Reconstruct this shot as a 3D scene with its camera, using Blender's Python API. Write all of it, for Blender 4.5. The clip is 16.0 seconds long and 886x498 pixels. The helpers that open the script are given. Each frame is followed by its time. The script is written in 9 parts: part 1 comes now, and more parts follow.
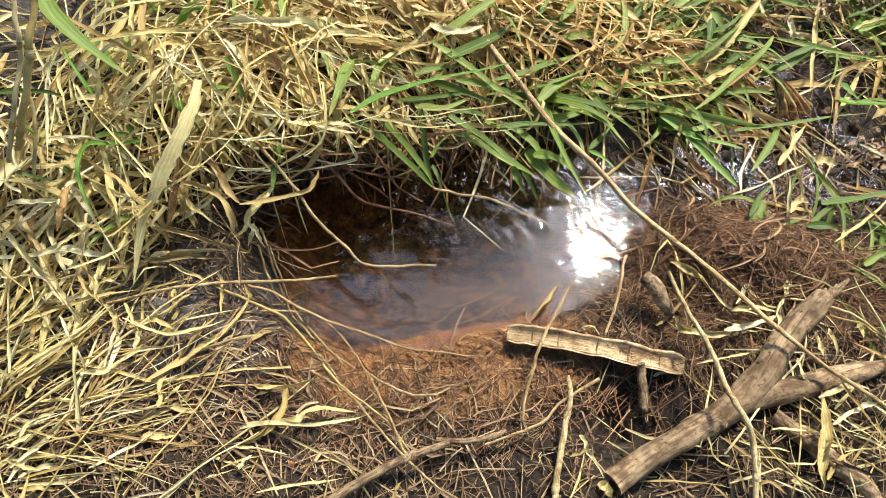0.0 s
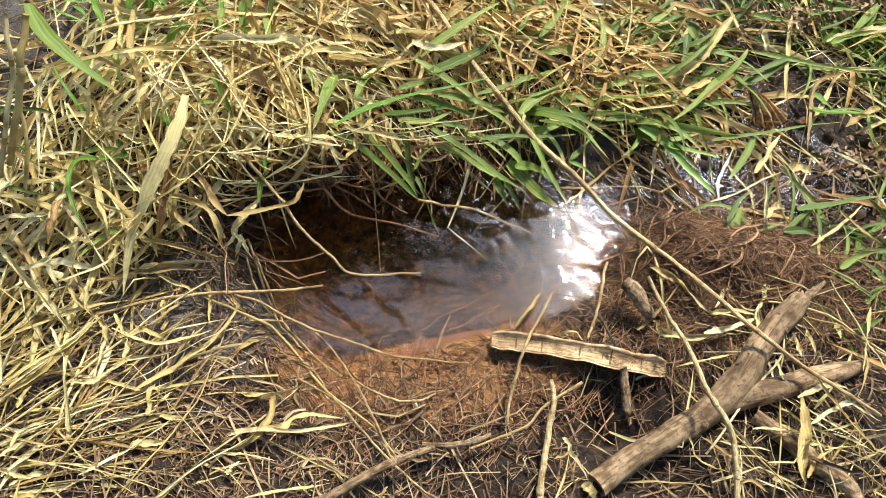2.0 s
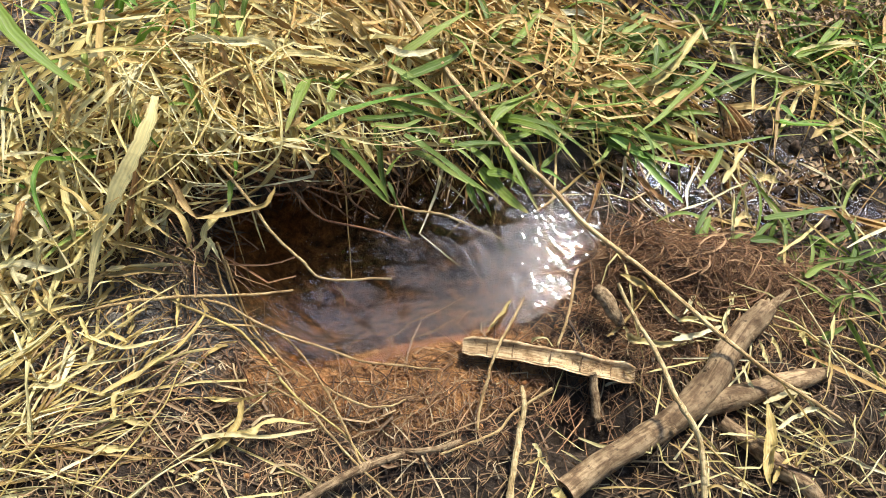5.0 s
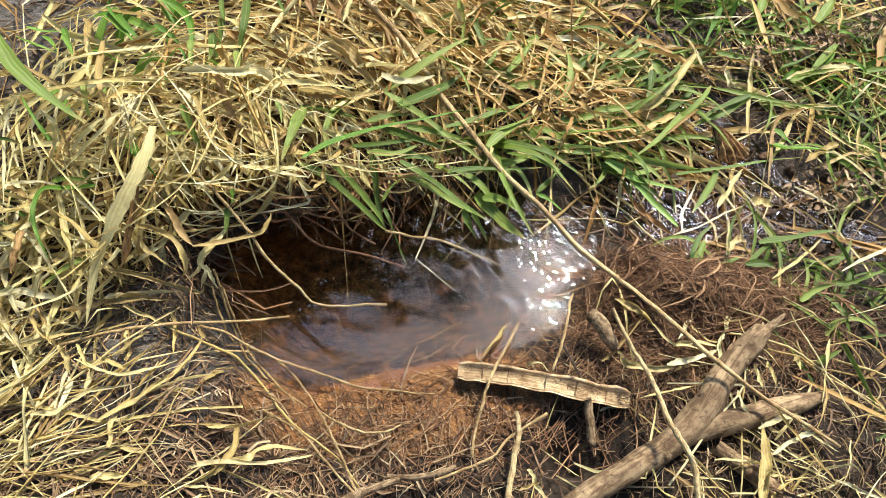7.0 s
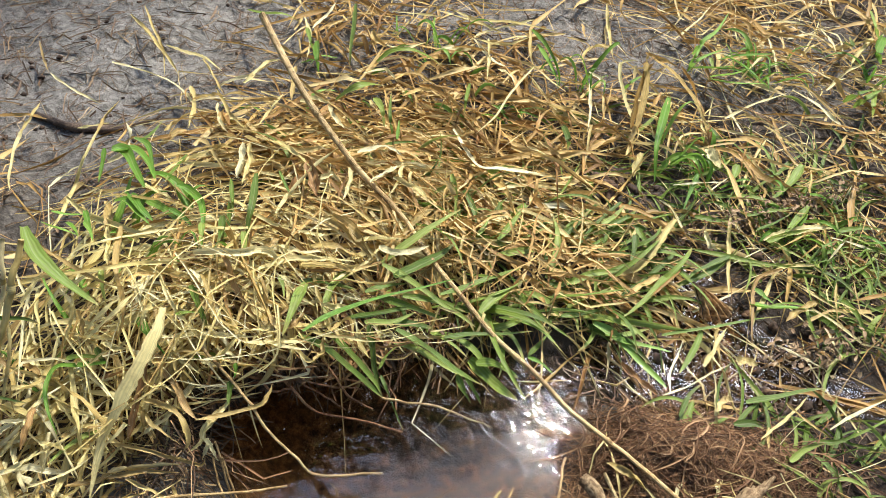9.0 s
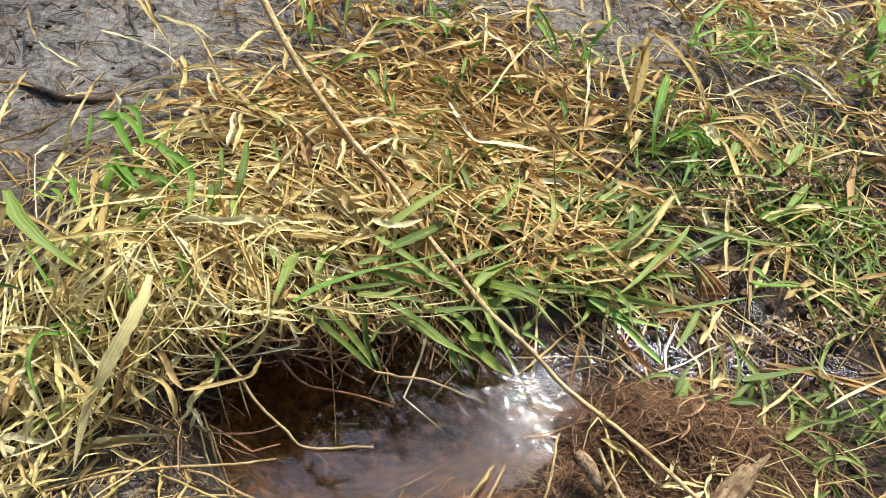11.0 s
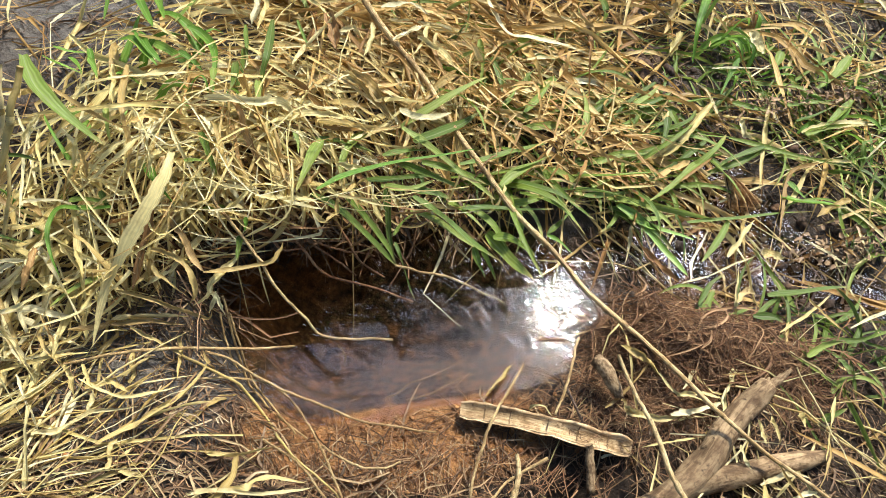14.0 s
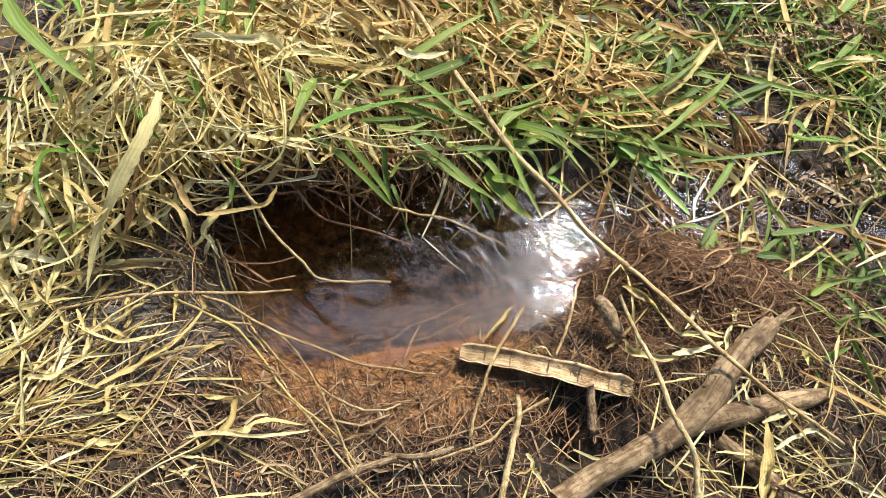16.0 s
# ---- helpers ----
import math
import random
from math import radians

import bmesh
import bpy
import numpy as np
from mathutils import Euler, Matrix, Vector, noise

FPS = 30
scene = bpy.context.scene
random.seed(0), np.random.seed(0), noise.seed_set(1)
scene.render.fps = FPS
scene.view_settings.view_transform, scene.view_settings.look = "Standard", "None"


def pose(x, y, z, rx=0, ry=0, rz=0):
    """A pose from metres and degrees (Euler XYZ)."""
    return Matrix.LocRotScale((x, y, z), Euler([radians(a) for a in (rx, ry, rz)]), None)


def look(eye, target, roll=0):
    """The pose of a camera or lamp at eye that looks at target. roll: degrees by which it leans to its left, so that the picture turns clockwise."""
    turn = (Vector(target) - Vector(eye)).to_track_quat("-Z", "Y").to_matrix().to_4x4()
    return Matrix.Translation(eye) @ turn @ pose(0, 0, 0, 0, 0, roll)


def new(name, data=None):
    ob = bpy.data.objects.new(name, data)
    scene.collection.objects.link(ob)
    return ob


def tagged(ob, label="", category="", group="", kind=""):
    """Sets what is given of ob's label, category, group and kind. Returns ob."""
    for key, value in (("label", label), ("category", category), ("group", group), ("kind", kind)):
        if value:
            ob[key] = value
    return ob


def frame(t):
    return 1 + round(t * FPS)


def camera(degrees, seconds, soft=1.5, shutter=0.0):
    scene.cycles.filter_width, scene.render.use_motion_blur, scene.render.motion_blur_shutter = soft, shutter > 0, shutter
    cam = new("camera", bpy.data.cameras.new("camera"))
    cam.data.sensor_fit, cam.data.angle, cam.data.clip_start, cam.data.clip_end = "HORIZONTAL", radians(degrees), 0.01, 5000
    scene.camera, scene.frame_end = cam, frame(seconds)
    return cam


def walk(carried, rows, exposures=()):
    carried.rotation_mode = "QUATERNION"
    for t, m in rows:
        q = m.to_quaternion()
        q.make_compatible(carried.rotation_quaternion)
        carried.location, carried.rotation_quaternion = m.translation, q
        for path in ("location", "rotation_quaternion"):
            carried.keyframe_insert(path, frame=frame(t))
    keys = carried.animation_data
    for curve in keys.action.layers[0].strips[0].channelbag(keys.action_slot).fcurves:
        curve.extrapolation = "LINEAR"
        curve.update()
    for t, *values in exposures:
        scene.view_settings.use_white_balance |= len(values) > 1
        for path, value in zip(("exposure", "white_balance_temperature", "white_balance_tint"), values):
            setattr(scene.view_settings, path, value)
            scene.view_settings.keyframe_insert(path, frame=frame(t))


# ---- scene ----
cam = camera(59.3, 16.0, 0.6)
PATH = [
    (0, (0.1, -0.624, 1.002), (0.102, 0.331, -0.756), 9.2),
    (0.5, (0.092, -0.645, 0.997), (0.128, 0.337, -0.745), 11.4),
    (1, (0.108, -0.658, 1.001), (0.118, 0.349, -0.727), 9.6),
    (1.5, (0.119, -0.659, 0.999), (0.122, 0.351, -0.727), 8.6),
    (2, (0.121, -0.653, 1.012), (0.121, 0.36, -0.712), 8.2),
    (2.5, (0.121, -0.652, 1.024), (0.117, 0.361, -0.701), 8.1),
    (3, (0.126, -0.648, 1.022), (0.148, 0.369, -0.7), 9.3),
    (5.5, (0.121, -0.658, 1.008), (0.189, 0.394, -0.691), 11.9),
    (6, (0.125, -0.655, 1.013), (0.189, 0.406, -0.682), 11.8),
    (6.5, (0.13, -0.646, 1.02), (0.183, 0.414, -0.676), 11.4),
    (7, (0.134, -0.65, 1.024), (0.182, 0.427, -0.66), 10.7),
    (7.5, (0.136, -0.653, 1.039), (0.178, 0.461, -0.621), 10.3),
    (8, (0.132, -0.642, 1.082), (0.144, 0.625, -0.465), 9.0),
    (8.5, (0.138, -0.642, 1.103), (0.122, 0.69, -0.389), 7.4),
    (10.8, (0.151, -0.64, 1.082), (0.141, 0.714, -0.39), 7.6),
    (11, (0.149, -0.643, 1.072), (0.15, 0.676, -0.431), 8.5),
    (11.5, (0.135, -0.651, 1.057), (0.159, 0.595, -0.508), 11.4),
    (12, (0.129, -0.656, 1.046), (0.17, 0.56, -0.542), 12.6),
    (12.5, (0.114, -0.653, 1.04), (0.158, 0.535, -0.569), 13.5),
    (13, (0.121, -0.639, 1.033), (0.16, 0.505, -0.607), 13.5),
    (13.5, (0.127, -0.635, 1.031), (0.161, 0.498, -0.617), 12.9),
    (14, (0.127, -0.638, 1.035), (0.147, 0.49, -0.616), 12.4),
    (14.5, (0.126, -0.637, 1.031), (0.153, 0.479, -0.629), 13.1),
    (15, (0.135, -0.641, 1.021), (0.166, 0.445, -0.658), 13.0),
    (15.5, (0.136, -0.638, 1.012), (0.176, 0.422, -0.683), 13.2),
    (16, (0.139, -0.644, 1.01), (0.171, 0.39, -0.702), 12.3),
]
walk(cam, [(t, look(eye, target, roll)) for t, eye, target, roll in PATH], [(0.0, 0.55, 6200, 8), (16.0, 0.55, 6200, 8)])

# ---- world, sun, exposure ----
SUN_EL, SUN_AZ = 55.0, 22.0
world = bpy.data.worlds.new("sky")
scene.world = world
world.use_nodes = True
wn = world.node_tree.nodes
sky = wn.new("ShaderNodeTexSky")
sky.sky_type = "NISHITA"
sky.sun_disc = False
sky.sun_elevation, sky.sun_rotation = radians(SUN_EL), radians(SUN_AZ)
sky.air_density, sky.dust_density, sky.ozone_density = 1.0, 1.3, 3.5
# thin broken haze over the sky, brighter and darker by patches
drift = wn.new("ShaderNodeTexCoord")
haze = wn.new("ShaderNodeTexNoise")
haze.inputs["Scale"].default_value, haze.inputs["Detail"].default_value, haze.inputs["Roughness"].default_value = 5.0, 5.0, 0.6
world.node_tree.links.new(drift.outputs["Generated"], haze.inputs["Vector"])
span = wn.new("ShaderNodeMapRange")
span.inputs["From Min"].default_value, span.inputs["From Max"].default_value = 0.38, 0.66
span.inputs["To Min"].default_value, span.inputs["To Max"].default_value = 0.62, 1.5
world.node_tree.links.new(haze.outputs["Fac"], span.inputs["Value"])
# the haze scatters a wide bright halo round the sun
toward = Vector((math.cos(radians(SUN_EL)) * math.sin(radians(SUN_AZ)), math.cos(radians(SUN_EL)) * math.cos(radians(SUN_AZ)), math.sin(radians(SUN_EL))))
facing = wn.new("ShaderNodeVectorMath")
facing.operation = "DOT_PRODUCT"
facing.inputs[1].default_value = toward
world.node_tree.links.new(drift.outputs["Generated"], facing.inputs[0])
halo = wn.new("ShaderNodeMapRange")
halo.interpolation_type = "SMOOTHERSTEP"
halo.inputs["From Min"].default_value, halo.inputs["From Max"].default_value = 0.984, 1.0
halo.inputs["To Min"].default_value, halo.inputs["To Max"].default_value = 1.0, 1.5
world.node_tree.links.new(facing.outputs["Value"], halo.inputs["Value"])
veil = wn.new("ShaderNodeMapRange")
veil.interpolation_type = "SMOOTHERSTEP"
veil.inputs["From Min"].default_value, veil.inputs["From Max"].default_value = 0.78, 1.0
veil.inputs["To Min"].default_value, veil.inputs["To Max"].default_value = 1.0, 5.2
world.node_tree.links.new(facing.outputs["Value"], veil.inputs["Value"])
near_sun, glow = wn.new("ShaderNodeMath"), wn.new("ShaderNodeMath")
near_sun.operation = glow.operation = "MULTIPLY"
world.node_tree.links.new(halo.outputs[0], near_sun.inputs[0])
world.node_tree.links.new(veil.outputs[0], near_sun.inputs[1])
world.node_tree.links.new(span.outputs[0], glow.inputs[0])
world.node_tree.links.new(near_sun.outputs[0], glow.inputs[1])
lit = wn.new("ShaderNodeMix")
lit.data_type, lit.blend_type = "RGBA", "MULTIPLY"
lit.inputs[0].default_value = 1.0
world.node_tree.links.new(sky.outputs[0], lit.inputs[6])
world.node_tree.links.new(glow.outputs[0], lit.inputs[7])
world.node_tree.links.new(lit.outputs[2], wn["Background"].inputs[0])
wn["Background"].inputs[1].default_value = 0.112
sun_data = bpy.data.lights.new("sun", "SUN")
sun_data.energy, sun_data.angle, sun_data.color = 5.0, radians(5.0), (1.0, 0.94, 0.84)
sun = new("sun", sun_data)
ce = math.cos(radians(SUN_EL))
sun.matrix_world = look((ce * math.sin(radians(SUN_AZ)) * 20, ce * math.cos(radians(SUN_AZ)) * 20, math.sin(radians(SUN_EL)) * 20), (0, 0, 0))

# ---- materials ----


def ramp(nodes, stops):
    r = nodes.new("ShaderNodeValToRGB")
    while len(r.color_ramp.elements) < len(stops):
        r.color_ramp.elements.new(0.5)
    for e, (p, c) in zip(r.color_ramp.elements, stops):
        e.position, e.color = p, (*c, 1)
    return r


class Mat:
    """A node material with short calls for its nodes."""

    def __init__(self, name):
        self.m = bpy.data.materials.new(name)
        self.m.use_nodes = True
        self.t = self.m.node_tree
        self.n = self.t.nodes
        self.p = self.n["Principled BSDF"]
        self.co = self.n.new("ShaderNodeNewGeometry")

    def link(self, a, b):
        self.t.links.new(a, b)

    def noise(self, scale, detail=4.0, rough=0.55, vector=None, dist=0.0):
        k = self.n.new("ShaderNodeTexNoise")
        k.inputs["Scale"].default_value = scale
        k.inputs["Detail"].default_value = detail
        k.inputs["Roughness"].default_value = rough
        k.inputs["Distortion"].default_value = dist
        self.link(vector or self.co.outputs["Position"], k.inputs["Vector"])
        return k.outputs["Fac"]

    def math(self, op, a, b=0.0, clamp=False):
        k = self.n.new("ShaderNodeMath")
        k.operation, k.use_clamp = op, clamp
        for s, v in zip(k.inputs, (a, b)):
            if isinstance(v, (int, float)):
                s.default_value = v
            else:
                self.link(v, s)
        return k.outputs[0]

    def mix(self, fac, a, b, mode="MIX"):
        k = self.n.new("ShaderNodeMix")
        k.data_type, k.blend_type = "RGBA", mode
        for s, v in ((k.inputs[0], fac), (k.inputs[6], a), (k.inputs[7], b)):
            if isinstance(v, (int, float)):
                s.default_value = v
            elif isinstance(v, tuple):
                s.default_value = (*v, 1)
            else:
                self.link(v, s)
        return k.outputs[2]

    def ramp(self, fac, stops):
        r = ramp(self.n, stops)
        self.link(fac, r.inputs[0])
        return r.outputs[0]

    def attr(self, name):
        k = self.n.new("ShaderNodeAttribute")
        k.attribute_name = name
        return k.outputs["Fac"]

    def bump(self, height, strength, distance):
        k = self.n.new("ShaderNodeBump")
        k.inputs["Strength"].default_value, k.inputs["Distance"].default_value = strength, distance
        self.link(height, k.inputs["Height"])
        self.link(k.outputs[0], self.p.inputs["Normal"])
        return k.outputs[0]

    def set(self, key, v):
        s = self.p.inputs[key]
        if isinstance(v, (int, float)):
            s.default_value = v
        elif isinstance(v, tuple):
            s.default_value = (*v, 1)
        else:
            self.link(v, s)

    def each(self):
        """A chance number for each loose piece and each object."""
        info = self.n.new("ShaderNodeObjectInfo")
        return self.math("FRACT", self.math("ADD", self.co.outputs["Random Per Island"], info.outputs["Random"]))


def leaf_material(name, stops, rough, translucent, tip=None, vein=0.25, blotch=0.5, spot=(0.16, 0.09, 0.04), gloss=0.28, streaks=0.38):
    """Blades of grass: a colour for each one, veins along it, blotches, a dry tip."""
    m = Mat(name)
    uv = m.n.new("ShaderNodeUVMap")
    sep = m.n.new("ShaderNodeSeparateXYZ")
    m.link(uv.outputs[0], sep.inputs[0])
    u, v = sep.outputs[0], sep.outputs[1]
    colour = m.ramp(m.each(), stops)
    stripe = m.math("SINE", m.math("ADD", m.math("MULTIPLY", u, 34.0), m.math("MULTIPLY", m.noise(40, 3), 7.0)))
    fine = m.noise(260, 3)
    veins = m.math("MULTIPLY", m.math("ADD", stripe, m.math("MULTIPLY", fine, 1.5)), vein)
    colour = m.mix(m.math("MULTIPLY", veins, 0.5, True), colour, (0.0, 0.0, 0.0))
    at = m.n.new("ShaderNodeCombineXYZ")
    m.link(m.math("MULTIPLY", u, 16.0), at.inputs[0])
    m.link(m.math("MULTIPLY", v, 5.0), at.inputs[1])
    m.link(m.math("MULTIPLY", m.each(), 40.0), at.inputs[2])
    streak = m.math("MULTIPLY", m.math("SUBTRACT", m.noise(1.0, 4, 0.65, at.outputs[0]), 0.42, True), 3.2, True)
    colour = m.mix(m.math("MULTIPLY", streak, streaks), colour, m.mix(0.78, colour, spot))
    rib = m.math("SUBTRACT", 1.0, m.math("MULTIPLY", m.math("ABSOLUTE", m.math("SUBTRACT", u, 0.5)), 14.0), True)
    colour = m.mix(m.math("MULTIPLY", rib, 0.22), colour, (0.55, 0.55, 0.3))
    patch = m.math("MULTIPLY", m.math("SUBTRACT", m.noise(42, 5, 0.62), 0.53, True), 5.0, True)
    colour = m.mix(m.math("MULTIPLY", patch, blotch), colour, spot)
    edge = m.math("MULTIPLY", m.math("SUBTRACT", m.math("ADD", m.math("ABSOLUTE", m.math("SUBTRACT", u, 0.5)), m.math("MULTIPLY", m.noise(24, 4, 0.6), 0.55)), 0.62, True), 3.5, True)
    colour = m.mix(m.math("MULTIPLY", edge, blotch), colour, spot)
    if tip:
        dry = m.math("MULTIPLY", m.math("SUBTRACT", m.math("ADD", v, m.math("MULTIPLY", m.noise(30, 2), 0.4)), 1.0, True), 4.0, True)
        colour = m.mix(dry, colour, tip)
    m.set("Base Color", colour)
    m.set("Roughness", rough)
    m.set("Specular IOR Level", gloss)
    m.bump(stripe, 0.25, 0.0006)
    back = m.n.new("ShaderNodeBsdfTranslucent")
    m.link(colour, back.inputs[0])
    both = m.n.new("ShaderNodeMixShader")
    both.inputs[0].default_value = translucent
    m.link(m.p.outputs[0], both.inputs[1])
    m.link(back.outputs[0], both.inputs[2])
    m.link(both.outputs[0], m.n["Material Output"].inputs[0])
    return m.m


STRAW = leaf_material("straw_pale", [(0.0, (0.36, 0.23, 0.075)), (0.15, (0.56, 0.41, 0.14)), (0.4, (0.73, 0.60, 0.225)), (0.75, (0.82, 0.71, 0.33)), (1.0, (0.87, 0.79, 0.47))], 0.42, 0.36, vein=0.2, blotch=0.55, spot=(0.24, 0.14, 0.05), gloss=0.2)
STRAW_YELLOW = leaf_material("straw_yellow", [(0.0, (0.42, 0.28, 0.09)), (0.4, (0.61, 0.45, 0.145)), (0.75, (0.74, 0.59, 0.235)), (1.0, (0.81, 0.69, 0.36))], 0.42, 0.34, vein=0.24, blotch=0.75, spot=(0.22, 0.14, 0.05), gloss=0.2)
STRAW_ORANGE = leaf_material("straw_orange", [(0.0, (0.26, 0.13, 0.035)), (0.35, (0.50, 0.30, 0.085)), (0.7, (0.68, 0.46, 0.15)), (1.0, (0.80, 0.62, 0.27))], 0.5, 0.3, spot=(0.2, 0.10, 0.035), gloss=0.2)
STRAW_BROWN = leaf_material("straw_brown", [(0.0, (0.085, 0.046, 0.02)), (0.3, (0.18, 0.10, 0.044)), (0.6, (0.31, 0.19, 0.085)), (0.85, (0.44, 0.31, 0.145)), (1.0, (0.56, 0.44, 0.25))], 0.6, 0.1)
STRAW_RUSSET = leaf_material("straw_russet", [(0.0, (0.10, 0.045, 0.016)), (0.4, (0.24, 0.12, 0.04)), (0.75, (0.42, 0.23, 0.075)), (1.0, (0.56, 0.37, 0.14))], 0.6, 0.3)
# rotten litter, and the fringe under the brow with its shade painted in
STRAW_DARK = leaf_material("straw_rotten_shaded", [(0.0, (0.05, 0.027, 0.013)), (0.5, (0.11, 0.06, 0.027)), (0.85, (0.2, 0.115, 0.055)), (1.0, (0.29, 0.19, 0.10))], 0.55, 0.03)
ROOT = leaf_material("root_fibre", [(0.0, (0.05, 0.022, 0.010)), (0.35, (0.13, 0.058, 0.024)), (0.75, (0.27, 0.135, 0.058)), (1.0, (0.44, 0.27, 0.13))], 0.75, 0.05)
GREEN = leaf_material("grass_green", [(0.0, (0.075, 0.13, 0.019)), (0.35, (0.135, 0.215, 0.028)), (0.7, (0.22, 0.31, 0.045)), (1.0, (0.33, 0.40, 0.085))], 0.46, 0.4, tip=(0.42, 0.3, 0.11), vein=0.2, blotch=0.4, spot=(0.2, 0.18, 0.06), gloss=0.22, streaks=0.5)
GREEN_BRIGHT = leaf_material("grass_bright", [(0.0, (0.09, 0.21, 0.02)), (0.5, (0.15, 0.30, 0.03)), (1.0, (0.25, 0.41, 0.07))], 0.45, 0.4, vein=0.2, blotch=0.3, spot=(0.25, 0.24, 0.06), gloss=0.22, streaks=0.35)
SEED = leaf_material("seed_brown", [(0.0, (0.17, 0.10, 0.05)), (0.6, (0.32, 0.20, 0.095)), (1.0, (0.48, 0.34, 0.18))], 0.7, 0.05)


def ground_material():
    m = Mat("mud")
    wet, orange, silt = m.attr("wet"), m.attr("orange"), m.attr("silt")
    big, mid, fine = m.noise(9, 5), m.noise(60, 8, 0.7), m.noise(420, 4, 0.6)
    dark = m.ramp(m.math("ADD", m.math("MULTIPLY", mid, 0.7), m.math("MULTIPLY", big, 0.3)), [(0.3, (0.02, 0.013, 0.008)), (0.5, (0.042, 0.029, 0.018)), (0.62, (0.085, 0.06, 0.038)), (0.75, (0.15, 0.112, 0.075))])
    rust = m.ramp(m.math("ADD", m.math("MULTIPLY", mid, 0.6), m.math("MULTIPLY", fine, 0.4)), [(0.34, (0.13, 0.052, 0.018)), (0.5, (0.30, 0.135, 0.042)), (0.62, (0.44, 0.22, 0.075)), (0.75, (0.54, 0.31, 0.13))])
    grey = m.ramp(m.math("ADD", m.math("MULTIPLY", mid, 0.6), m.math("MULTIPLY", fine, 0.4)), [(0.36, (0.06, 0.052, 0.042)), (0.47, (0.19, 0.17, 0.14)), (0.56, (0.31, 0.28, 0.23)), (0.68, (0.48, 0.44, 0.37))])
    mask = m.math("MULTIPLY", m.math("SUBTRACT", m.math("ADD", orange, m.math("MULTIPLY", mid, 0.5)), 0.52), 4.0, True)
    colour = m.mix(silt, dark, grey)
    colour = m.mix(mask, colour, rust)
    speck = m.math("MULTIPLY", m.math("SUBTRACT", fine, 0.62, True), 7.0, True)
    colour = m.mix(m.math("MULTIPLY", speck, 0.5), colour, (0.26, 0.19, 0.12))
    m.set("Base Color", colour)
    rough = m.math("SUBTRACT", m.math("ADD", 0.74, m.math("MULTIPLY", fine, 0.2)), m.math("MULTIPLY", wet, m.math("ADD", 0.52, m.math("MULTIPLY", mid, 0.44))), True)
    m.set("Roughness", rough)
    m.set("Specular IOR Level", m.math("ADD", 0.16, m.math("MULTIPLY", wet, 0.4)))
    m.bump(m.math("ADD", m.math("MULTIPLY", mid, 1.0), m.math("MULTIPLY", fine, 0.4)), 0.9, 0.016)
    return m.m


# ripples: centre, wave length, height, reach
RINGS = ((0.428, 0.084, 0.019, 0.00030, 0.15), (0.375, 0.189, 0.024, 0.00034, 0.2), (0.307, -0.113, 0.015, 0.00010, 0.05), (0.091, 0.22, 0.03, 0.00008, 0.2), (0.457, 0.131, 0.026, 0.00015, 0.24), (0.503, 0.007, 0.028, 0.00009, 0.3), (0.599, 0.208, 0.012, 0.00022, 0.3), (0.737, 0.13, 0.014, 0.0002, 0.3))


def water_material():
    """Clear, slightly tea-brown water: a tinted see-through sheet with a mirror coat by the angle."""
    m = Mat("water")
    clear = m.n.new("ShaderNodeBsdfTransparent")
    clear.inputs[0].default_value = (0.93, 0.83, 0.66, 1)
    gloss = m.n.new("ShaderNodeBsdfGlossy")
    gloss.inputs["Roughness"].default_value = 0.008
    gloss.inputs["Color"].default_value = (1, 1, 1, 1)
    fres = m.n.new("ShaderNodeFresnel")
    fres.inputs[0].default_value = 1.333
    both = m.n.new("ShaderNodeMixShader")
    m.link(fres.outputs[0], both.inputs[0])
    m.link(clear.outputs[0], both.inputs[1])
    m.link(gloss.outputs[0], both.inputs[2])
    m.link(both.outputs[0], m.n["Material Output"].inputs[0])
    m.n.remove(m.p)
    return m.m


def wood_material(name, dark, light, axis_scale=(3, 26, 26), rough=0.7, stain=0.6):
    m = Mat(name)
    tex = m.n.new("ShaderNodeTexCoord")
    mp = m.n.new("ShaderNodeMapping")
    mp.inputs["Scale"].default_value = axis_scale
    m.link(tex.outputs["UV"], mp.inputs[0])
    grain = m.noise(3, 6, 0.7, mp.outputs[0], 0.6)
    blot = m.noise(38, 6, 0.68)
    wide = m.noise(11, 3, 0.6)
    colour = m.ramp(m.math("ADD", m.math("MULTIPLY", grain, 0.5), m.math("MULTIPLY", blot, 0.5)), [(0.40, tuple(a * 0.6 for a in dark)), (0.46, dark), (0.52, tuple((a + b) / 2 for a, b in zip(dark, light))), (0.60, light)])
    colour = m.mix(m.math("MULTIPLY", m.math("MULTIPLY", m.math("SUBTRACT", wide, 0.46, True), 7.0, True), stain), colour, tuple(a * 0.55 for a in dark))
    colour = m.mix(m.math("MULTIPLY", m.math("SUBTRACT", m.noise(130, 4), 0.56, True), 6.0, True), colour, tuple(a * 0.4 for a in dark))
    m.set("Base Color", colour)
    m.set("Roughness", rough)
    m.set("Specular IOR Level", 0.18)
    m.bump(m.math("ADD", grain, m.math("MULTIPLY", blot, 0.8)), 0.9, 0.003)
    return m.m


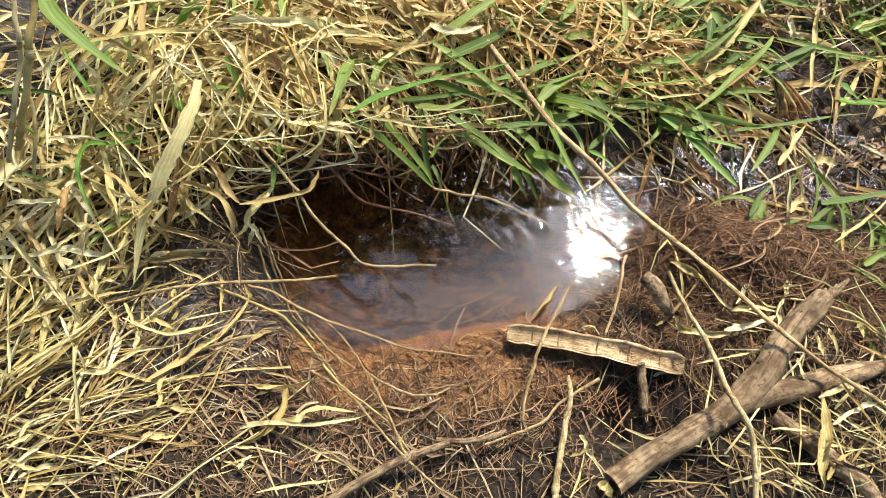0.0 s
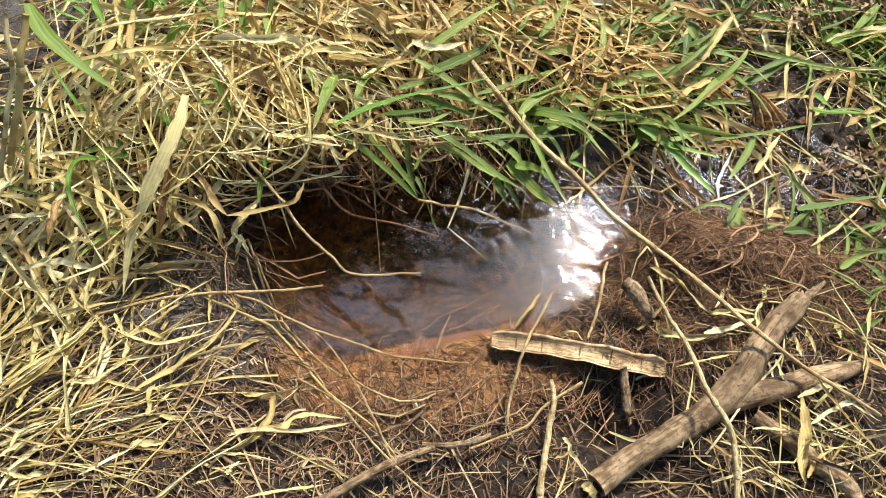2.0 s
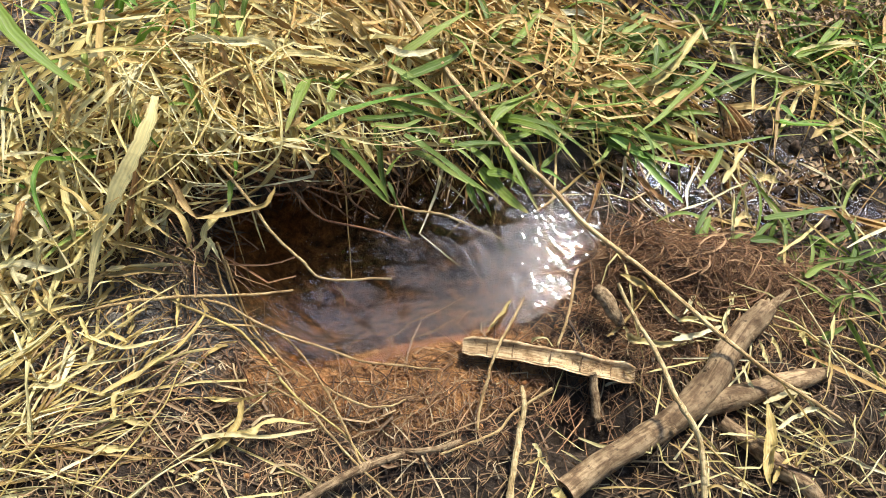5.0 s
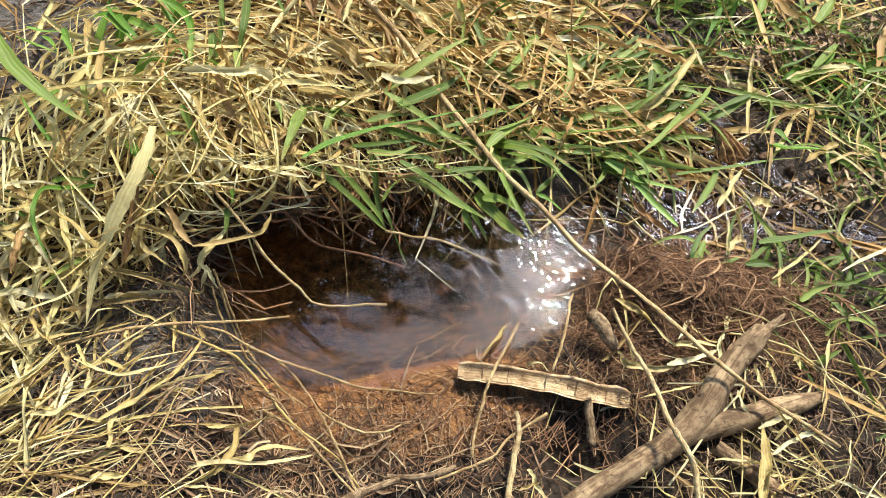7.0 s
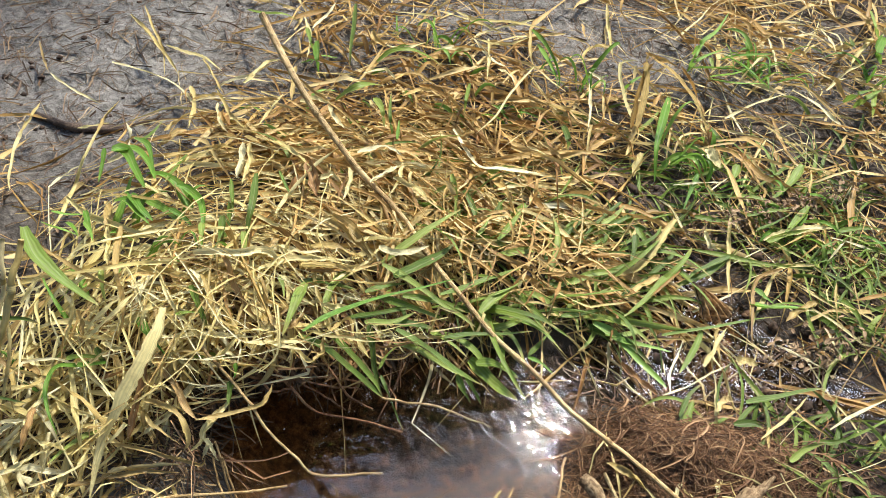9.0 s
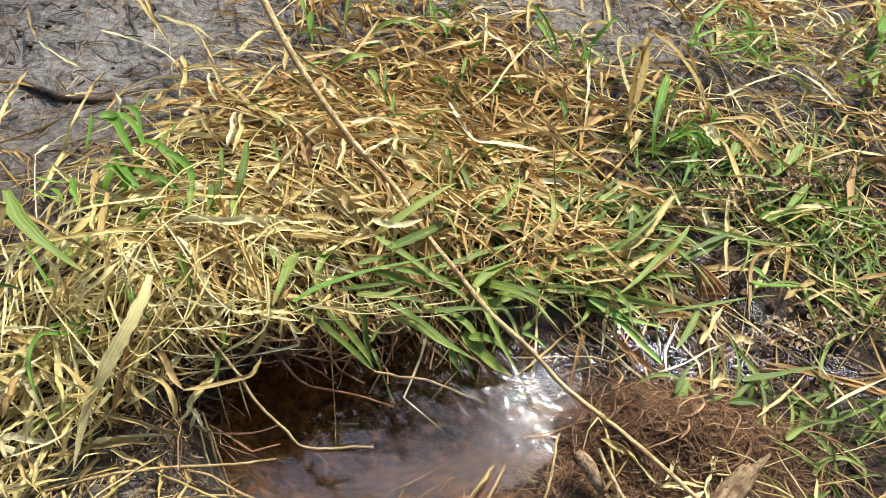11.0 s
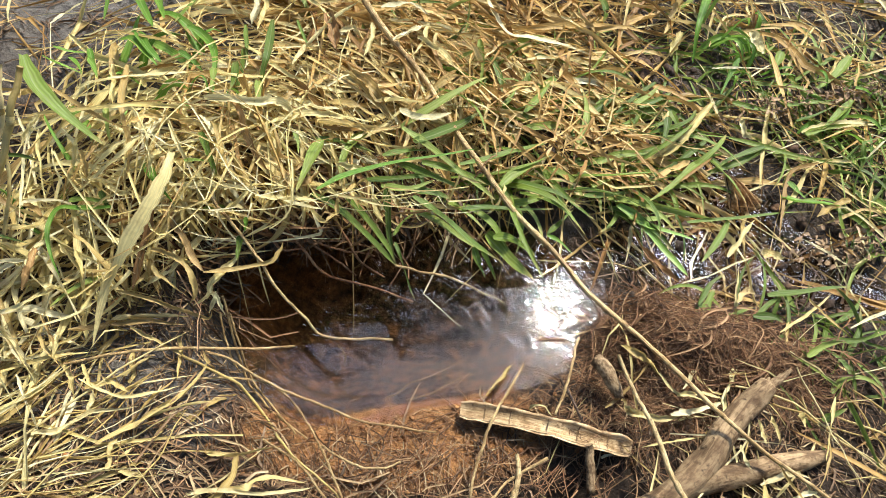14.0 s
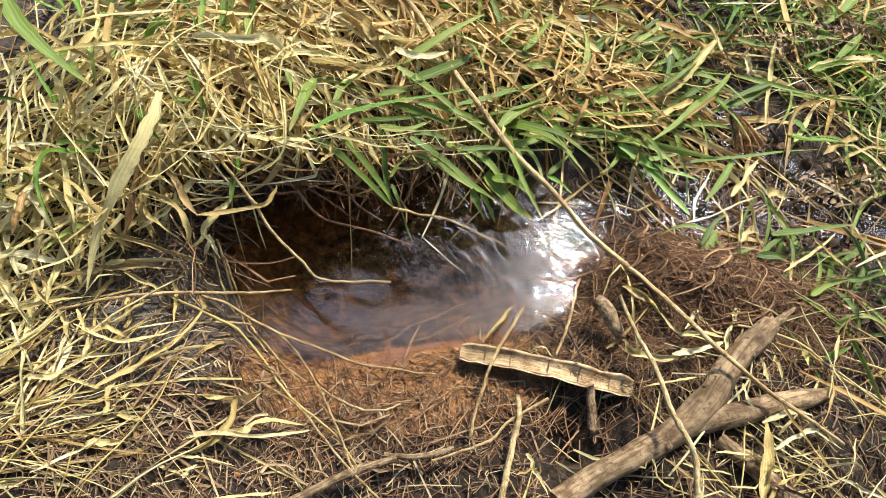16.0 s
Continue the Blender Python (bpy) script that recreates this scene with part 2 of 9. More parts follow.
MUD = ground_material()
WATER = water_material()
WOOD = wood_material("weathered_wood", (0.15, 0.09, 0.042), (0.43, 0.30, 0.155), (3, 2.5, 2.5), 0.8, 0.5)
BARK = wood_material("dry_bark", (0.32, 0.20, 0.09), (0.66, 0.49, 0.26), (2, 5, 5), 0.7, 0.45)
RED_TWIG = wood_material("red_twig", (0.20, 0.085, 0.035), (0.48, 0.26, 0.12), (6, 3, 3), 0.5, 0.2)
PALE_STALK = wood_material("pale_stalk", (0.42, 0.28, 0.11), (0.72, 0.56, 0.28), (6, 3, 3), 0.45, 0.2)
STALK = wood_material("dry_stalk", (0.38, 0.23, 0.085), (0.70, 0.51, 0.23), (6, 3, 3), 0.5, 0.45)
TWIG = wood_material("dark_twig", (0.05, 0.033, 0.022), (0.19, 0.13, 0.085), (4, 8, 8))
DRY_LEAF = wood_material("dry_leaf", (0.24, 0.115, 0.036), (0.62, 0.40, 0.17), (2, 6, 6), 0.5, 0.25)
HOLE_SHADE = wood_material("hole_shade", (0.012, 0.009, 0.007), (0.03, 0.022, 0.016))
RUST_CLOD = wood_material("rust_clod", (0.22, 0.09, 0.03), (0.5, 0.27, 0.1), (3, 3, 3), 0.85, 0.2)
CLOD = wood_material("mud_clod", (0.05, 0.032, 0.02), (0.2, 0.115, 0.06), (3, 3, 3), 0.8)

# ---- lie of the land ----
rng = np.random.default_rng(7)
SHORE = np.array([(-0.136, -0.155), (-0.089, -0.218), (-0.000, -0.263), (0.072, -0.235), (0.176, -0.187), (0.215, -0.177), (0.293, -0.135), (0.353, -0.093), (0.360, -0.034), (0.407, 0.015), (0.393, 0.080), (0.315, 0.126), (0.250, 0.140), (0.164, 0.113), (0.077, 0.091), (-0.042, 0.058), (-0.141, -0.012), (-0.187, -0.080)])


def shore_distance(x, y):
    """Metres to the puddle's edge, negative inside it."""
    best = np.full(np.shape(x), 1e9)
    inside = np.zeros(np.shape(x), bool)
    for (ax, ay), (bx, by) in zip(SHORE, np.roll(SHORE, -1, 0)):
        ex, ey = bx - ax, by - ay
        k = np.clip(((x - ax) * ex + (y - ay) * ey) / (ex * ex + ey * ey), 0, 1)
        best = np.minimum(best, np.hypot(x - ax - k * ex, y - ay - k * ey))
        cross = ((ay > y) != (by > y)) & (x < ex * (y - ay) / (ey if abs(ey) > 1e-9 else 1e-9) + ax)
        inside ^= cross
    return np.where(inside, -best, best)


TABLE = np.random.default_rng(3).random((256, 256))


def bumps(x, y, size, seed=0):
    """Smooth chance relief between -1 and 1."""
    fx, fy = x / size + seed * 17.3, y / size + seed * 9.1
    ix, iy = np.floor(fx).astype(int), np.floor(fy).astype(int)
    tx, ty = fx - ix, fy - iy
    tx, ty = tx * tx * (3 - 2 * tx), ty * ty * (3 - 2 * ty)

    def at(a, b):
        return TABLE[(ix + a) % 256, (iy + b) % 256]
    return 2 * ((at(0, 0) * (1 - tx) + at(1, 0) * tx) * (1 - ty) + (at(0, 1) * (1 - tx) + at(1, 1) * tx) * ty) - 1


def hill(x, y, cx, cy, sx, sy, turn=0.0):
    c, s = math.cos(turn), math.sin(turn)
    u, v = (x - cx) * c + (y - cy) * s, -(x - cx) * s + (y - cy) * c
    return np.exp(-0.5 * ((u / sx) ** 2 + (v / sy) ** 2))


def smooth(v):
    v = np.clip(v, 0, 1)
    return v * v * (3 - 2 * v)


def channel(x, y):
    """Where the trickle runs over the mud, 0 to 1."""
    a = hill(x, y, 0.474, 0.125, 0.090, 0.048)
    b = hill(x, y, 0.596, 0.186, 0.090, 0.072)
    c = hill(x, y, 0.596, 0.326, 0.063, 0.098)
    d = hill(x, y, 0.766, 0.158, 0.144, 0.048)
    return np.clip(a + b + c + d, 0, 1)


def land(x, y, rough=True):
    """Height of the soil."""
    d = shore_distance(x, y)
    near = np.exp(-0.5 * ((x - 0.1) ** 2 + y ** 2) / 1.2 ** 2)
    goal = 0.022 + 0.085 * smooth((0.16 - x) / 0.5) * smooth((0.55 - y) / 0.5) * near
    goal = goal + 0.04 * hill(x, y, -0.211, 0.015, 0.162, 0.136) + 0.05 * hill(x, y, 0.009, 0.338, 0.270, 0.140)
    goal = goal + 0.034 * hill(x, y, 0.529, -0.032, 0.099, 0.040, 0.1) + 0.02 * hill(x, y, 0.616, -0.250, 0.200, 0.120)
    goal = goal - 0.07 * hill(x, y, 0.358, -0.299, 0.050, 0.041)
    goal = goal * (1 - channel(x, y)) + -0.0055 * smooth(channel(x, y) * 1.4)
    if rough:
        goal = goal + (0.012 * bumps(x, y, 0.11, 1) + 0.007 * bumps(x, y, 0.045, 2) + 0.004 * bumps(x, y, 0.018, 3)) * (1 - 0.35 * channel(x, y))
    rise = 0.035 + 0.1 * smooth((0.08 - y) / 0.3) * smooth((x + 0.05) / 0.15)
    out = goal * smooth(d / rise * 0.6 + 0.12) - 0.002
    basin = -0.085 * smooth(-d / 0.12) - 0.003 + (0.006 * bumps(x, y, 0.05, 5) if rough else 0)
    return np.where(d > 0, out, np.minimum(basin, 0.004))


def brow(x, y):
    """Metres past the overhanging brow of the thatch, towards the water."""
    line = np.interp(x, [-0.87, -0.36, -0.265, -0.176, -0.067, 0.08, 0.223, 0.41, 0.69], [-0.18, -0.25, -0.185, -0.07, -0.005, 0.085, 0.18, 0.26, 0.343])
    return (line - y) * 0.75


def heap(x, y):
    """Height of the top of the thatch of dead grass."""
    wide = smooth((0.4 - x) / 0.5) * smooth((0.85 - y) / 0.5) * smooth((x + 0.7) / 0.3)
    clump = 1 - 0.75 * hill(x, y, 0.176, 0.117, 0.099, 0.072)
    top = 0.08 * wide + 0.15 * hill(x, y, -0.2, 0.02, 0.16, 0.17) + 0.04 * hill(x, y, 0.054, 0.337, 0.315, 0.175)
    top = top * clump
    return np.maximum(np.maximum(land(x, y, False), 0.0), top * smooth(1 - brow(x, y) / 0.05))


def mesh_of(name, verts, faces, uvs=None, flat=False):
    """A mesh from arrays; faces: rows of three or four numbers."""
    me = bpy.data.meshes.new(name)
    verts, faces = np.asarray(verts, np.float32), np.asarray(faces, np.int32)
    k = faces.shape[1]
    me.vertices.add(len(verts))
    me.vertices.foreach_set("co", verts.ravel())
    me.loops.add(faces.size)
    me.loops.foreach_set("vertex_index", faces.ravel())
    me.polygons.add(len(faces))
    me.polygons.foreach_set("loop_start", np.arange(0, faces.size, k, dtype=np.int32))
    me.polygons.foreach_set("use_smooth", np.full(len(faces), not flat))
    if uvs is not None:
        layer = me.uv_layers.new(name="UVMap")
        layer.data.foreach_set("uv", np.asarray(uvs, np.float32)[faces.ravel()].ravel())
    me.update(calc_edges=True)
    me.validate()
    return me


def part(name, me, material, parent=None, label=""):
    ob = new(name, me)
    me.materials.append(material) if not me.materials else None
    if parent:
        ob.parent = parent
    return tagged(ob, label) if label else ob


def thing(name, label, category, place, group=""):
    ob = new(name)
    ob.empty_display_size = 0.05
    ob.location = place
    bpy.context.view_layer.update()
    return tagged(ob, label, category, group)


def under(ob, parent):
    """Make ob a part of parent and leave it where it stands."""
    ob.parent = parent
    ob.matrix_parent_inverse = Matrix.Translation(-parent.location)
    return ob


def nest(ob, parent):
    """Make ob a piece of a part and leave it where it stands."""
    ob.parent = parent
    return ob


torn = np.random.default_rng(77)


def ribbons(P, W, roll=0.0, twist=0.0, fold=0.3, shape="blade"):
    """Folded blades along the paths P (blade, step, xyz), as wide as W."""
    P = np.asarray(P, float)
    B, n, _ = P.shape
    W = np.broadcast_to(np.asarray(W, float), (B,))
    T = np.gradient(P, axis=1)
    T /= np.linalg.norm(T, axis=2, keepdims=True) + 1e-12
    S = np.cross(T, np.array([0.0, 0.03, 1.0]))
    S /= np.linalg.norm(S, axis=2, keepdims=True) + 1e-9
    N = np.cross(S, T)
    v = np.linspace(0, 1, n)
    a = (np.broadcast_to(np.asarray(roll, float), (B,))[:, None] + np.broadcast_to(np.asarray(twist, float), (B,))[:, None] * v)[..., None]
    if shape == "strap":
        ph = (np.arange(B)[:, None, None] * 2.399 + W[:, None, None] * 5000) % 6.283
        loose = np.clip(0.009 / W, 0.2, 1.0)[:, None, None]
        a = a + loose * (0.35 * np.sin(v[None, :, None] * 8 + ph) + 0.25 * np.sin(v[None, :, None] * 19 + ph * 1.7))
    if shape == "leaf":
        ph = (W[:, None, None] * 7000 + P[:, :1, :1] * 90) % 6.283
        a = a + np.clip(0.007 / W, 0.1, 0.8)[:, None, None] * (0.5 * np.sin(v[None, :, None] * 7 + ph) + 0.35 * np.sin(v[None, :, None] * 17 + ph * 1.7))
    S, N = S * np.cos(a) + N * np.sin(a), N * np.cos(a) - S * np.sin(a)
    if shape == "blade":
        w = np.minimum(1, 0.45 + 3.2 * v) * np.clip(1 - v, 0, 1) ** 0.55 + 0.015
    elif shape == "leaf":
        w = np.minimum(1, 0.4 + 4 * v) * (1 - 0.15 * v) * np.minimum(1, 0.04 + 3.2 * (1 - v)) ** 0.85
    elif shape == "strap":
        w = np.minimum(1, 0.45 + 3 * v) * (1 - 0.25 * v) * (1 - v) ** 0.35 + 0.03
    else:
        w = 1 - 0.35 * v
    w = w[None, :] * (1 + (0.28 if shape == "strap" else 0.12) * np.sin(v[None, :] * 9 + np.arange(B)[:, None] * 2.4 + W[:, None] * 3000))
    if shape == "strap":
        fold = fold * (1 + 0.9 * np.sin(v[None, :, None] * 13 + np.arange(B)[:, None, None]))
    half = 0.5 * W[:, None, None] * w[..., None]
    if shape in ("strap", "leaf"):
        # dead blades have shrunk unevenly: torn sides and a crumpled face
        tear = torn.normal(0, 1, (2, B, n, 1))
        tear = 0.05 * tear + 0.13 * np.cumsum(tear, axis=2) / np.sqrt(np.arange(1, n + 1))[None, None, :, None]
        one, two = half * np.clip(1 + tear[0], 0.5, 1.4), half * np.clip(1 + tear[1], 0.5, 1.4)
        lift = half * fold * (1 + 0.25 * torn.normal(0, 1, (B, n, 1)))
    else:
        one, two, lift = half, half, half * fold
    L, R, C = P - S * one + N * lift, P + S * two + N * half * fold, P - N * lift * 0.5
    verts = np.stack([L, C, R], 2).reshape(-1, 3)
    base = (np.arange(B)[:, None] * n + np.arange(n - 1)[None, :]).ravel() * 3
    quads = np.concatenate([np.stack([base, base + 1, base + 4, base + 3], 1), np.stack([base + 1, base + 2, base + 5, base + 4], 1)])
    uv = np.zeros((B, n, 3, 2))
    uv[..., 0] = np.array([0, 0.5, 1])
    uv[..., 1] = v[None, :, None]
    return verts, quads, uv.reshape(-1, 2)


def singles(parent, name, material, P, W, roll, twist, fold, shape):
    """Blades as parts of a thing, one object each."""
    n = len(P)
    roll, twist = np.broadcast_to(roll, (n,)), np.broadcast_to(twist, (n,))
    for k in range(n):
        v, f, u = ribbons(P[k:k + 1], W[k:k + 1], roll[k:k + 1], twist[k:k + 1], fold, shape)
        under(part(name, mesh_of(name, v, f, u), material), parent)


def clear_of_water(P):
    """Only the paths that keep off the open water."""
    return P[(shore_distance(P[..., 0], P[..., 1]) > 0.012).all(axis=1)]


def bent(v, at):
    """A rise to a sharp bend and a fall after it, 0 to 1."""
    return np.where(v < at, v / at, (1 - v) / (1 - at)) ** 1.15


def lay(x, y, heading, length, n, top, curl=0.6, lift=(0.0, 0.01), arch=(0.0, 0.02), fall=1.6, floor=0.003, hang=None):
    """Paths of blades that lie on a surface, hang over its edges and bend by chance."""
    B = len(x)
    step = length / (n - 1)
    bend = rng.normal(0, curl, B) / (n - 1)
    X, Y = np.empty((B, n)), np.empty((B, n))
    a = heading.copy()
    X[:, 0], Y[:, 0] = x, y
    for k in range(1, n):
        a = a + bend * 0.3 + rng.normal(0, curl * 0.035, B) + (rng.random(B) < 1.3 / n) * rng.normal(0, 0.4 + curl * 0.6, B)
        X[:, k], Y[:, k] = X[:, k - 1] + step * np.cos(a), Y[:, k - 1] + step * np.sin(a)
    v = np.linspace(0, 1, n)
    up = rng.uniform(*lift, B)[:, None] + rng.uniform(*arch, B)[:, None] * bent(v[None, :], rng.uniform(0.2, 0.8, (B, 1))) * rng.uniform(0.3, 1, (B, 1))
    Z = top(X, Y) + up
    if hang is not None:
        # past the brow a blade turns down instead of reaching out
        over = brow(X, Y)
        past = np.maximum(over - 0.015, 0)
        reach = 0.03 * (1 - np.exp(-past / 0.03))
        pull = past - reach
        past = 0.10 * (1 - np.exp(-past / 0.10))
        X, Y = X - pull * 0.5, Y + pull * 1.0
        crest = np.maximum.accumulate(np.where(over < 0.02, Z, -1), axis=1)
        Z = np.where(past > 0, np.maximum(crest, 0.1) - past * rng.uniform(*hang, B)[:, None], Z)
        return np.stack([X, Y, np.maximum(Z, floor)], 2)
    for k in range(1, n):
        Z[:, k] = np.maximum(Z[:, k], Z[:, k - 1] - fall * step)
    for k in range(n - 2, -1, -1):
        Z[:, k] = np.maximum(Z[:, k], Z[:, k + 1] - fall * step)
    Z = np.maximum(Z, floor)
    return np.stack([X, Y, Z], 2)


def scatter(count, cx, cy, sx, sy, turn=0.0, keep=None):
    """Chance places in a soft oval."""
    out = np.zeros((0, 2))
    while len(out) < count:
        p = rng.normal(0, 1, (count * 2, 2)) * (sx, sy)
        c, s = math.cos(turn), math.sin(turn)
        q = np.stack([cx + p[:, 0] * c - p[:, 1] * s, cy + p[:, 0] * s + p[:, 1] * c], 1)
        q = q[keep(q[:, 0], q[:, 1])] if keep else q
        out = np.concatenate([out, q])
    return out[:count, 0], out[:count, 1]


def spread(count, x0, x1, y0, y1, keep=None):
    """Chance places in a box."""
    out = np.zeros((0, 2))
    while len(out) < count:
        q = np.stack([rng.uniform(x0, x1, count * 2), rng.uniform(y0, y1, count * 2)], 1)
        q = q[keep(q[:, 0], q[:, 1])] if keep else q
        out = np.concatenate([out, q])
    return out[:count, 0], out[:count, 1]


def stuff(name, batches, material, label, category):
    """Many loose blades as one object of kind stuff."""
    verts, faces, uvs, start = [], [], [], 0
    for v, f, u in batches:
        verts.append(v), faces.append(f + start), uvs.append(u)
        start += len(v)
    ob = part(name, mesh_of(name, np.concatenate(verts), np.concatenate(faces), np.concatenate(uvs)), material)
    return tagged(ob, label, category, kind="stuff")


def dry(x, y):
    """True away from open water."""
    return shore_distance(x, y) > 0.012


# ---- ground and water ----


def axis(lo, hi, step, far):
    mid = np.arange(lo, hi, step)
    out = [hi]
    gap = step
    while out[-1] < far:
        gap *= 1.35
        out.append(out[-1] + gap)
    low = [lo - (v - hi) for v in out[1:]]
    return np.concatenate([low[::-1], mid, out])


def build_ground():
    xs, ys = axis(-1.15, 1.5, 0.007, 400), axis(-0.95, 2.0, 0.007, 400)
    X, Y = np.meshgrid(xs, ys)
    Z = land(X, Y)
    nx, ny = len(xs), len(ys)
    i = (np.arange(ny - 1)[:, None] * nx + np.arange(nx - 1)[None, :]).ravel()
    me = mesh_of("ground", np.stack([X, Y, Z], 2).reshape(-1, 3), np.stack([i, i + 1, i + nx + 1, i + nx], 1))
    d = shore_distance(X, Y)
    near_shore = np.exp(-np.clip(d, 0, 9) / 0.05)
    wet = np.clip(channel(X, Y) * 1.3 + near_shore * (0.6 - 0.45 * smooth((0.05 - X) / 0.15) * smooth((Y + 0.2) / 0.1)) + 0.45 * hill(X, Y, -0.231, -0.264, 0.108, 0.063) + 0.08 * hill(X, Y, -0.661, 0.597, 0.240, 0.210) + 0.4 * hill(X, Y, 0.508, 0.584, 0.270, 0.140), 0, 1)
    orange = np.clip(1.05 * hill(X, Y, 0.155, -0.247, 0.140, 0.054, 0.3) + 0.3 * hill(X, Y, -0.022, -0.289, 0.072, 0.036) + 0.35 * hill(X, Y, 0.151, 0.460, 0.225, 0.120) + 0.34 * hill(X, Y, 0.500, -0.014, 0.120, 0.048) + 0.32 * hill(X, Y, 0.615, 0.248, 0.108, 0.120) + 0.12 * hill(X, Y, 0.766, 0.158, 0.135, 0.056), 0, 1)
    # light lost in water is put into the bed's colour; less at back left
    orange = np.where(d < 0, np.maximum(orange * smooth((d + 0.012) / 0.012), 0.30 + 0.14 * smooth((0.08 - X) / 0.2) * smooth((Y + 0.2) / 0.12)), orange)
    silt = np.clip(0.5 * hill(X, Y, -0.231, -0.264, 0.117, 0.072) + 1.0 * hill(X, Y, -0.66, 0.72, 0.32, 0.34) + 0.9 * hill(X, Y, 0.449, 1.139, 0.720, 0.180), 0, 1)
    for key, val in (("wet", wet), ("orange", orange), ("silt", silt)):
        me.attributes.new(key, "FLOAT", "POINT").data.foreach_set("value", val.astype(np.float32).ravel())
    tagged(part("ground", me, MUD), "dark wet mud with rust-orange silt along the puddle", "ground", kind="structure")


def build_water():
    xs, ys = np.arange(-0.3, 1.0, 0.0025), np.arange(-0.34, 0.6, 0.0025)
    X, Y = np.meshgrid(xs, ys)
    warp = 0.016 * bumps(X, Y, 0.06, 41) + 0.006 * bumps(X, Y, 0.02, 42)
    gust = 1 + 0.7 * bumps(X, Y, 0.12, 43)
    Z = 0.0007 * bumps(X, Y, 0.010, 15) * smooth((X - 0.44) / 0.06) + 0.00003 * bumps(X, Y, 0.025, 12) + 0.0001 * bumps(X, Y, 0.07, 13) + 0.0004 * bumps(X, Y, 0.03, 14) * smooth((X - 0.36) / 0.08)
    for cx, cy, wave, amp, reach in RINGS:
        r = np.hypot(X - cx, Y - cy)
        Z += amp * gust * np.sin((r + warp) * 2 * math.pi / wave) * np.exp(-(r / reach) ** 2)
    nx, ny = len(xs), len(ys)
    i = (np.arange(ny - 1)[:, None] * nx + np.arange(nx - 1)[None, :]).ravel()
    gx, gy, gz = X.ravel(), Y.ravel(), land(X, Y).ravel()
    keep = (gz[i] < 0.006) | (gz[i + nx + 1] < 0.006) | (gz[i + 1] < 0.006) | (gz[i + nx] < 0.006)
    keep &= ~((gx[i] > 0.25) & (gy[i] < -0.22))
    q = np.stack([i, i + 1, i + nx + 1, i + nx], 1)[keep]
    used = np.unique(q)
    back = np.zeros(nx * ny, int)
    back[used] = np.arange(len(used))
    me = mesh_of("water", np.stack([gx, gy, Z.ravel()], 1)[used], back[q])
    tagged(part("water", me, WATER), "rippled tea-brown puddle water that mirrors the sky", "water", kind="structure")


build_ground()
build_water()

# ---- tufts whose leaves stand out one by one ----
water_grass = thing("water_grass_tuft", "green broad-bladed grass tuft hanging over the puddle", "grass tuft", (0.128, 0.103, 0.040))
channel_grass = thing("channel_grass_tuft", "green grass tuft leaning across the wet channel", "grass tuft", (0.504, 0.211, 0.020))
bank_grass = thing("bank_grass_tuft", "bright green young grass growing through the dead heap", "grass tuft", (-0.295, 0.053, 0.103))
far_grass = thing("far_grass_tuft", "scattered upright green shoots on the far mud", "grass tuft", (0.530, 0.920, 0.010))
dry_tussock = thing("dry_tussock", "bleached wide dry blades drooping from the grass heap", "dry grass", (-0.212, -0.031, 0.103))
trodden_straw = thing("trodden_straw", "long yellow withered blades trodden flat on mud", "dry grass", (-0.195, -0.366, 0.058))
withered_leaves = thing("withered_leaves", "yellow withered leaf blades caught round roots and branch", "dry grass", (0.498, -0.157, 0.040))
channel_straw = thing("channel_straw", "curled tan withered leaves over the wet channel", "dry grass", (0.550, 0.289, 0.030))
withered_tuft = thing("withered_tuft", "tall withered brown tuft bent over in an arch", "dry grass", (0.643, 0.654, 0.010))
far_tuft = thing("far_straw_tuft", "pale withered blades lying on far orange straw", "dry grass", (-0.033, 0.496, 0.073))

# ---- dead grass and litter ----


def widths(n, lo, hi):
    return lo + (hi - lo) * rng.random(n) ** 1.5


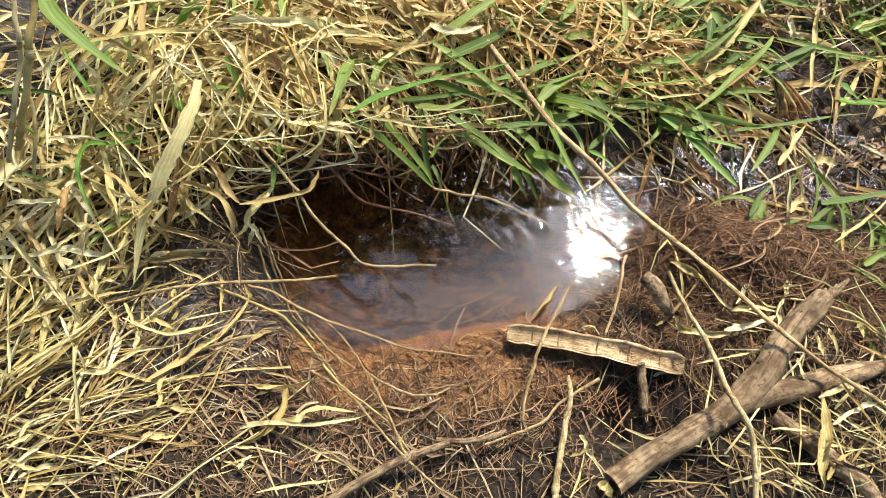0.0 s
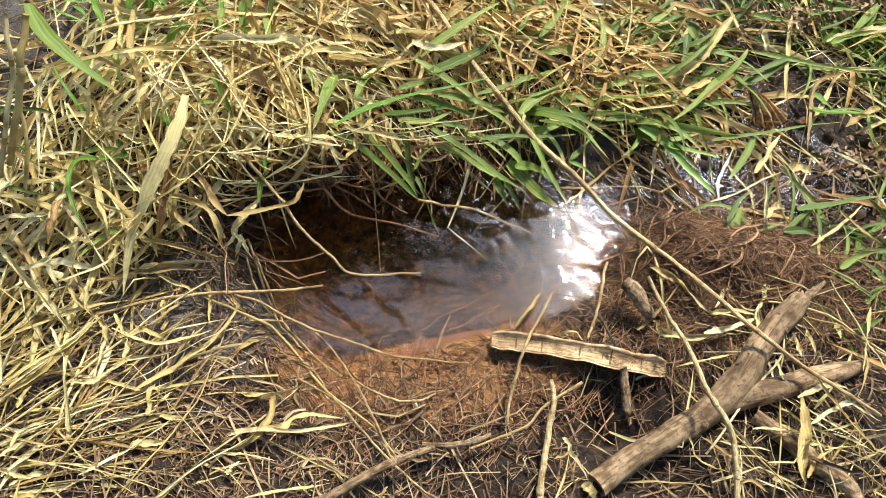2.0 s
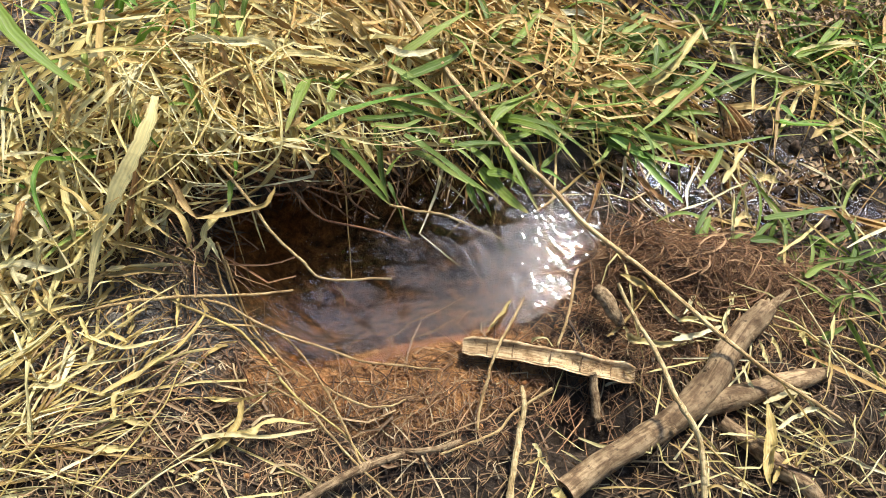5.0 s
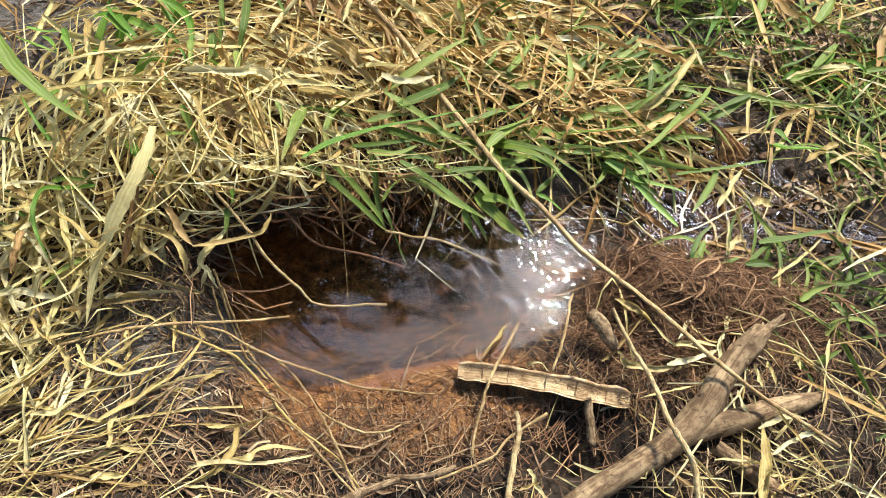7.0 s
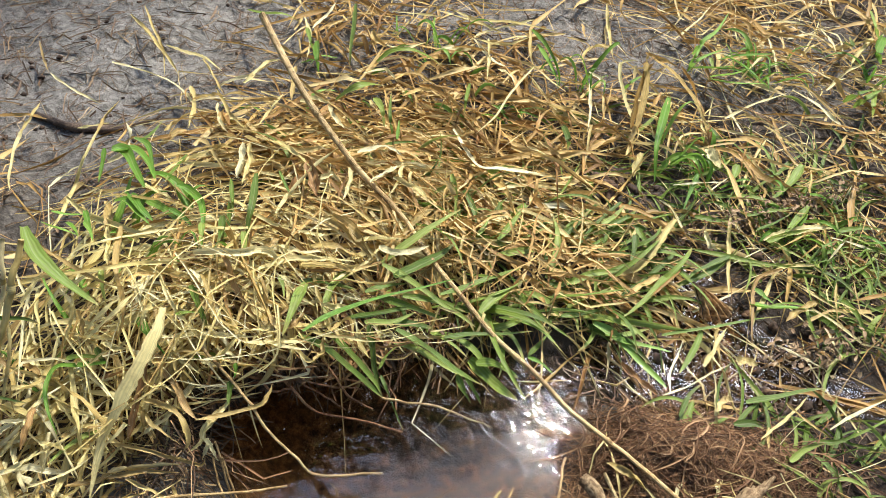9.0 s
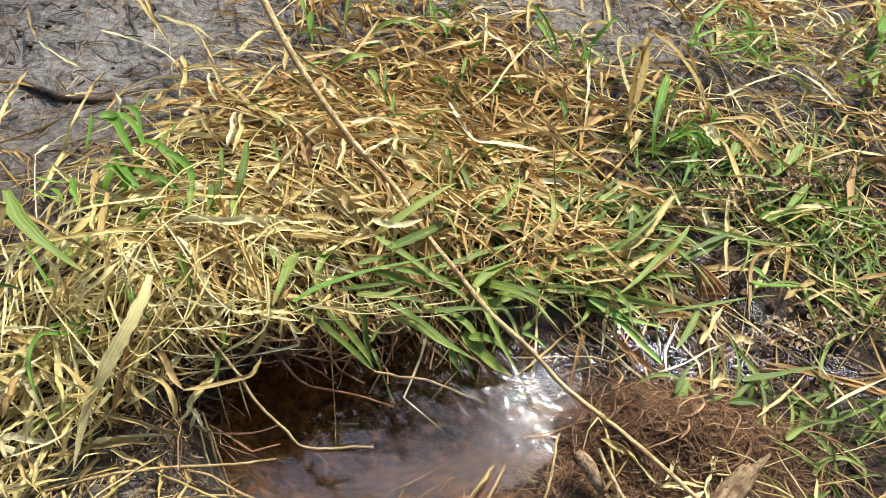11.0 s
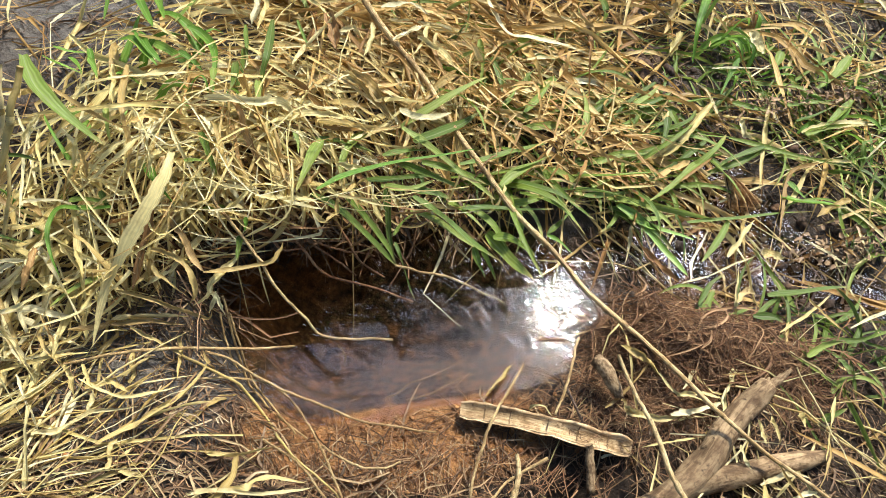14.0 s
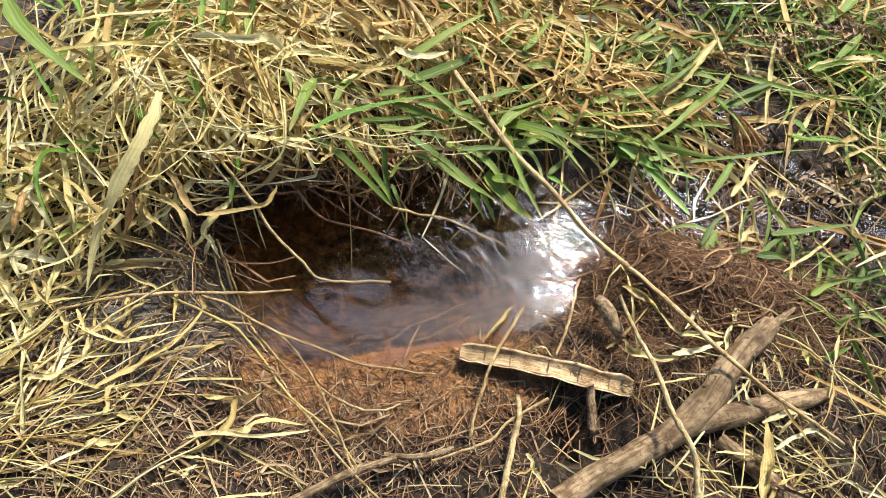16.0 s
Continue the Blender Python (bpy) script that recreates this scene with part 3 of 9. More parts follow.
def build_heap():
    """The tussock of bleached grass behind the puddle."""
    def behind(a, b):
        return (brow(a, b) < -0.005) & (rng.random(len(a)) > 1.3 * hill(a, b, 0.185, 0.125, 0.108, 0.080))
    made = []
    # combed strands across the crown
    n = 210
    x, y = scatter(n, -0.034, 0.146, 0.240, 0.112, keep=behind)
    made.append(ribbons(lay(x, y, rng.normal(-0.3, 0.7, n) + math.pi * (rng.random(n) < 0.3), rng.uniform(0.1, 0.3, n), 14, heap, 1.3, (-0.05, 0.0), (0, 0.03), hang=(0.3, 1.1)), widths(n, 0.003, 0.0125), rng.normal(0, 0.55, n), rng.normal(0, 1.4, n), 0.45, "strap"))
    # strands that droop towards the open mud and the water
    n = 160
    x, y = scatter(n, -0.228, -0.059, 0.135, 0.096, keep=behind)
    made.append(ribbons(lay(x, y, rng.normal(-1.6, 1.0, n), rng.uniform(0.08, 0.26, n), 14, heap, 1.8, (-0.06, -0.005), (0, 0.03), hang=(0.3, 1.2)), widths(n, 0.003, 0.0125), rng.normal(0, 0.55, n), rng.normal(0, 1.4, n), 0.45, "strap"))
    # thin stems
    n = 120
    x, y = scatter(n, -0.195, -0.010, 0.180, 0.136, keep=behind)
    made.append(ribbons(lay(x, y, rng.uniform(-math.pi, math.pi, n), rng.uniform(0.1, 0.32, n), 9, heap, 0.6, (-0.02, 0.04), (0, 0.06), hang=(0.1, 0.5)), widths(n, 0.0018, 0.0035), 0, 0, 0.8, "stem"))
    # the left flank, down to the mud
    n = 110
    x, y = scatter(n, -0.397, -0.146, 0.100, 0.081)
    made.append(ribbons(lay(x, y, rng.normal(-1.4, 0.8, n), rng.uniform(0.08, 0.24, n), 10, heap, 1.2, (-0.01, 0.03), (0, 0.06)), widths(n, 0.003, 0.013), rng.normal(0, 0.55, n), rng.normal(0, 1.4, n), 0.45, "strap"))
    n = 60
    x, y = scatter(n, -0.45, 0.0, 0.07, 0.1)
    made.append(ribbons(lay(x, y, rng.uniform(-math.pi, math.pi, n), rng.uniform(0.08, 0.24, n), 10, heap, 1.0, (0.0, 0.03), (0, 0.04)), widths(n, 0.003, 0.011), rng.normal(0, 0.55, n), rng.normal(0, 1.4, n), 0.45, "strap"))
    # blades on top of the heap, one by one
    n = 60
    x, y = scatter(n, -0.156, 0.013, 0.180, 0.112, keep=behind)
    P = lay(x, y, rng.normal(-0.9, 1.2, n), rng.uniform(0.1, 0.28, n), 16, heap, 1.5, (-0.02, 0.005), (0, 0.03), hang=(0.3, 1.0))
    singles(dry_tussock, "leaf_blade", STRAW, P, widths(n, 0.004, 0.0115), rng.normal(0, 0.55, n), rng.normal(0, 1.4, n), 0.45, "strap")
    stuff("dry_grass_heap", made, STRAW, "tangled bleached dry grass heaped over the bank behind the puddle", "dry grass")
    n = 420
    x, y = scatter(n, -0.153, 0.038, 0.180, 0.120, keep=behind)
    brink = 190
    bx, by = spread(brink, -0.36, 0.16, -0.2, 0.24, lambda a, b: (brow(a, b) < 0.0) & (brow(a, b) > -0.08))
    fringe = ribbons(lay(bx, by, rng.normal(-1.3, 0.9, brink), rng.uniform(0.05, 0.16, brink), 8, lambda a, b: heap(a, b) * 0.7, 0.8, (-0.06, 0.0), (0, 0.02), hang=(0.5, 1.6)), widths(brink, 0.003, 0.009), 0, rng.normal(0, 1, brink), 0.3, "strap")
    low = ribbons(lay(x, y, rng.uniform(-math.pi, math.pi, n), rng.uniform(0.08, 0.22, n), 8, lambda a, b: heap(a, b) * 0.82, 1.0, (-0.05, 0.0), (0, 0.02), hang=(0.1, 0.6)), widths(n, 0.004, 0.01), 0, rng.normal(0, 1, n), 0.3, "strap")
    # dark straw colour paints the shade under the brow into this fringe
    stuff("hanging_thatch", [fringe], STRAW_DARK, "thatch hanging under the overhanging bank, shade put into its dark colour", "dry grass")
    stuff("old_thatch", [low], STRAW_RUSSET, "brown old grass thatch under the bleached heap", "dry grass")


def open_mud(x, y):
    """The bare grey mud beyond the heap, 0 to 1."""
    return smooth((np.interp(y, [0.28, 0.48, 0.68, 0.9, 1.1, 1.6], [-0.47, -0.37, -0.30, -0.28, -0.33, -0.6]) - x + 0.06 * bumps(x, y, 0.12, 51)) / 0.08) * smooth((y - 0.28) / 0.08)


def build_back_straw():
    """The flattened orange straw beyond the heap and the litter farther off."""
    made = []
    n = 1150
    x, y = scatter(n, 0.081, 0.462, 0.270, 0.182, keep=lambda a, b: dry(a, b) & (rng.random(len(a)) > 1.2 * hill(a, b, 0.205, 0.140, 0.126, 0.088) + open_mud(a, b)))
    made.append(ribbons(lay(x, y, rng.normal(-0.35, 0.7, n) + math.pi * (rng.random(n) < 0.4), rng.uniform(0.08, 0.32, n), 10, heap, 0.9, (-0.04, 0.025), (0, 0.04)), widths(n, 0.002, 0.015), rng.normal(0, 0.7, n), rng.normal(0, 2.4, n), 0.4, "strap"))
    n = 100
    x, y = scatter(n, 0.087, 0.425, 0.252, 0.140, keep=lambda a, b: dry(a, b) & (rng.random(len(a)) > 1.2 * hill(a, b, 0.205, 0.140, 0.126, 0.088)))
    P = lay(x, y, rng.normal(-0.35, 0.8, n), rng.uniform(0.1, 0.28, n), 10, heap, 1.0, (-0.01, 0.02), (0, 0.03))
    singles(far_tuft, "leaf_blade", STRAW, P, widths(n, 0.005, 0.018), rng.normal(0, 0.7, n), rng.normal(0, 2.6, n), 0.4, "strap")
    n = 420
    x, y = scatter(n, 0.0, 0.46, 0.26, 0.17, keep=lambda a, b: dry(a, b) & (rng.random(len(a)) > open_mud(a, b)))
    pale = ribbons(lay(x, y, rng.normal(-0.35, 0.8, n) + math.pi * (rng.random(n) < 0.4), rng.uniform(0.08, 0.3, n), 10, heap, 0.9, (-0.01, 0.02), (0, 0.03)), widths(n, 0.002, 0.009), rng.normal(0, 0.6, n), rng.normal(0, 1.4, n), 0.4, "strap")
    stuff("bleached_straw", [pale], STRAW_YELLOW, "thin yellow straw strands over the orange straw", "dry grass")
    stuff("flattened_straw", made, STRAW_ORANGE, "flattened orange-tan straw spread behind the heap", "dry grass")
    made = []
    n = 3600

    def keep(a, b):
        bare = 1.1 * open_mud(a, b) + hill(a, b, 0.455, 0.578, 0.054, 0.035) + hill(a, b, 0.827, 0.904, 0.104, 0.048) + hill(a, b, 0.491, 1.115, 0.280, 0.066)
        return dry(a, b) & (rng.random(len(a)) > bare * 0.95) & (rng.random(len(a)) < 0.55 + 0.7 * bumps(a, b, 0.2, 21)) & (channel(a, b) < 0.12)
    x, y = spread(n, -1.2, 1.75, 0.45, 2.3, keep)
    made.append(ribbons(lay(x, y, rng.uniform(-math.pi, math.pi, n), rng.uniform(0.08, 0.3, n), 8, heap, 0.8, (-0.01, 0.03), (0, 0.05)), widths(n, 0.002, 0.014), rng.normal(0, 0.6, n), rng.normal(0, 2.0, n), 0.35, "strap"))
    stuff("far_straw", made, STRAW_ORANGE, "loose dry straw strewn over the far mud", "dry grass")
    n = 90
    x, y = scatter(n, 0.293, 0.263, 0.117, 0.056, keep=lambda a, b: dry(a, b) & (channel(a, b) < 0.15))
    made.append(ribbons(lay(x, y, rng.normal(-0.5, 0.8, n), rng.uniform(0.06, 0.24, n), 8, heap, 0.8, (0.01, 0.05), (0, 0.04)), widths(n, 0.002, 0.008), 0, rng.normal(0, 1.2, n), 0.3, "strap"))
    stuff("mixed_straw", made[-1:], STRAW_ORANGE, "tan dead blades mixed into the green tuft", "dry grass")
    n = 600
    x, y = spread(n, 0.5, 1.7, 0.05, 1.6, keep)
    made = [ribbons(lay(x, y, rng.uniform(-math.pi, math.pi, n), rng.uniform(0.06, 0.26, n), 7, heap, 0.8, (0.0, 0.02), (0, 0.04)), widths(n, 0.0018, 0.007), 0, rng.normal(0, 1.2, n), 0.3, "strap")]
    stuff("loose_straw", made, STRAW, "pale straw strewn among the green shoots", "dry grass")


def build_front_litter():
    """The trodden straw in front of the puddle."""

    def shore_keep(a, b):
        return (shore_distance(a, b) > 0.06) & (a < 0.1)
    n = 12
    x, y = scatter(n, -0.353, -0.410, 0.117, 0.072, 0.5, keep=shore_keep)
    P = clear_of_water(lay(x, y, rng.normal(0.8, 0.4, n), rng.uniform(0.1, 0.3, n), 12, land, 0.7, (0.003, 0.012), (0, 0.015)))
    n = len(P)
    singles(trodden_straw, "leaf_blade", STRAW_YELLOW, P, widths(n, 0.003, 0.008), rng.normal(0, 0.4, n), rng.normal(0, 3.2, n), 0.5, "strap")
    n = 26
    x, y = scatter(n, -0.498, -0.462, 0.099, 0.054, 0.5, keep=shore_keep)
    P = clear_of_water(lay(x, y, rng.normal(0.9, 0.3, n), rng.uniform(0.14, 0.42, n), 8, land, 0.2, (0.003, 0.012), (0, 0.01)))
    singles(trodden_straw, "stem", STRAW, P, widths(len(P), 0.0022, 0.0052), 0, 0, 0.9, "stem")
    n = 22
    x, y = spread(n, -0.5, 0.02, -0.6, -0.24, shore_keep)
    P = clear_of_water(lay(x, y, rng.normal(0.6, 0.9, n), rng.uniform(0.05, 0.16, n), 10, land, 0.9, (0.004, 0.02), (0, 0.02)))
    n = len(P)
    singles(trodden_straw, "leaf_blade", STRAW_YELLOW, P, widths(n, 0.003, 0.010), rng.normal(0, 0.5, n), rng.normal(0, 2.4, n), 0.45, "strap")

    def keep(a, b):
        return (shore_distance(a, b) > 0.012) & (rng.random(len(a)) > 0.93 * hill(a, b, 0.155, -0.247, 0.140, 0.045, 0.3) + 0.98 * hill(a, b, 0.358, -0.299, 0.075, 0.054) + 0.45 * hill(a, b, -0.253, -0.289, 0.117, 0.063, 0.3) + 0.3 * hill(a, b, 0.596, -0.404, 0.250, 0.150))
    n = 8000
    x, y = spread(n, -0.6, 0.85, -0.72, -0.1, keep)
    made = [ribbons(lay(x, y, rng.uniform(-math.pi, math.pi, n), rng.uniform(0.008, 0.055, n), 5, land, 1.0, (0.0, 0.008), (0, 0.004)), widths(n, 0.0008, 0.0028), rng.normal(0, 0.6, n), 0, 0.5, "stem")]
    n = 3000
    x, y = spread(n, -1.2, 1.6, 0.35, 2.1)
    made.append(ribbons(lay(x, y, rng.uniform(-math.pi, math.pi, n), rng.uniform(0.01, 0.08, n), 5, land, 0.8, (0.001, 0.010), (0, 0.006)), widths(n, 0.001, 0.0035), rng.normal(0, 0.6, n), 0, 0.5, "stem"))
    # long straws combed one way by the feet that trod them
    combed = []
    for count, cx, cy, sx, sy, way in ((65, -0.50, -0.43, 0.10, 0.07, 0.75), (35, -0.33, -0.46, 0.09, 0.05, 0.55), (30, -0.47, -0.28, 0.07, 0.05, 0.9)):
        x, y = scatter(count, cx, cy, sx, sy, 0.5, keep=shore_keep)
        P = clear_of_water(lay(x, y, rng.normal(way, 0.28, count), rng.uniform(0.08, 0.34, count), 10, land, 0.35, (0.003, 0.016), (0, 0.012)))
        combed.append(ribbons(P, widths(len(P), 0.0014, 0.0046), rng.normal(0, 0.5, len(P)), rng.normal(0, 0.6, len(P)), 0.7, "strap"))
    stuff("combed_straw", combed, STRAW, "long pale straws trodden flat side by side on mud", "dry grass")
    bed = thing("straw_bed", "loose chopped straw pieces lying on the trodden mud", "straw litter", (0.1, -0.45, 0.04))
    n = 240
    x, y = spread(n, -0.35, 0.75, -0.6, -0.3, keep)
    P = lay(x, y, rng.uniform(-math.pi, math.pi, n), rng.uniform(0.03, 0.12, n), 5, land, 0.4, (0.003, 0.012), (0, 0.008))
    singles(bed, "straw_piece", STRAW_BROWN, P, widths(n, 0.0014, 0.0042), rng.normal(0, 0.6, n), 0.0, 0.5, "stem")
    stuff("chopped_straw", made, STRAW_BROWN, "short chopped brown straw trodden into the mud", "straw litter")
    n = 6500
    x, y = spread(n, -1.2, 1.5, -0.75, 1.9, lambda a, b: (shore_distance(a, b) > 0.006) & (rng.random(len(a)) > 0.85 * hill(a, b, 0.135, -0.255, 0.160, 0.050, 0.3)))
    made = [ribbons(lay(x, y, rng.uniform(-math.pi, math.pi, n), rng.uniform(0.015, 0.09, n), 4, land, 0.5, (0.0, 0.006), (0, 0.004)), widths(n, 0.0015, 0.005), rng.normal(0, 0.6, n), 0, 0.4, "stem")]
    n = 6000
    x, y = spread(n, -1.2, 1.6, 0.3, 2.1)
    made.append(ribbons(lay(x, y, rng.uniform(-math.pi, math.pi, n), rng.uniform(0.01, 0.06, n), 4, land, 0.8, (0.0, 0.006), (0, 0.004)), widths(n, 0.001, 0.0035), rng.normal(0, 0.6, n), 0, 0.4, "stem"))
    n = 380
    x, y = spread(n, -0.36, 0.14, -0.18, 0.2, lambda a, b: (shore_distance(a, b) > 0.003) & (shore_distance(a, b) < 0.12))
    made.append(ribbons(lay(x, y, rng.uniform(-math.pi, math.pi, n), rng.uniform(0.02, 0.10, n), 5, land, 0.6, (0.0, 0.012), (0, 0.012)), widths(n, 0.0015, 0.005), rng.normal(0, 0.6, n), 0, 0.5, "stem"))
    stuff("rotten_litter", made, STRAW_DARK, "black-brown rotten plant litter pressed into the mud", "plant litter")
    n = 85
    x, y = spread(n, 0.3, 0.95, -0.6, -0.02, lambda a, b: shore_distance(a, b) > 0.03)
    made = [ribbons(lay(x, y, rng.normal(-0.3, 0.8, n), rng.uniform(0.03, 0.2, n), 8, land, 0.8, (0.004, 0.03), (0, 0.03)), widths(n, 0.0015, 0.006), rng.normal(0, 0.5, n), rng.normal(0, 1.2, n), 0.4, "strap")]
    n = 55
    x, y = scatter(n, 0.68, -0.33, 0.10, 0.07, keep=dry)
    made.append(ribbons(lay(x, y, rng.normal(-0.4, 0.9, n), rng.uniform(0.03, 0.16, n), 8, land, 0.9, (0.002, 0.02), (0, 0.02)), widths(n, 0.0016, 0.006), rng.normal(0, 0.5, n), rng.normal(0, 1.2, n), 0.5, "strap"))
    stuff("tangled_straw", made, STRAW, "tangled pale straw round the fallen branch", "dry grass")


def build_roots():
    """The torn-out mat of fibrous roots beside the puddle's outlet."""
    made = []

    def mat(a, b):
        return land(a, b, False) + 0.008 * hill(a, b, 0.538, -0.032, 0.120, 0.040, 0.1)
    for n, cx, cy, sx, sy, turn in ((3200, 0.529, -0.028, 0.090, 0.032, 0.05), (1200, 0.431, -0.114, 0.050, 0.045, 0.0), (500, 0.615, -0.077, 0.080, 0.054, 0.0)):
        x, y = scatter(n, cx, cy, sx, sy, turn, keep=dry)
        made.append(ribbons(lay(x, y, rng.normal(-0.1, 0.8, n), rng.uniform(0.02, 0.14, n), 9, mat, 4.5, (-0.012, 0.014), (0, 0.016)), widths(n, 0.0005, 0.0017), 0, 0, 0.9, "stem"))
    torn = thing("torn_roots", "coarse red-brown root strands on top of the root mat", "roots", (0.52, 0.0, 0.05))
    n = 220
    x, y = scatter(n, 0.519, -0.040, 0.110, 0.040, 0.05, keep=dry)
    P = lay(x, y, rng.normal(-0.15, 0.8, n), rng.uniform(0.05, 0.16, n), 12, mat, 4.0, (0.002, 0.016), (0, 0.025))
    singles(torn, "root_strand", ROOT, P, widths(n, 0.0014, 0.0042), 0.0, 0.0, 0.9, "stem")
    n = 170
    x, y = spread(n, -0.32, 0.16, -0.16, 0.22, lambda a, b: (shore_distance(a, b) > -0.02) & (shore_distance(a, b) < 0.05))
    made.append(ribbons(lay(x, y, rng.normal(-1.2, 0.9, n), rng.uniform(0.03, 0.12, n), 7, lambda a, b: np.maximum(land(a, b), 0.0) + 0.02, 1.2, (0.0, 0.05), (0, 0.03)), widths(n, 0.0012, 0.004), 0, 0, 0.9, "stem"))
    n = 900
    x, y = scatter(n, 0.122, -0.303, 0.200, 0.054, 0.25, keep=dry)
    made.append(ribbons(lay(x, y, rng.uniform(-math.pi, math.pi, n), rng.uniform(0.015, 0.08, n), 6, land, 1.4, (0.0, 0.006), (0, 0.008)), widths(n, 0.0008, 0.0022), 0, 0, 0.9, "stem"))
    stuff("root_mat", made, ROOT, "matted red-brown fibrous roots torn out beside the puddle", "roots")


# ---- green grass ----


def shoots(n, x, y, heading, length, rise, top, spread_=0.5, lift=0.0):
    """Arching green blades: they rise from the root, lean over and fall."""
    steps = 10
    v = np.linspace(0, 1, steps)[None, :]
    a = heading[:, None] + rng.normal(0, spread_, n)[:, None] * v
    reach = length[:, None] * (v ** 0.9)
    X, Y = x[:, None] + reach * np.cos(a), y[:, None] + reach * np.sin(a)
    base = top(x, y)[:, None]
    up = rise[:, None] * (2.2 * v - 1.7 * v * v)
    Z = np.maximum(base + up + lift, np.maximum(top(X, Y), 0) + 0.006)
    return np.stack([X, Y, Z], 2)


def build_green():
    made, bright = [], []
    # low blades leaning over the water and between the straw
    for n, cx, cy, sx, sy, head, wide, lo, hi, rise in (
            (16, 0.197, 0.189, 0.099, 0.040, -0.5, 1.2, 0.08, 0.2, 0.04),
            (22, 0.374, 0.262, 0.090, 0.040, -0.2, 1.2, 0.08, 0.2, 0.05),
            (40, 0.468, 0.396, 0.072, 0.096, 0.3, 1.4, 0.06, 0.18, 0.05),
            (8, 0.437, 0.207, 0.036, 0.021, -0.2, 1.3, 0.06, 0.14, 0.04),
            (34, 0.889, 0.336, 0.090, 0.080, 0.2, 1.8, 0.06, 0.2, 0.05),
            (26, 0.632, 0.066, 0.080, 0.036, 0.3, 1.6, 0.05, 0.15, 0.04),
            (34, 0.833, 0.045, 0.090, 0.090, 0.3, 1.6, 0.06, 0.17, 0.04),
            (50, 0.737, 0.509, 0.135, 0.080, 0.3, 1.8, 0.05, 0.18, 0.05),
            (70, 0.277, 0.332, 0.135, 0.064, 0.5, 1.6, 0.06, 0.16, 0.04),
            (80, 0.627, 0.650, 0.180, 0.070, 0.4, 1.8, 0.07, 0.2, 0.05),
            (80, 1.014, 0.438, 0.180, 0.084, 0.2, 1.8, 0.07, 0.22, 0.05),
            (34, 0.924, 0.184, 0.120, 0.064, 0.2, 1.8, 0.06, 0.2, 0.04),
            (40, 0.238, 0.458, 0.180, 0.056, 0.2, 1.8, 0.06, 0.18, 0.03),
            (60, 1.103, 0.550, 0.150, 0.140, 0.5, 1.8, 0.08, 0.2, 0.06)):
        x, y = scatter(n, cx, cy, sx, sy, keep=lambda a, b: dry(a, b) & (channel(a, b) < 0.4))
        P = shoots(n, x, y, rng.normal(head, wide, n), rng.uniform(lo, hi, n), rng.uniform(0.2, 1.0, n) * rise, lambda a, b: np.maximum(heap(a, b), 0) * 0.9)
        made.append(ribbons(P, widths(n, 0.004, 0.013 if cx > 0.6 else 0.018), rng.normal(0, 0.6, n), rng.normal(0, 1.2, n), 0.35))
    stuff("green_grass", made, GREEN, "green grass blades growing along the wet channel", "grass")
    for n, cx, cy, s, lo, hi, rise in ((6, -0.351, 0.132, 0.042, 0.06, 0.16, 0.10), (4, -0.241, 0.074, 0.051, 0.05, 0.1, 0.10), (5, -0.370, -0.085, 0.048, 0.06, 0.16, 0.06),
                                       (8, 0.395, 0.894, 0.015, 0.08, 0.2, 0.14), (22, 0.826, 1.061, 0.035, 0.06, 0.2, 0.10), (20, 1.173, 1.001, 0.045, 0.08, 0.22, 0.14), (4, 0.582, 0.660, 0.024, 0.08, 0.18, 0.14), (14, 0.039, 0.976, 0.038, 0.08, 0.16, 0.1),
                                       (16, 0.663, 0.648, 0.040, 0.06, 0.14, 0.08), (16, 0.184, 0.747, 0.075, 0.06, 0.14, 0.06), (18, 0.844, 0.543, 0.064, 0.06, 0.16, 0.06), (20, -0.114, 0.609, 0.120, 0.06, 0.14, 0.05)):
        x, y = scatter(n, cx, cy, s, s)
        P = shoots(n, x, y, rng.uniform(-math.pi, math.pi, n), rng.uniform(lo, hi, n) * 0.7, rng.uniform(0.5, 1.0, n) * rise, lambda a, b: heap(a, b) * 0.93)
        bright.append(ribbons(P, widths(n, 0.005, 0.017), rng.normal(0, 0.5, n), rng.normal(0, 0.9, n), 0.4))
    stuff("fresh_grass", bright, GREEN_BRIGHT, "fresh bright green shoots pushing through dead straw", "grass")


def build_seeds():
    """Brown dried seed heads lying on the wet channel."""
    made = []
    for n, cx, cy, sx, sy, turn in ((200, 0.812, 0.213, 0.067, 0.024, 0.25), (460, 0.828, 0.566, 0.135, 0.014, 0.45)):
        x, y = scatter(n, cx, cy, sx, sy, turn)
        made.append(ribbons(lay(x, y, rng.uniform(-math.pi, math.pi, n), rng.uniform(0.006, 0.022, n), 4, lambda a, b: np.maximum(land(a, b), 0), 1.5, (0.004, 0.06), (0, 0.006)), widths(n, 0.004, 0.012), rng.normal(0, 1, n), rng.normal(0, 1, n), 0.5, "blade"))
    stuff("dried_seed_heads", made, SEED, "crumbling brown seed heads on the wet mud", "seed heads")


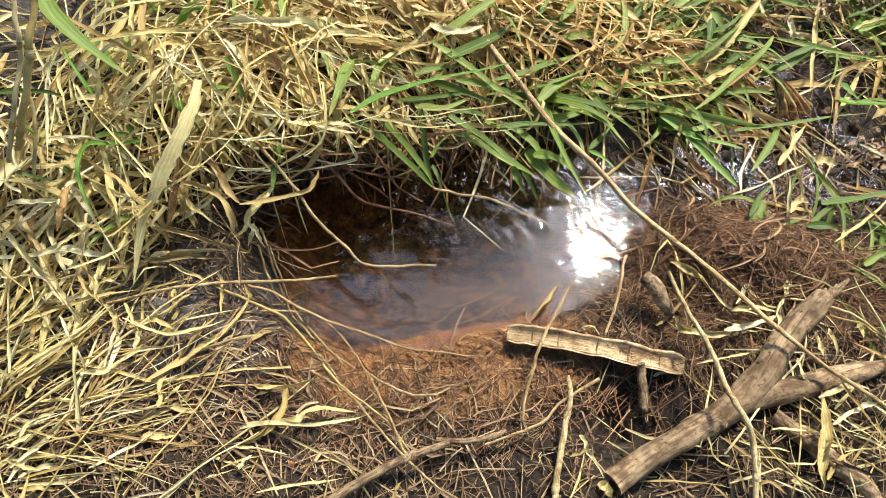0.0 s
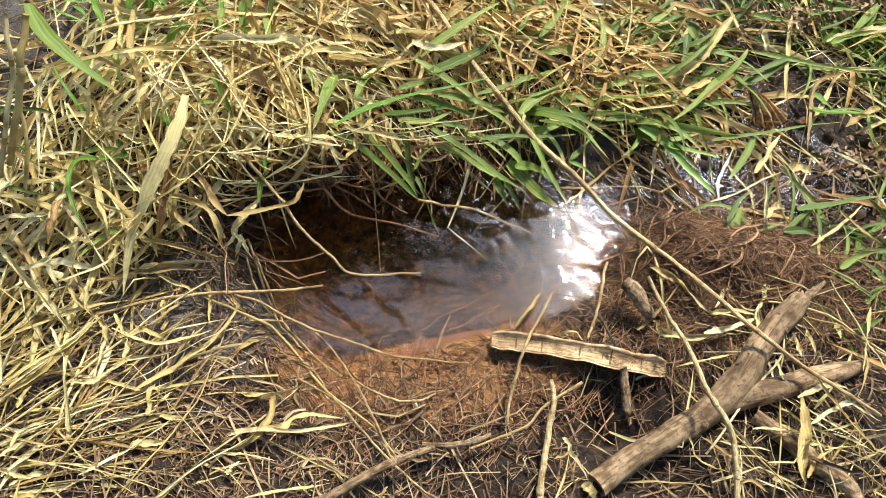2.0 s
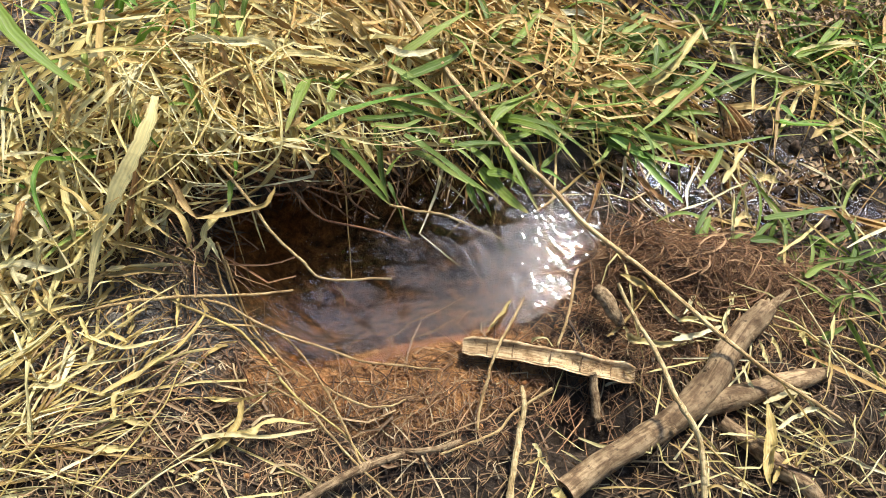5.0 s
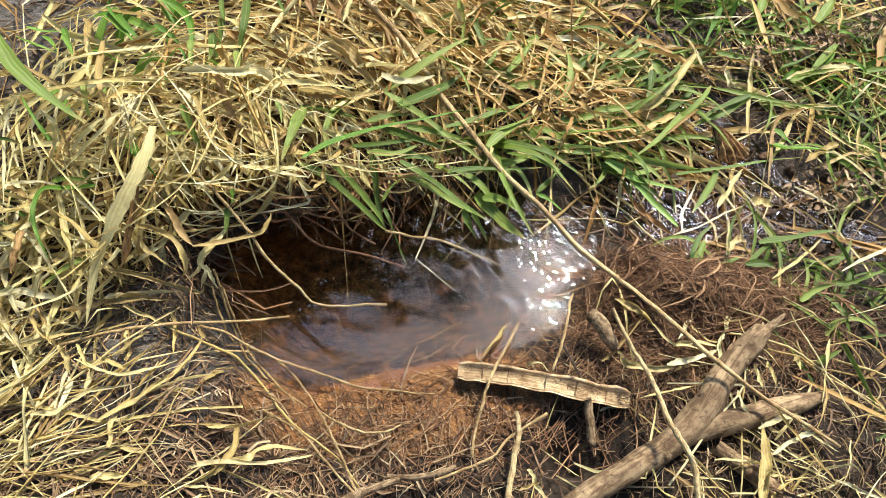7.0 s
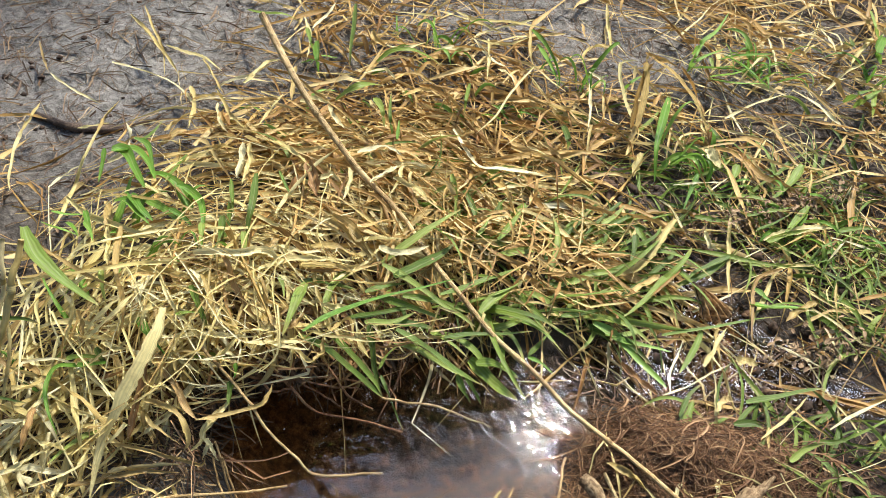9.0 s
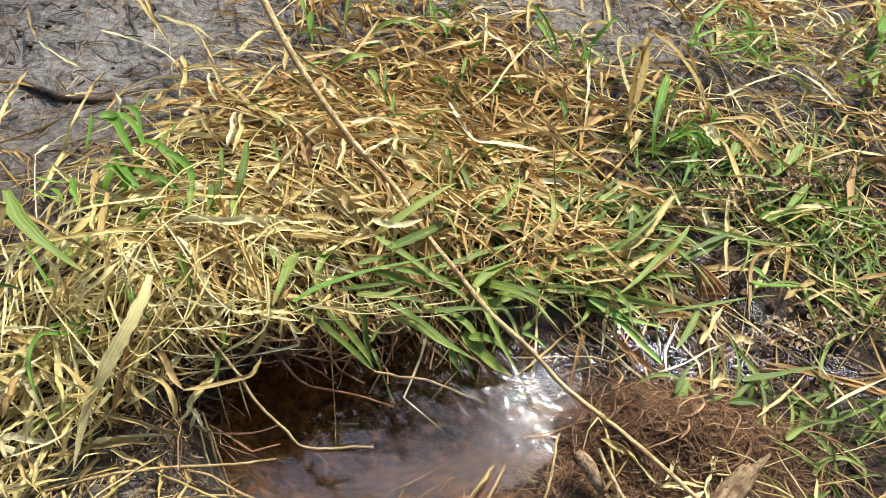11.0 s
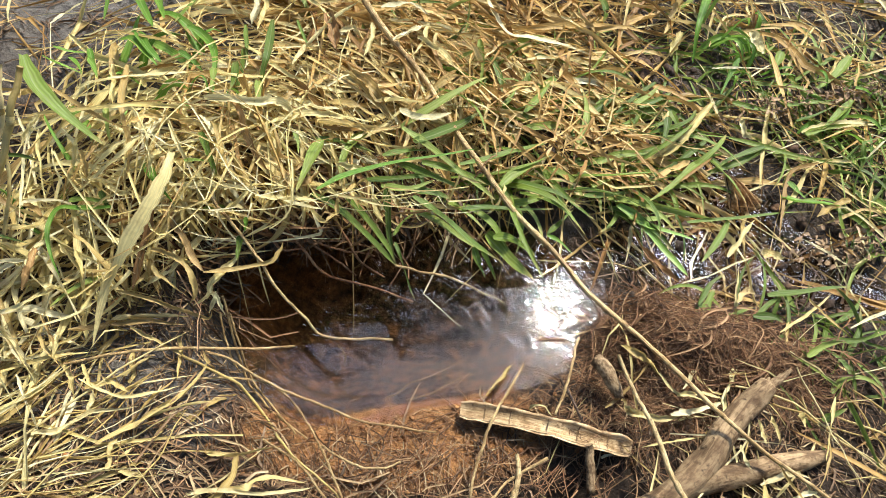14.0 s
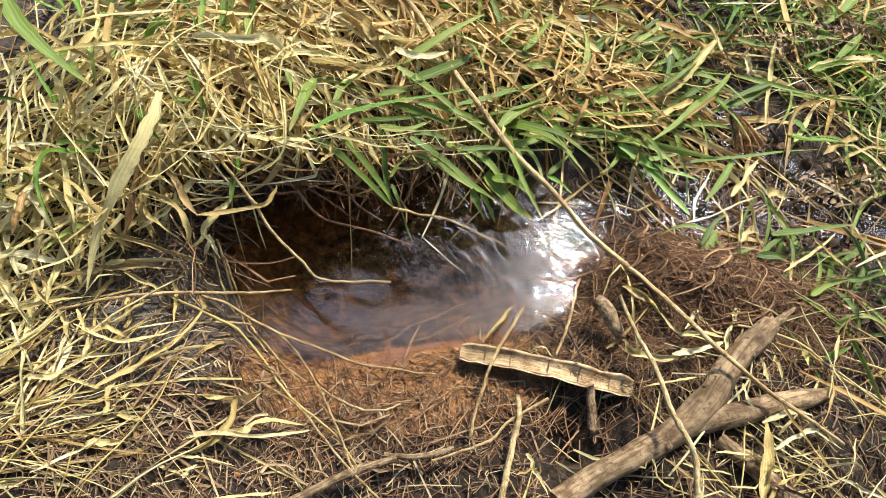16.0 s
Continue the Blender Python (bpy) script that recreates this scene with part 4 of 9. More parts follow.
def build_meadow():
    """The same mud, straw and tufts going on all round, out of the camera's sight."""
    def outside(a, b):
        return ~((a > -1.15) & (a < 1.6) & (b > -0.7) & (b < 2.2)) & (rng.random(len(a)) < 0.5 + 0.8 * bumps(a, b, 0.7, 31))
    n = 5200
    x, y = spread(n, -4.5, 4.5, -4.0, 5.5, outside)
    made = [ribbons(lay(x, y, rng.uniform(-math.pi, math.pi, n), rng.uniform(0.12, 0.4, n), 5, land, 0.7, (0.0, 0.03), (0, 0.06)), widths(n, 0.004, 0.014), rng.normal(0, 0.5, n), 0, 0.3, "strap")]
    n = 3600
    x, y = scatter(n, 0.227, 0.218, 1.170, 1.120, keep=lambda a, b: ~((a > -0.62) & (a < 0.9) & (b > -0.62) & (b < 0.6)) & ~((a > -1.1) & (a < 1.6) & (b > 0.4) & (b < 2.1)))
    made.append(ribbons(lay(x, y, rng.uniform(-math.pi, math.pi, n), rng.uniform(0.06, 0.3, n), 5, land, 0.7, (0.0, 0.03), (0, 0.04)), widths(n, 0.003, 0.012), rng.normal(0, 0.5, n), 0, 0.3, "strap"))
    stuff("meadow_straw", made, STRAW_ORANGE, "dry straw strewn over the surrounding mud", "dry grass")
    n = 2600
    x, y = spread(n, -4.5, 4.5, -4.0, 5.5, lambda a, b: outside(a, b) & (bumps(a, b, 0.5, 33) > 0.15))
    P = shoots(n, x, y, rng.uniform(-math.pi, math.pi, n), rng.uniform(0.08, 0.22, n), rng.uniform(0.04, 0.16, n), lambda a, b: land(a, b, False))
    stuff("meadow_grass", [ribbons(P, widths(n, 0.005, 0.016), rng.normal(0, 0.5, n), 0, 0.35)], GREEN, "tufts of green grass in the surrounding mud", "grass")


build_heap()
build_back_straw()
build_front_litter()
build_roots()
build_green()
build_seeds()
build_meadow()

# ---- single blades, stalks and wood ----


def curve_through(points, n):
    """A smooth path of n steps through some places."""
    p = np.array(points, float)
    p = np.concatenate([[2 * p[0] - p[1]], p, [2 * p[-1] - p[-2]]])
    m = len(p) - 3
    out = []
    for s in np.linspace(0, m - 1e-6, n):
        i, u = int(s), s - int(s)
        a, b, c, d = p[i:i + 4]
        out.append(0.5 * (2 * b + (c - a) * u + (2 * a - 5 * b + 4 * c - d) * u * u + (3 * b - 3 * c + d - a) * u ** 3))
    return np.array(out)


def blade(parent, material, width, *points):
    """One leaf of a tuft, creased along its rib, a little wavy and turned."""
    n = 12 + 6 * len(points)
    path = curve_through(points, n)
    wave = np.cumsum(rng.normal(0, 0.00022, (n, 3)), 0)
    green = material in (GREEN, GREEN_BRIGHT)
    turn = rng.normal(0, 0.3)
    v, f, u = ribbons((path + wave * (0.4 if green else 1.0))[None], width, turn, rng.normal(0, 0.35 if green else 0.7) * (0.3 if width > 0.015 else 1.0), 0.42 if green else rng.uniform(0.35, 1.0), "blade" if green else "leaf")
    ob = part("leaf_blade", mesh_of("leaf_blade", v, f, u), material)
    return under(ob, parent)


def tube_mesh(name, path, radii, sides=10, knots=0.0, cap=True, seed=0):
    """A round stem along a path; knots: how uneven it is."""
    path = np.asarray(path, float)
    n = len(path)
    r = np.interp(np.linspace(0, 1, n), np.linspace(0, 1, len(radii)), radii)
    T = np.gradient(path, axis=0)
    T /= np.linalg.norm(T, axis=1, keepdims=True)
    S = np.cross(T, [0.12, 0.05, 1.0])
    S /= np.linalg.norm(S, axis=1, keepdims=True)
    N = np.cross(S, T)
    a = np.linspace(0, 2 * math.pi, sides, endpoint=False)
    local = np.random.default_rng(seed + 40)
    rough = 1 + knots * (bumps(np.repeat(np.arange(n)[:, None], sides, 1) * 0.4, np.tile(np.arange(sides), (n, 1)) * 1.0, 2.3, seed) + 0.2 * local.normal(0, 0.5, (n, sides)))
    verts = path[:, None, :] + (S[:, None, :] * np.cos(a)[None, :, None] + N[:, None, :] * np.sin(a)[None, :, None]) * (r[:, None] * rough)[..., None]
    uv = np.stack([np.repeat(np.linspace(0, 1, n)[:, None], sides, 1), np.tile(np.abs(a / math.pi - 1), (n, 1))], 2)
    i = np.arange(n - 1)[:, None] * sides
    j = np.arange(sides)[None, :]
    k = (j + 1) % sides
    quads = np.stack([i + j, i + k, i + sides + k, i + sides + j], 2).reshape(-1, 4)
    verts, uv = verts.reshape(-1, 3), uv.reshape(-1, 2)
    if cap:
        ends = []
        for row, centre in ((0, path[0]), (n - 1, path[-1])):
            c = len(verts)
            verts = np.concatenate([verts, [centre]])
            uv = np.concatenate([uv, [[0.5, 0.5]]])
            for q in range(0, sides, 2):
                b = row * sides
                ends.append([c, b + q, b + (q + 1) % sides, b + (q + 2) % sides])
        quads = np.concatenate([quads, ends])
    return mesh_of(name, verts, quads, uv)


def stem(name, label, category, material, radii, points, steps=26, knots=0.06, nodes=0, group=""):
    """A loose stalk or twig; nodes: swollen rings along it, which are parts of it."""
    path = curve_through(points, steps)
    radii = [r * (0.82 if max(radii) < 0.003 else 1.0) for r in radii]
    path = path + np.cumsum(rng.normal(0, 0.0005, path.shape), 0)
    base = thing(name, label, category, path[0], group)
    shaft = under(part("shaft", tube_mesh("shaft", path, radii, 8, knots, seed=len(label)), material), base)
    for k in range(nodes):
        i = int((k + 0.7) / nodes * (steps - 2)) + 1
        r = float(np.interp(i / (steps - 1), np.linspace(0, 1, len(radii)), radii))
        t = path[i] - path[i - 1]
        t = t / np.linalg.norm(t) * r
        ring = np.array([path[i] + t * s for s in (-1.6, -0.8, 0, 0.8, 1.6)])
        nest(part("node", tube_mesh("node", ring, [r * 1.02, r * 1.16, r * 1.25, r * 1.14, r * 1.02], 8, 0.0), material), shaft)
    return base


def build_stems():
    stem("long_stalk", "long straight tan dry stalk leaning across the puddle", "stalk", STALK, [0.0068, 0.0056, 0.0046, 0.0042, 0.0038, 0.0034, 0.003, 0.0022],
         [(-0.262, 0.617, 0.290), (-0.184, 0.505, 0.260), (-0.120, 0.432, 0.230), (-0.035, 0.361, 0.180), (0.053, 0.304, 0.135), (0.110, 0.240, 0.115), (0.174, 0.175, 0.100), (0.234, 0.115, 0.085), (0.300, 0.072, 0.070), (0.361, 0.015, 0.060), (0.408, -0.022, 0.058), (0.447, -0.055, 0.065), (0.496, -0.105, 0.080), (0.539, -0.159, 0.100), (0.569, -0.185, 0.105), (0.622, -0.209, 0.090), (0.680, -0.229, 0.075), (0.725, -0.246, 0.065)], 70, 0.05, 6)
    stem("bent_stem", "thin pale grass stem bent sharply over the water", "grass stem", STALK, [0.0026, 0.0028, 0.0026, 0.0022, 0.0018],
         [(-0.165, -0.077, 0.230), (-0.141, -0.088, 0.200), (-0.119, -0.101, 0.175), (-0.095, -0.117, 0.160), (-0.078, -0.134, 0.145), (-0.062, -0.144, 0.130), (-0.021, -0.165, 0.110), (0.003, -0.179, 0.097), (0.048, -0.173, 0.093), (0.098, -0.163, 0.090)], 50, 0.04, 2)
    stem("reaching_straw", "thin straw stem reaching from the mud over the water", "grass stem", STALK, [0.0022, 0.0025, 0.0026, 0.0018],
         [(-0.289, -0.289, 0.115), (-0.264, -0.278, 0.115), (-0.216, -0.256, 0.112), (-0.160, -0.233, 0.100), (-0.122, -0.218, 0.090), (-0.075, -0.200, 0.078), (-0.029, -0.178, 0.065)], 34, 0.04, 2)
    stem("shore_stem", "thin reddish straw stem lying along the shore", "grass stem", STALK, [0.0021, 0.0023, 0.0022, 0.0016],
         [(-0.137, -0.227, 0.095), (-0.107, -0.224, 0.075), (-0.070, -0.230, 0.050), (-0.025, -0.234, 0.030), (0.030, -0.239, 0.020), (0.071, -0.247, 0.015), (0.141, -0.244, 0.014), (0.176, -0.243, 0.014)], 36, 0.04, 2)
    stem("shore_stem", "thin yellow straw stem bent over the shore", "grass stem", STRAW_YELLOW, [0.0024, 0.0024, 0.002, 0.0014], [(-0.162, -0.241, 0.100), (-0.123, -0.246, 0.080), (-0.088, -0.249, 0.060), (-0.045, -0.281, 0.035), (-0.016, -0.310, 0.040), (0.011, -0.330, 0.045), (0.063, -0.359, 0.045), (0.098, -0.391, 0.042)], 36, 0.04, 2)
    stem("shore_stem", "thin pale straw stem arching into the puddle", "grass stem", STALK, [0.0019, 0.0019, 0.0015], [(-0.142, -0.259, 0.075), (-0.104, -0.243, 0.060), (-0.063, -0.231, 0.040), (-0.032, -0.237, 0.025), (0.005, -0.269, 0.018), (0.034, -0.301, 0.030)], 30, 0.04, 1)
    stem("shore_stem", "thin pale straw stem lying on rust-orange mud", "grass stem", STALK, [0.0019, 0.0019, 0.0014], [(-0.041, -0.308, 0.045), (0.012, -0.333, 0.052), (0.054, -0.366, 0.050), (0.094, -0.396, 0.052), (0.133, -0.420, 0.050), (0.166, -0.434, 0.048)], 30, 0.04, 1)
    stem("shore_stem", "thin brown straw stem lying on rust-orange mud", "grass stem", STALK, [0.0021, 0.0021, 0.0018], [(0.030, -0.298, 0.035), (0.055, -0.331, 0.045), (0.083, -0.371, 0.045), (0.100, -0.394, 0.045)], 24, 0.04, 1)
    for pts, r in (([(-0.129, -0.167, 0.140), (-0.113, -0.195, 0.090), (-0.087, -0.228, 0.040), (-0.069, -0.242, 0.030), (-0.034, -0.265, 0.020), (0.011, -0.288, 0.025)], 0.0019), ([(-0.119, -0.179, 0.120), (-0.105, -0.199, 0.085), (-0.084, -0.225, 0.035), (-0.043, -0.258, 0.020), (-0.004, -0.291, 0.028)], 0.0019), ([(-0.131, -0.181, 0.120), (-0.118, -0.210, 0.085), (-0.101, -0.231, 0.050)], 0.0018), ([(-0.080, -0.258, 0.035), (-0.066, -0.285, 0.035), (-0.043, -0.312, 0.040)], 0.0017), ([(0.033, -0.296, 0.030), (0.058, -0.307, 0.035), (0.089, -0.316, 0.038), (0.118, -0.312, 0.038), (0.140, -0.297, 0.035)], 0.0021)):
        stem("root_strand", "fine brown root strand curving along the shore", "root", STALK, [r, r, r * 0.7], pts, 28, 0.05, 0, "root strands at the shore")
    for pts, r in (([(-0.105, -0.039, 0.170), (-0.068, -0.046, 0.120), (-0.032, -0.056, 0.075), (-0.004, -0.054, 0.055), (0.053, -0.045, 0.035), (0.111, -0.042, 0.012)], 0.0024), ([(-0.117, -0.051, 0.170), (-0.095, -0.063, 0.130), (-0.081, -0.067, 0.115), (-0.055, -0.055, 0.110)], 0.0022), ([(-0.178, -0.075, 0.120), (-0.122, -0.057, 0.110), (-0.056, -0.032, 0.095), (-0.019, -0.017, 0.085), (0.021, -0.007, 0.070), (0.050, -0.007, 0.060)], 0.0021), ([(-0.052, -0.031, 0.100), (-0.002, -0.022, 0.080), (0.048, -0.008, 0.065)], 0.002), ([(-0.045, -0.032, 0.090), (-0.007, -0.036, 0.060), (0.016, -0.033, 0.030)], 0.0019), ([(-0.021, -0.004, 0.120), (0.001, -0.014, 0.095), (0.023, -0.022, 0.060), (0.059, -0.013, 0.020)], 0.0022)):
        stem("bank_twig", "thin reddish-brown twig under the overhanging grass", "twig", RED_TWIG, [r, r, r * 0.7], pts, 26, 0.05, 1, "twigs under the bank")
    stem("pale_stem", "pale thin stem from a leaf tip over water", "grass stem", STALK, [0.0024, 0.0021, 0.001], [(0.075, -0.035, 0.088), (0.115, -0.029, 0.075), (0.157, -0.021, 0.060), (0.202, -0.020, 0.040), (0.248, -0.021, 0.020)], 26, 0.04, 1)
    stem("upright_straw", "stout pale straw lying on the trodden mud", "straw", PALE_STALK, [0.003, 0.0042, 0.0045], [(0.287, -0.261, 0.045), (0.293, -0.285, 0.050), (0.288, -0.324, 0.050), (0.284, -0.368, 0.048), (0.283, -0.400, 0.048), (0.281, -0.429, 0.048)], 24, 0.05, 2)
    stem("yellow_stalk", "bent yellow stalk with a swollen node across the branch", "stalk", PALE_STALK, [0.0026, 0.0032, 0.0038, 0.0036], [(0.411, -0.100, 0.075), (0.436, -0.159, 0.080), (0.452, -0.196, 0.085), (0.464, -0.233, 0.092), (0.473, -0.265, 0.098), (0.484, -0.286, 0.100), (0.499, -0.308, 0.095), (0.510, -0.326, 0.080), (0.517, -0.364, 0.065), (0.519, -0.396, 0.055)], 44, 0.05, 3)
    stem("grey_twig", "knobbly grey twig lying on the chopped straw", "twig", WOOD, [0.0058, 0.0055, 0.0045], [(0.009, -0.470, 0.050), (0.047, -0.438, 0.052), (0.083, -0.410, 0.052), (0.108, -0.392, 0.050), (0.145, -0.371, 0.046)], 26, 0.16, 1)
    stem("dark_twig", "short dark twig lying on the chopped straw", "twig", WOOD, [0.0036, 0.0038, 0.003], [(0.130, -0.371, 0.048), (0.168, -0.366, 0.048), (0.196, -0.356, 0.046), (0.213, -0.346, 0.044)], 18, 0.16, 1)
    stem("forked_twig", "thin crooked brown twig lying on orange mud", "twig", STALK, [0.0018, 0.0022, 0.0026], [(0.192, -0.367, 0.045), (0.234, -0.343, 0.045), (0.262, -0.323, 0.044), (0.279, -0.296, 0.042), (0.300, -0.279, 0.042), (0.330, -0.255, 0.045)], 26, 0.14, 1)
    stem("leaning_straw", "thin straw leaning on the strip of bark", "straw", STALK, [0.0025, 0.0026, 0.0022], [(0.285, -0.122, 0.035), (0.262, -0.184, 0.050), (0.248, -0.224, 0.058), (0.241, -0.258, 0.050), (0.235, -0.293, 0.045), (0.235, -0.330, 0.042)], 26, 0.05, 1)
    stem("leaning_straw", "thin straw leaning on the root mat", "straw", STALK, [0.0022, 0.0024, 0.002], [(0.359, -0.069, 0.050), (0.348, -0.130, 0.060), (0.340, -0.169, 0.055), (0.334, -0.199, 0.050)], 22, 0.05, 1)
    stem("root_stub", "short pale broken root stub in the root mat", "root", WOOD, [0.010, 0.011, 0.009, 0.006], [(0.382, -0.106, 0.060), (0.395, -0.118, 0.062), (0.413, -0.138, 0.055), (0.424, -0.149, 0.045)], 14, 0.14)
    stem("root_stub", "short brown root stub beside the bark strip", "root", WOOD, [0.0055, 0.0065, 0.006], [(0.384, -0.226, 0.040), (0.392, -0.251, 0.025), (0.399, -0.281, 0.010)], 12, 0.14)
    stem("root_strand", "grey root strand beside the bark strip", "root", TWIG, [0.0022, 0.0024, 0.002], [(0.337, -0.143, 0.050), (0.356, -0.169, 0.050), (0.375, -0.198, 0.045)], 14, 0.1)
    stem("buried_stick", "half-buried brown stick under tangled straw", "stick", WOOD, [0.010, 0.013, 0.010], [(0.562, -0.268, 0.040), (0.599, -0.295, 0.045), (0.633, -0.319, 0.045), (0.670, -0.341, 0.040), (0.685, -0.360, 0.035)], 22, 0.12)
    stem("far_twig", "dark wet twig lying on bare grey mud", "twig", TWIG, [0.007, 0.009, 0.006], [(-0.748, 0.557, 0.020), (-0.646, 0.524, 0.028), (-0.558, 0.543, 0.022), (-0.479, 0.602, 0.020)], 24, 0.14, 2)
    for pts in ([(0.126, -0.180, 0.012), (0.162, -0.157, 0.012), (0.192, -0.131, 0.012), (0.207, -0.124, 0.012)], [(0.130, -0.202, 0.010), (0.165, -0.182, 0.010), (0.202, -0.149, 0.010), (0.233, -0.134, 0.010)], [(0.105, -0.208, 0.020), (0.114, -0.222, 0.020), (0.131, -0.238, 0.020)], [(0.100, -0.210, 0.020), (0.118, -0.198, 0.025), (0.131, -0.180, 0.020)], [(0.025, -0.178, 0.090), (0.036, -0.180, 0.070), (0.040, -0.181, 0.040)]):
        stem("wet_straw", "thin wet straw afloat at the puddle's edge", "straw", STALK, [0.0006, 0.0007, 0.0004], pts, 16, 0.05, 0, "straws afloat")
    for pts, r in (([(-0.391, -0.060, 0.370), (-0.385, -0.088, 0.340), (-0.389, -0.103, 0.310), (-0.397, -0.136, 0.270), (-0.419, -0.170, 0.200)], 0.003), ([(-0.362, -0.065, 0.380), (-0.369, -0.095, 0.350), (-0.378, -0.117, 0.310), (-0.392, -0.148, 0.260), (-0.408, -0.158, 0.220)], 0.0042), ([(-0.398, -0.086, 0.300), (-0.395, -0.110, 0.270), (-0.392, -0.140, 0.240), (-0.400, -0.178, 0.180)], 0.0028)):
        stem("standing_straw", "stiff tan dead stalk standing in the grass heap", "stalk", STRAW_YELLOW, [r * 0.9, r, r * 0.9], pts, 26, 0.06, 2, "standing stalks")
    # loose stems over the front straw and the tangle round the branch
    for k in range(30):
        if k < 14:
            x, y, a, lift = rng.uniform(-0.55, -0.2), rng.uniform(-0.6, -0.42), rng.normal(0.85, 0.35), 0.02
        else:
            x, y, a, lift = rng.uniform(0.45, 0.85), rng.uniform(-0.45, -0.05), rng.normal(-0.5, 0.8), 0.03
        p = lay(np.array([x]), np.array([y]), np.array([a]), np.array([rng.uniform(0.15, 0.35)]), 8, land, 0.3, (lift * 0.4, lift), (0, 0.02))[0]
        r = rng.uniform(0.0011, 0.002)
        if (shore_distance(p[:, 0], p[:, 1]) < 0.01).any():
            continue
        stem("loose_straw", "thin dry straw stem lying loose on the grass", "straw", STRAW_YELLOW, [r, r, r * 0.6], list(p), 20, 0.05, 1, "loose straw stems")


def build_branch():
    """The forked grey-brown branch with its broken hollow end."""
    main = curve_through([(0.353, -0.389, 0.040), (0.391, -0.355, 0.043), (0.434, -0.323, 0.046), (0.478, -0.291, 0.050), (0.514, -0.258, 0.055), (0.541, -0.223, 0.060), (0.561, -0.188, 0.066), (0.587, -0.148, 0.072), (0.609, -0.123, 0.077), (0.625, -0.104, 0.080)], 60)
    base = thing("forked_branch", "forked weathered grey-brown branch with a hollow sawn end", "branch", (0.353, -0.389, 0.03))
    trunk = under(part("limb", tube_mesh("limb", main, [0.0150, 0.0148, 0.0152, 0.0165, 0.0198, 0.0205, 0.0182, 0.0175, 0.0170, 0.0135], 22, 0.16, seed=3), WOOD), base)
    side = curve_through([(0.505, -0.262, 0.052), (0.559, -0.239, 0.050), (0.596, -0.227, 0.048), (0.637, -0.208, 0.046), (0.678, -0.191, 0.046), (0.723, -0.173, 0.048)], 34)
    under(part("limb", tube_mesh("limb", side, [0.017, 0.0185, 0.0165, 0.0155, 0.0135, 0.0075], 18, 0.14, seed=5), WOOD), base)
    d = main[0] - main[2]
    d = d / np.linalg.norm(d)
    # near-black plug on the sawn end, coloured as the shade inside a hole
    hole = np.array([main[0] + d * s for s in (-0.004, 0.001, 0.0035, 0.004)])
    nest(part("hollow", tube_mesh("hollow", hole + np.array([0.003, 0, 0.001]), [0.0085, 0.0085, 0.0082, 0.0078], 14, 0.05, seed=2), HOLE_SHADE), trunk)
    tip = main[-1]
    way = (main[-1] - main[-4]) / np.linalg.norm(main[-1] - main[-4])
    for off, size, reach in (((0.006, 0.0, 0.002), 0.0085, 0.05), ((-0.006, 0.003, 0.001), 0.006, 0.016)):
        p = [tip + np.array(off) * k + way * reach * (k - 0.4) for k in (0.0, 0.6, 1.2)]
        nest(part("splinter", tube_mesh("splinter", curve_through(p, 9), [size, size * 0.8, size * 0.25], 9, 0.2, seed=int(size * 1e5)), WOOD), trunk)
    for at, out in ((20, (0.3, -0.5, 0.6)), (34, (-0.6, 0.4, 0.5)), (45, (0.7, -0.2, 0.5))):
        o = Vector(out).normalized()
        p = [main[at] + np.array(o) * s for s in (0.006, 0.015, 0.019)]
        nest(part("knot", tube_mesh("knot", curve_through(p, 8), [0.008, 0.0065, 0.004], 10, 0.15, seed=at), WOOD), trunk)


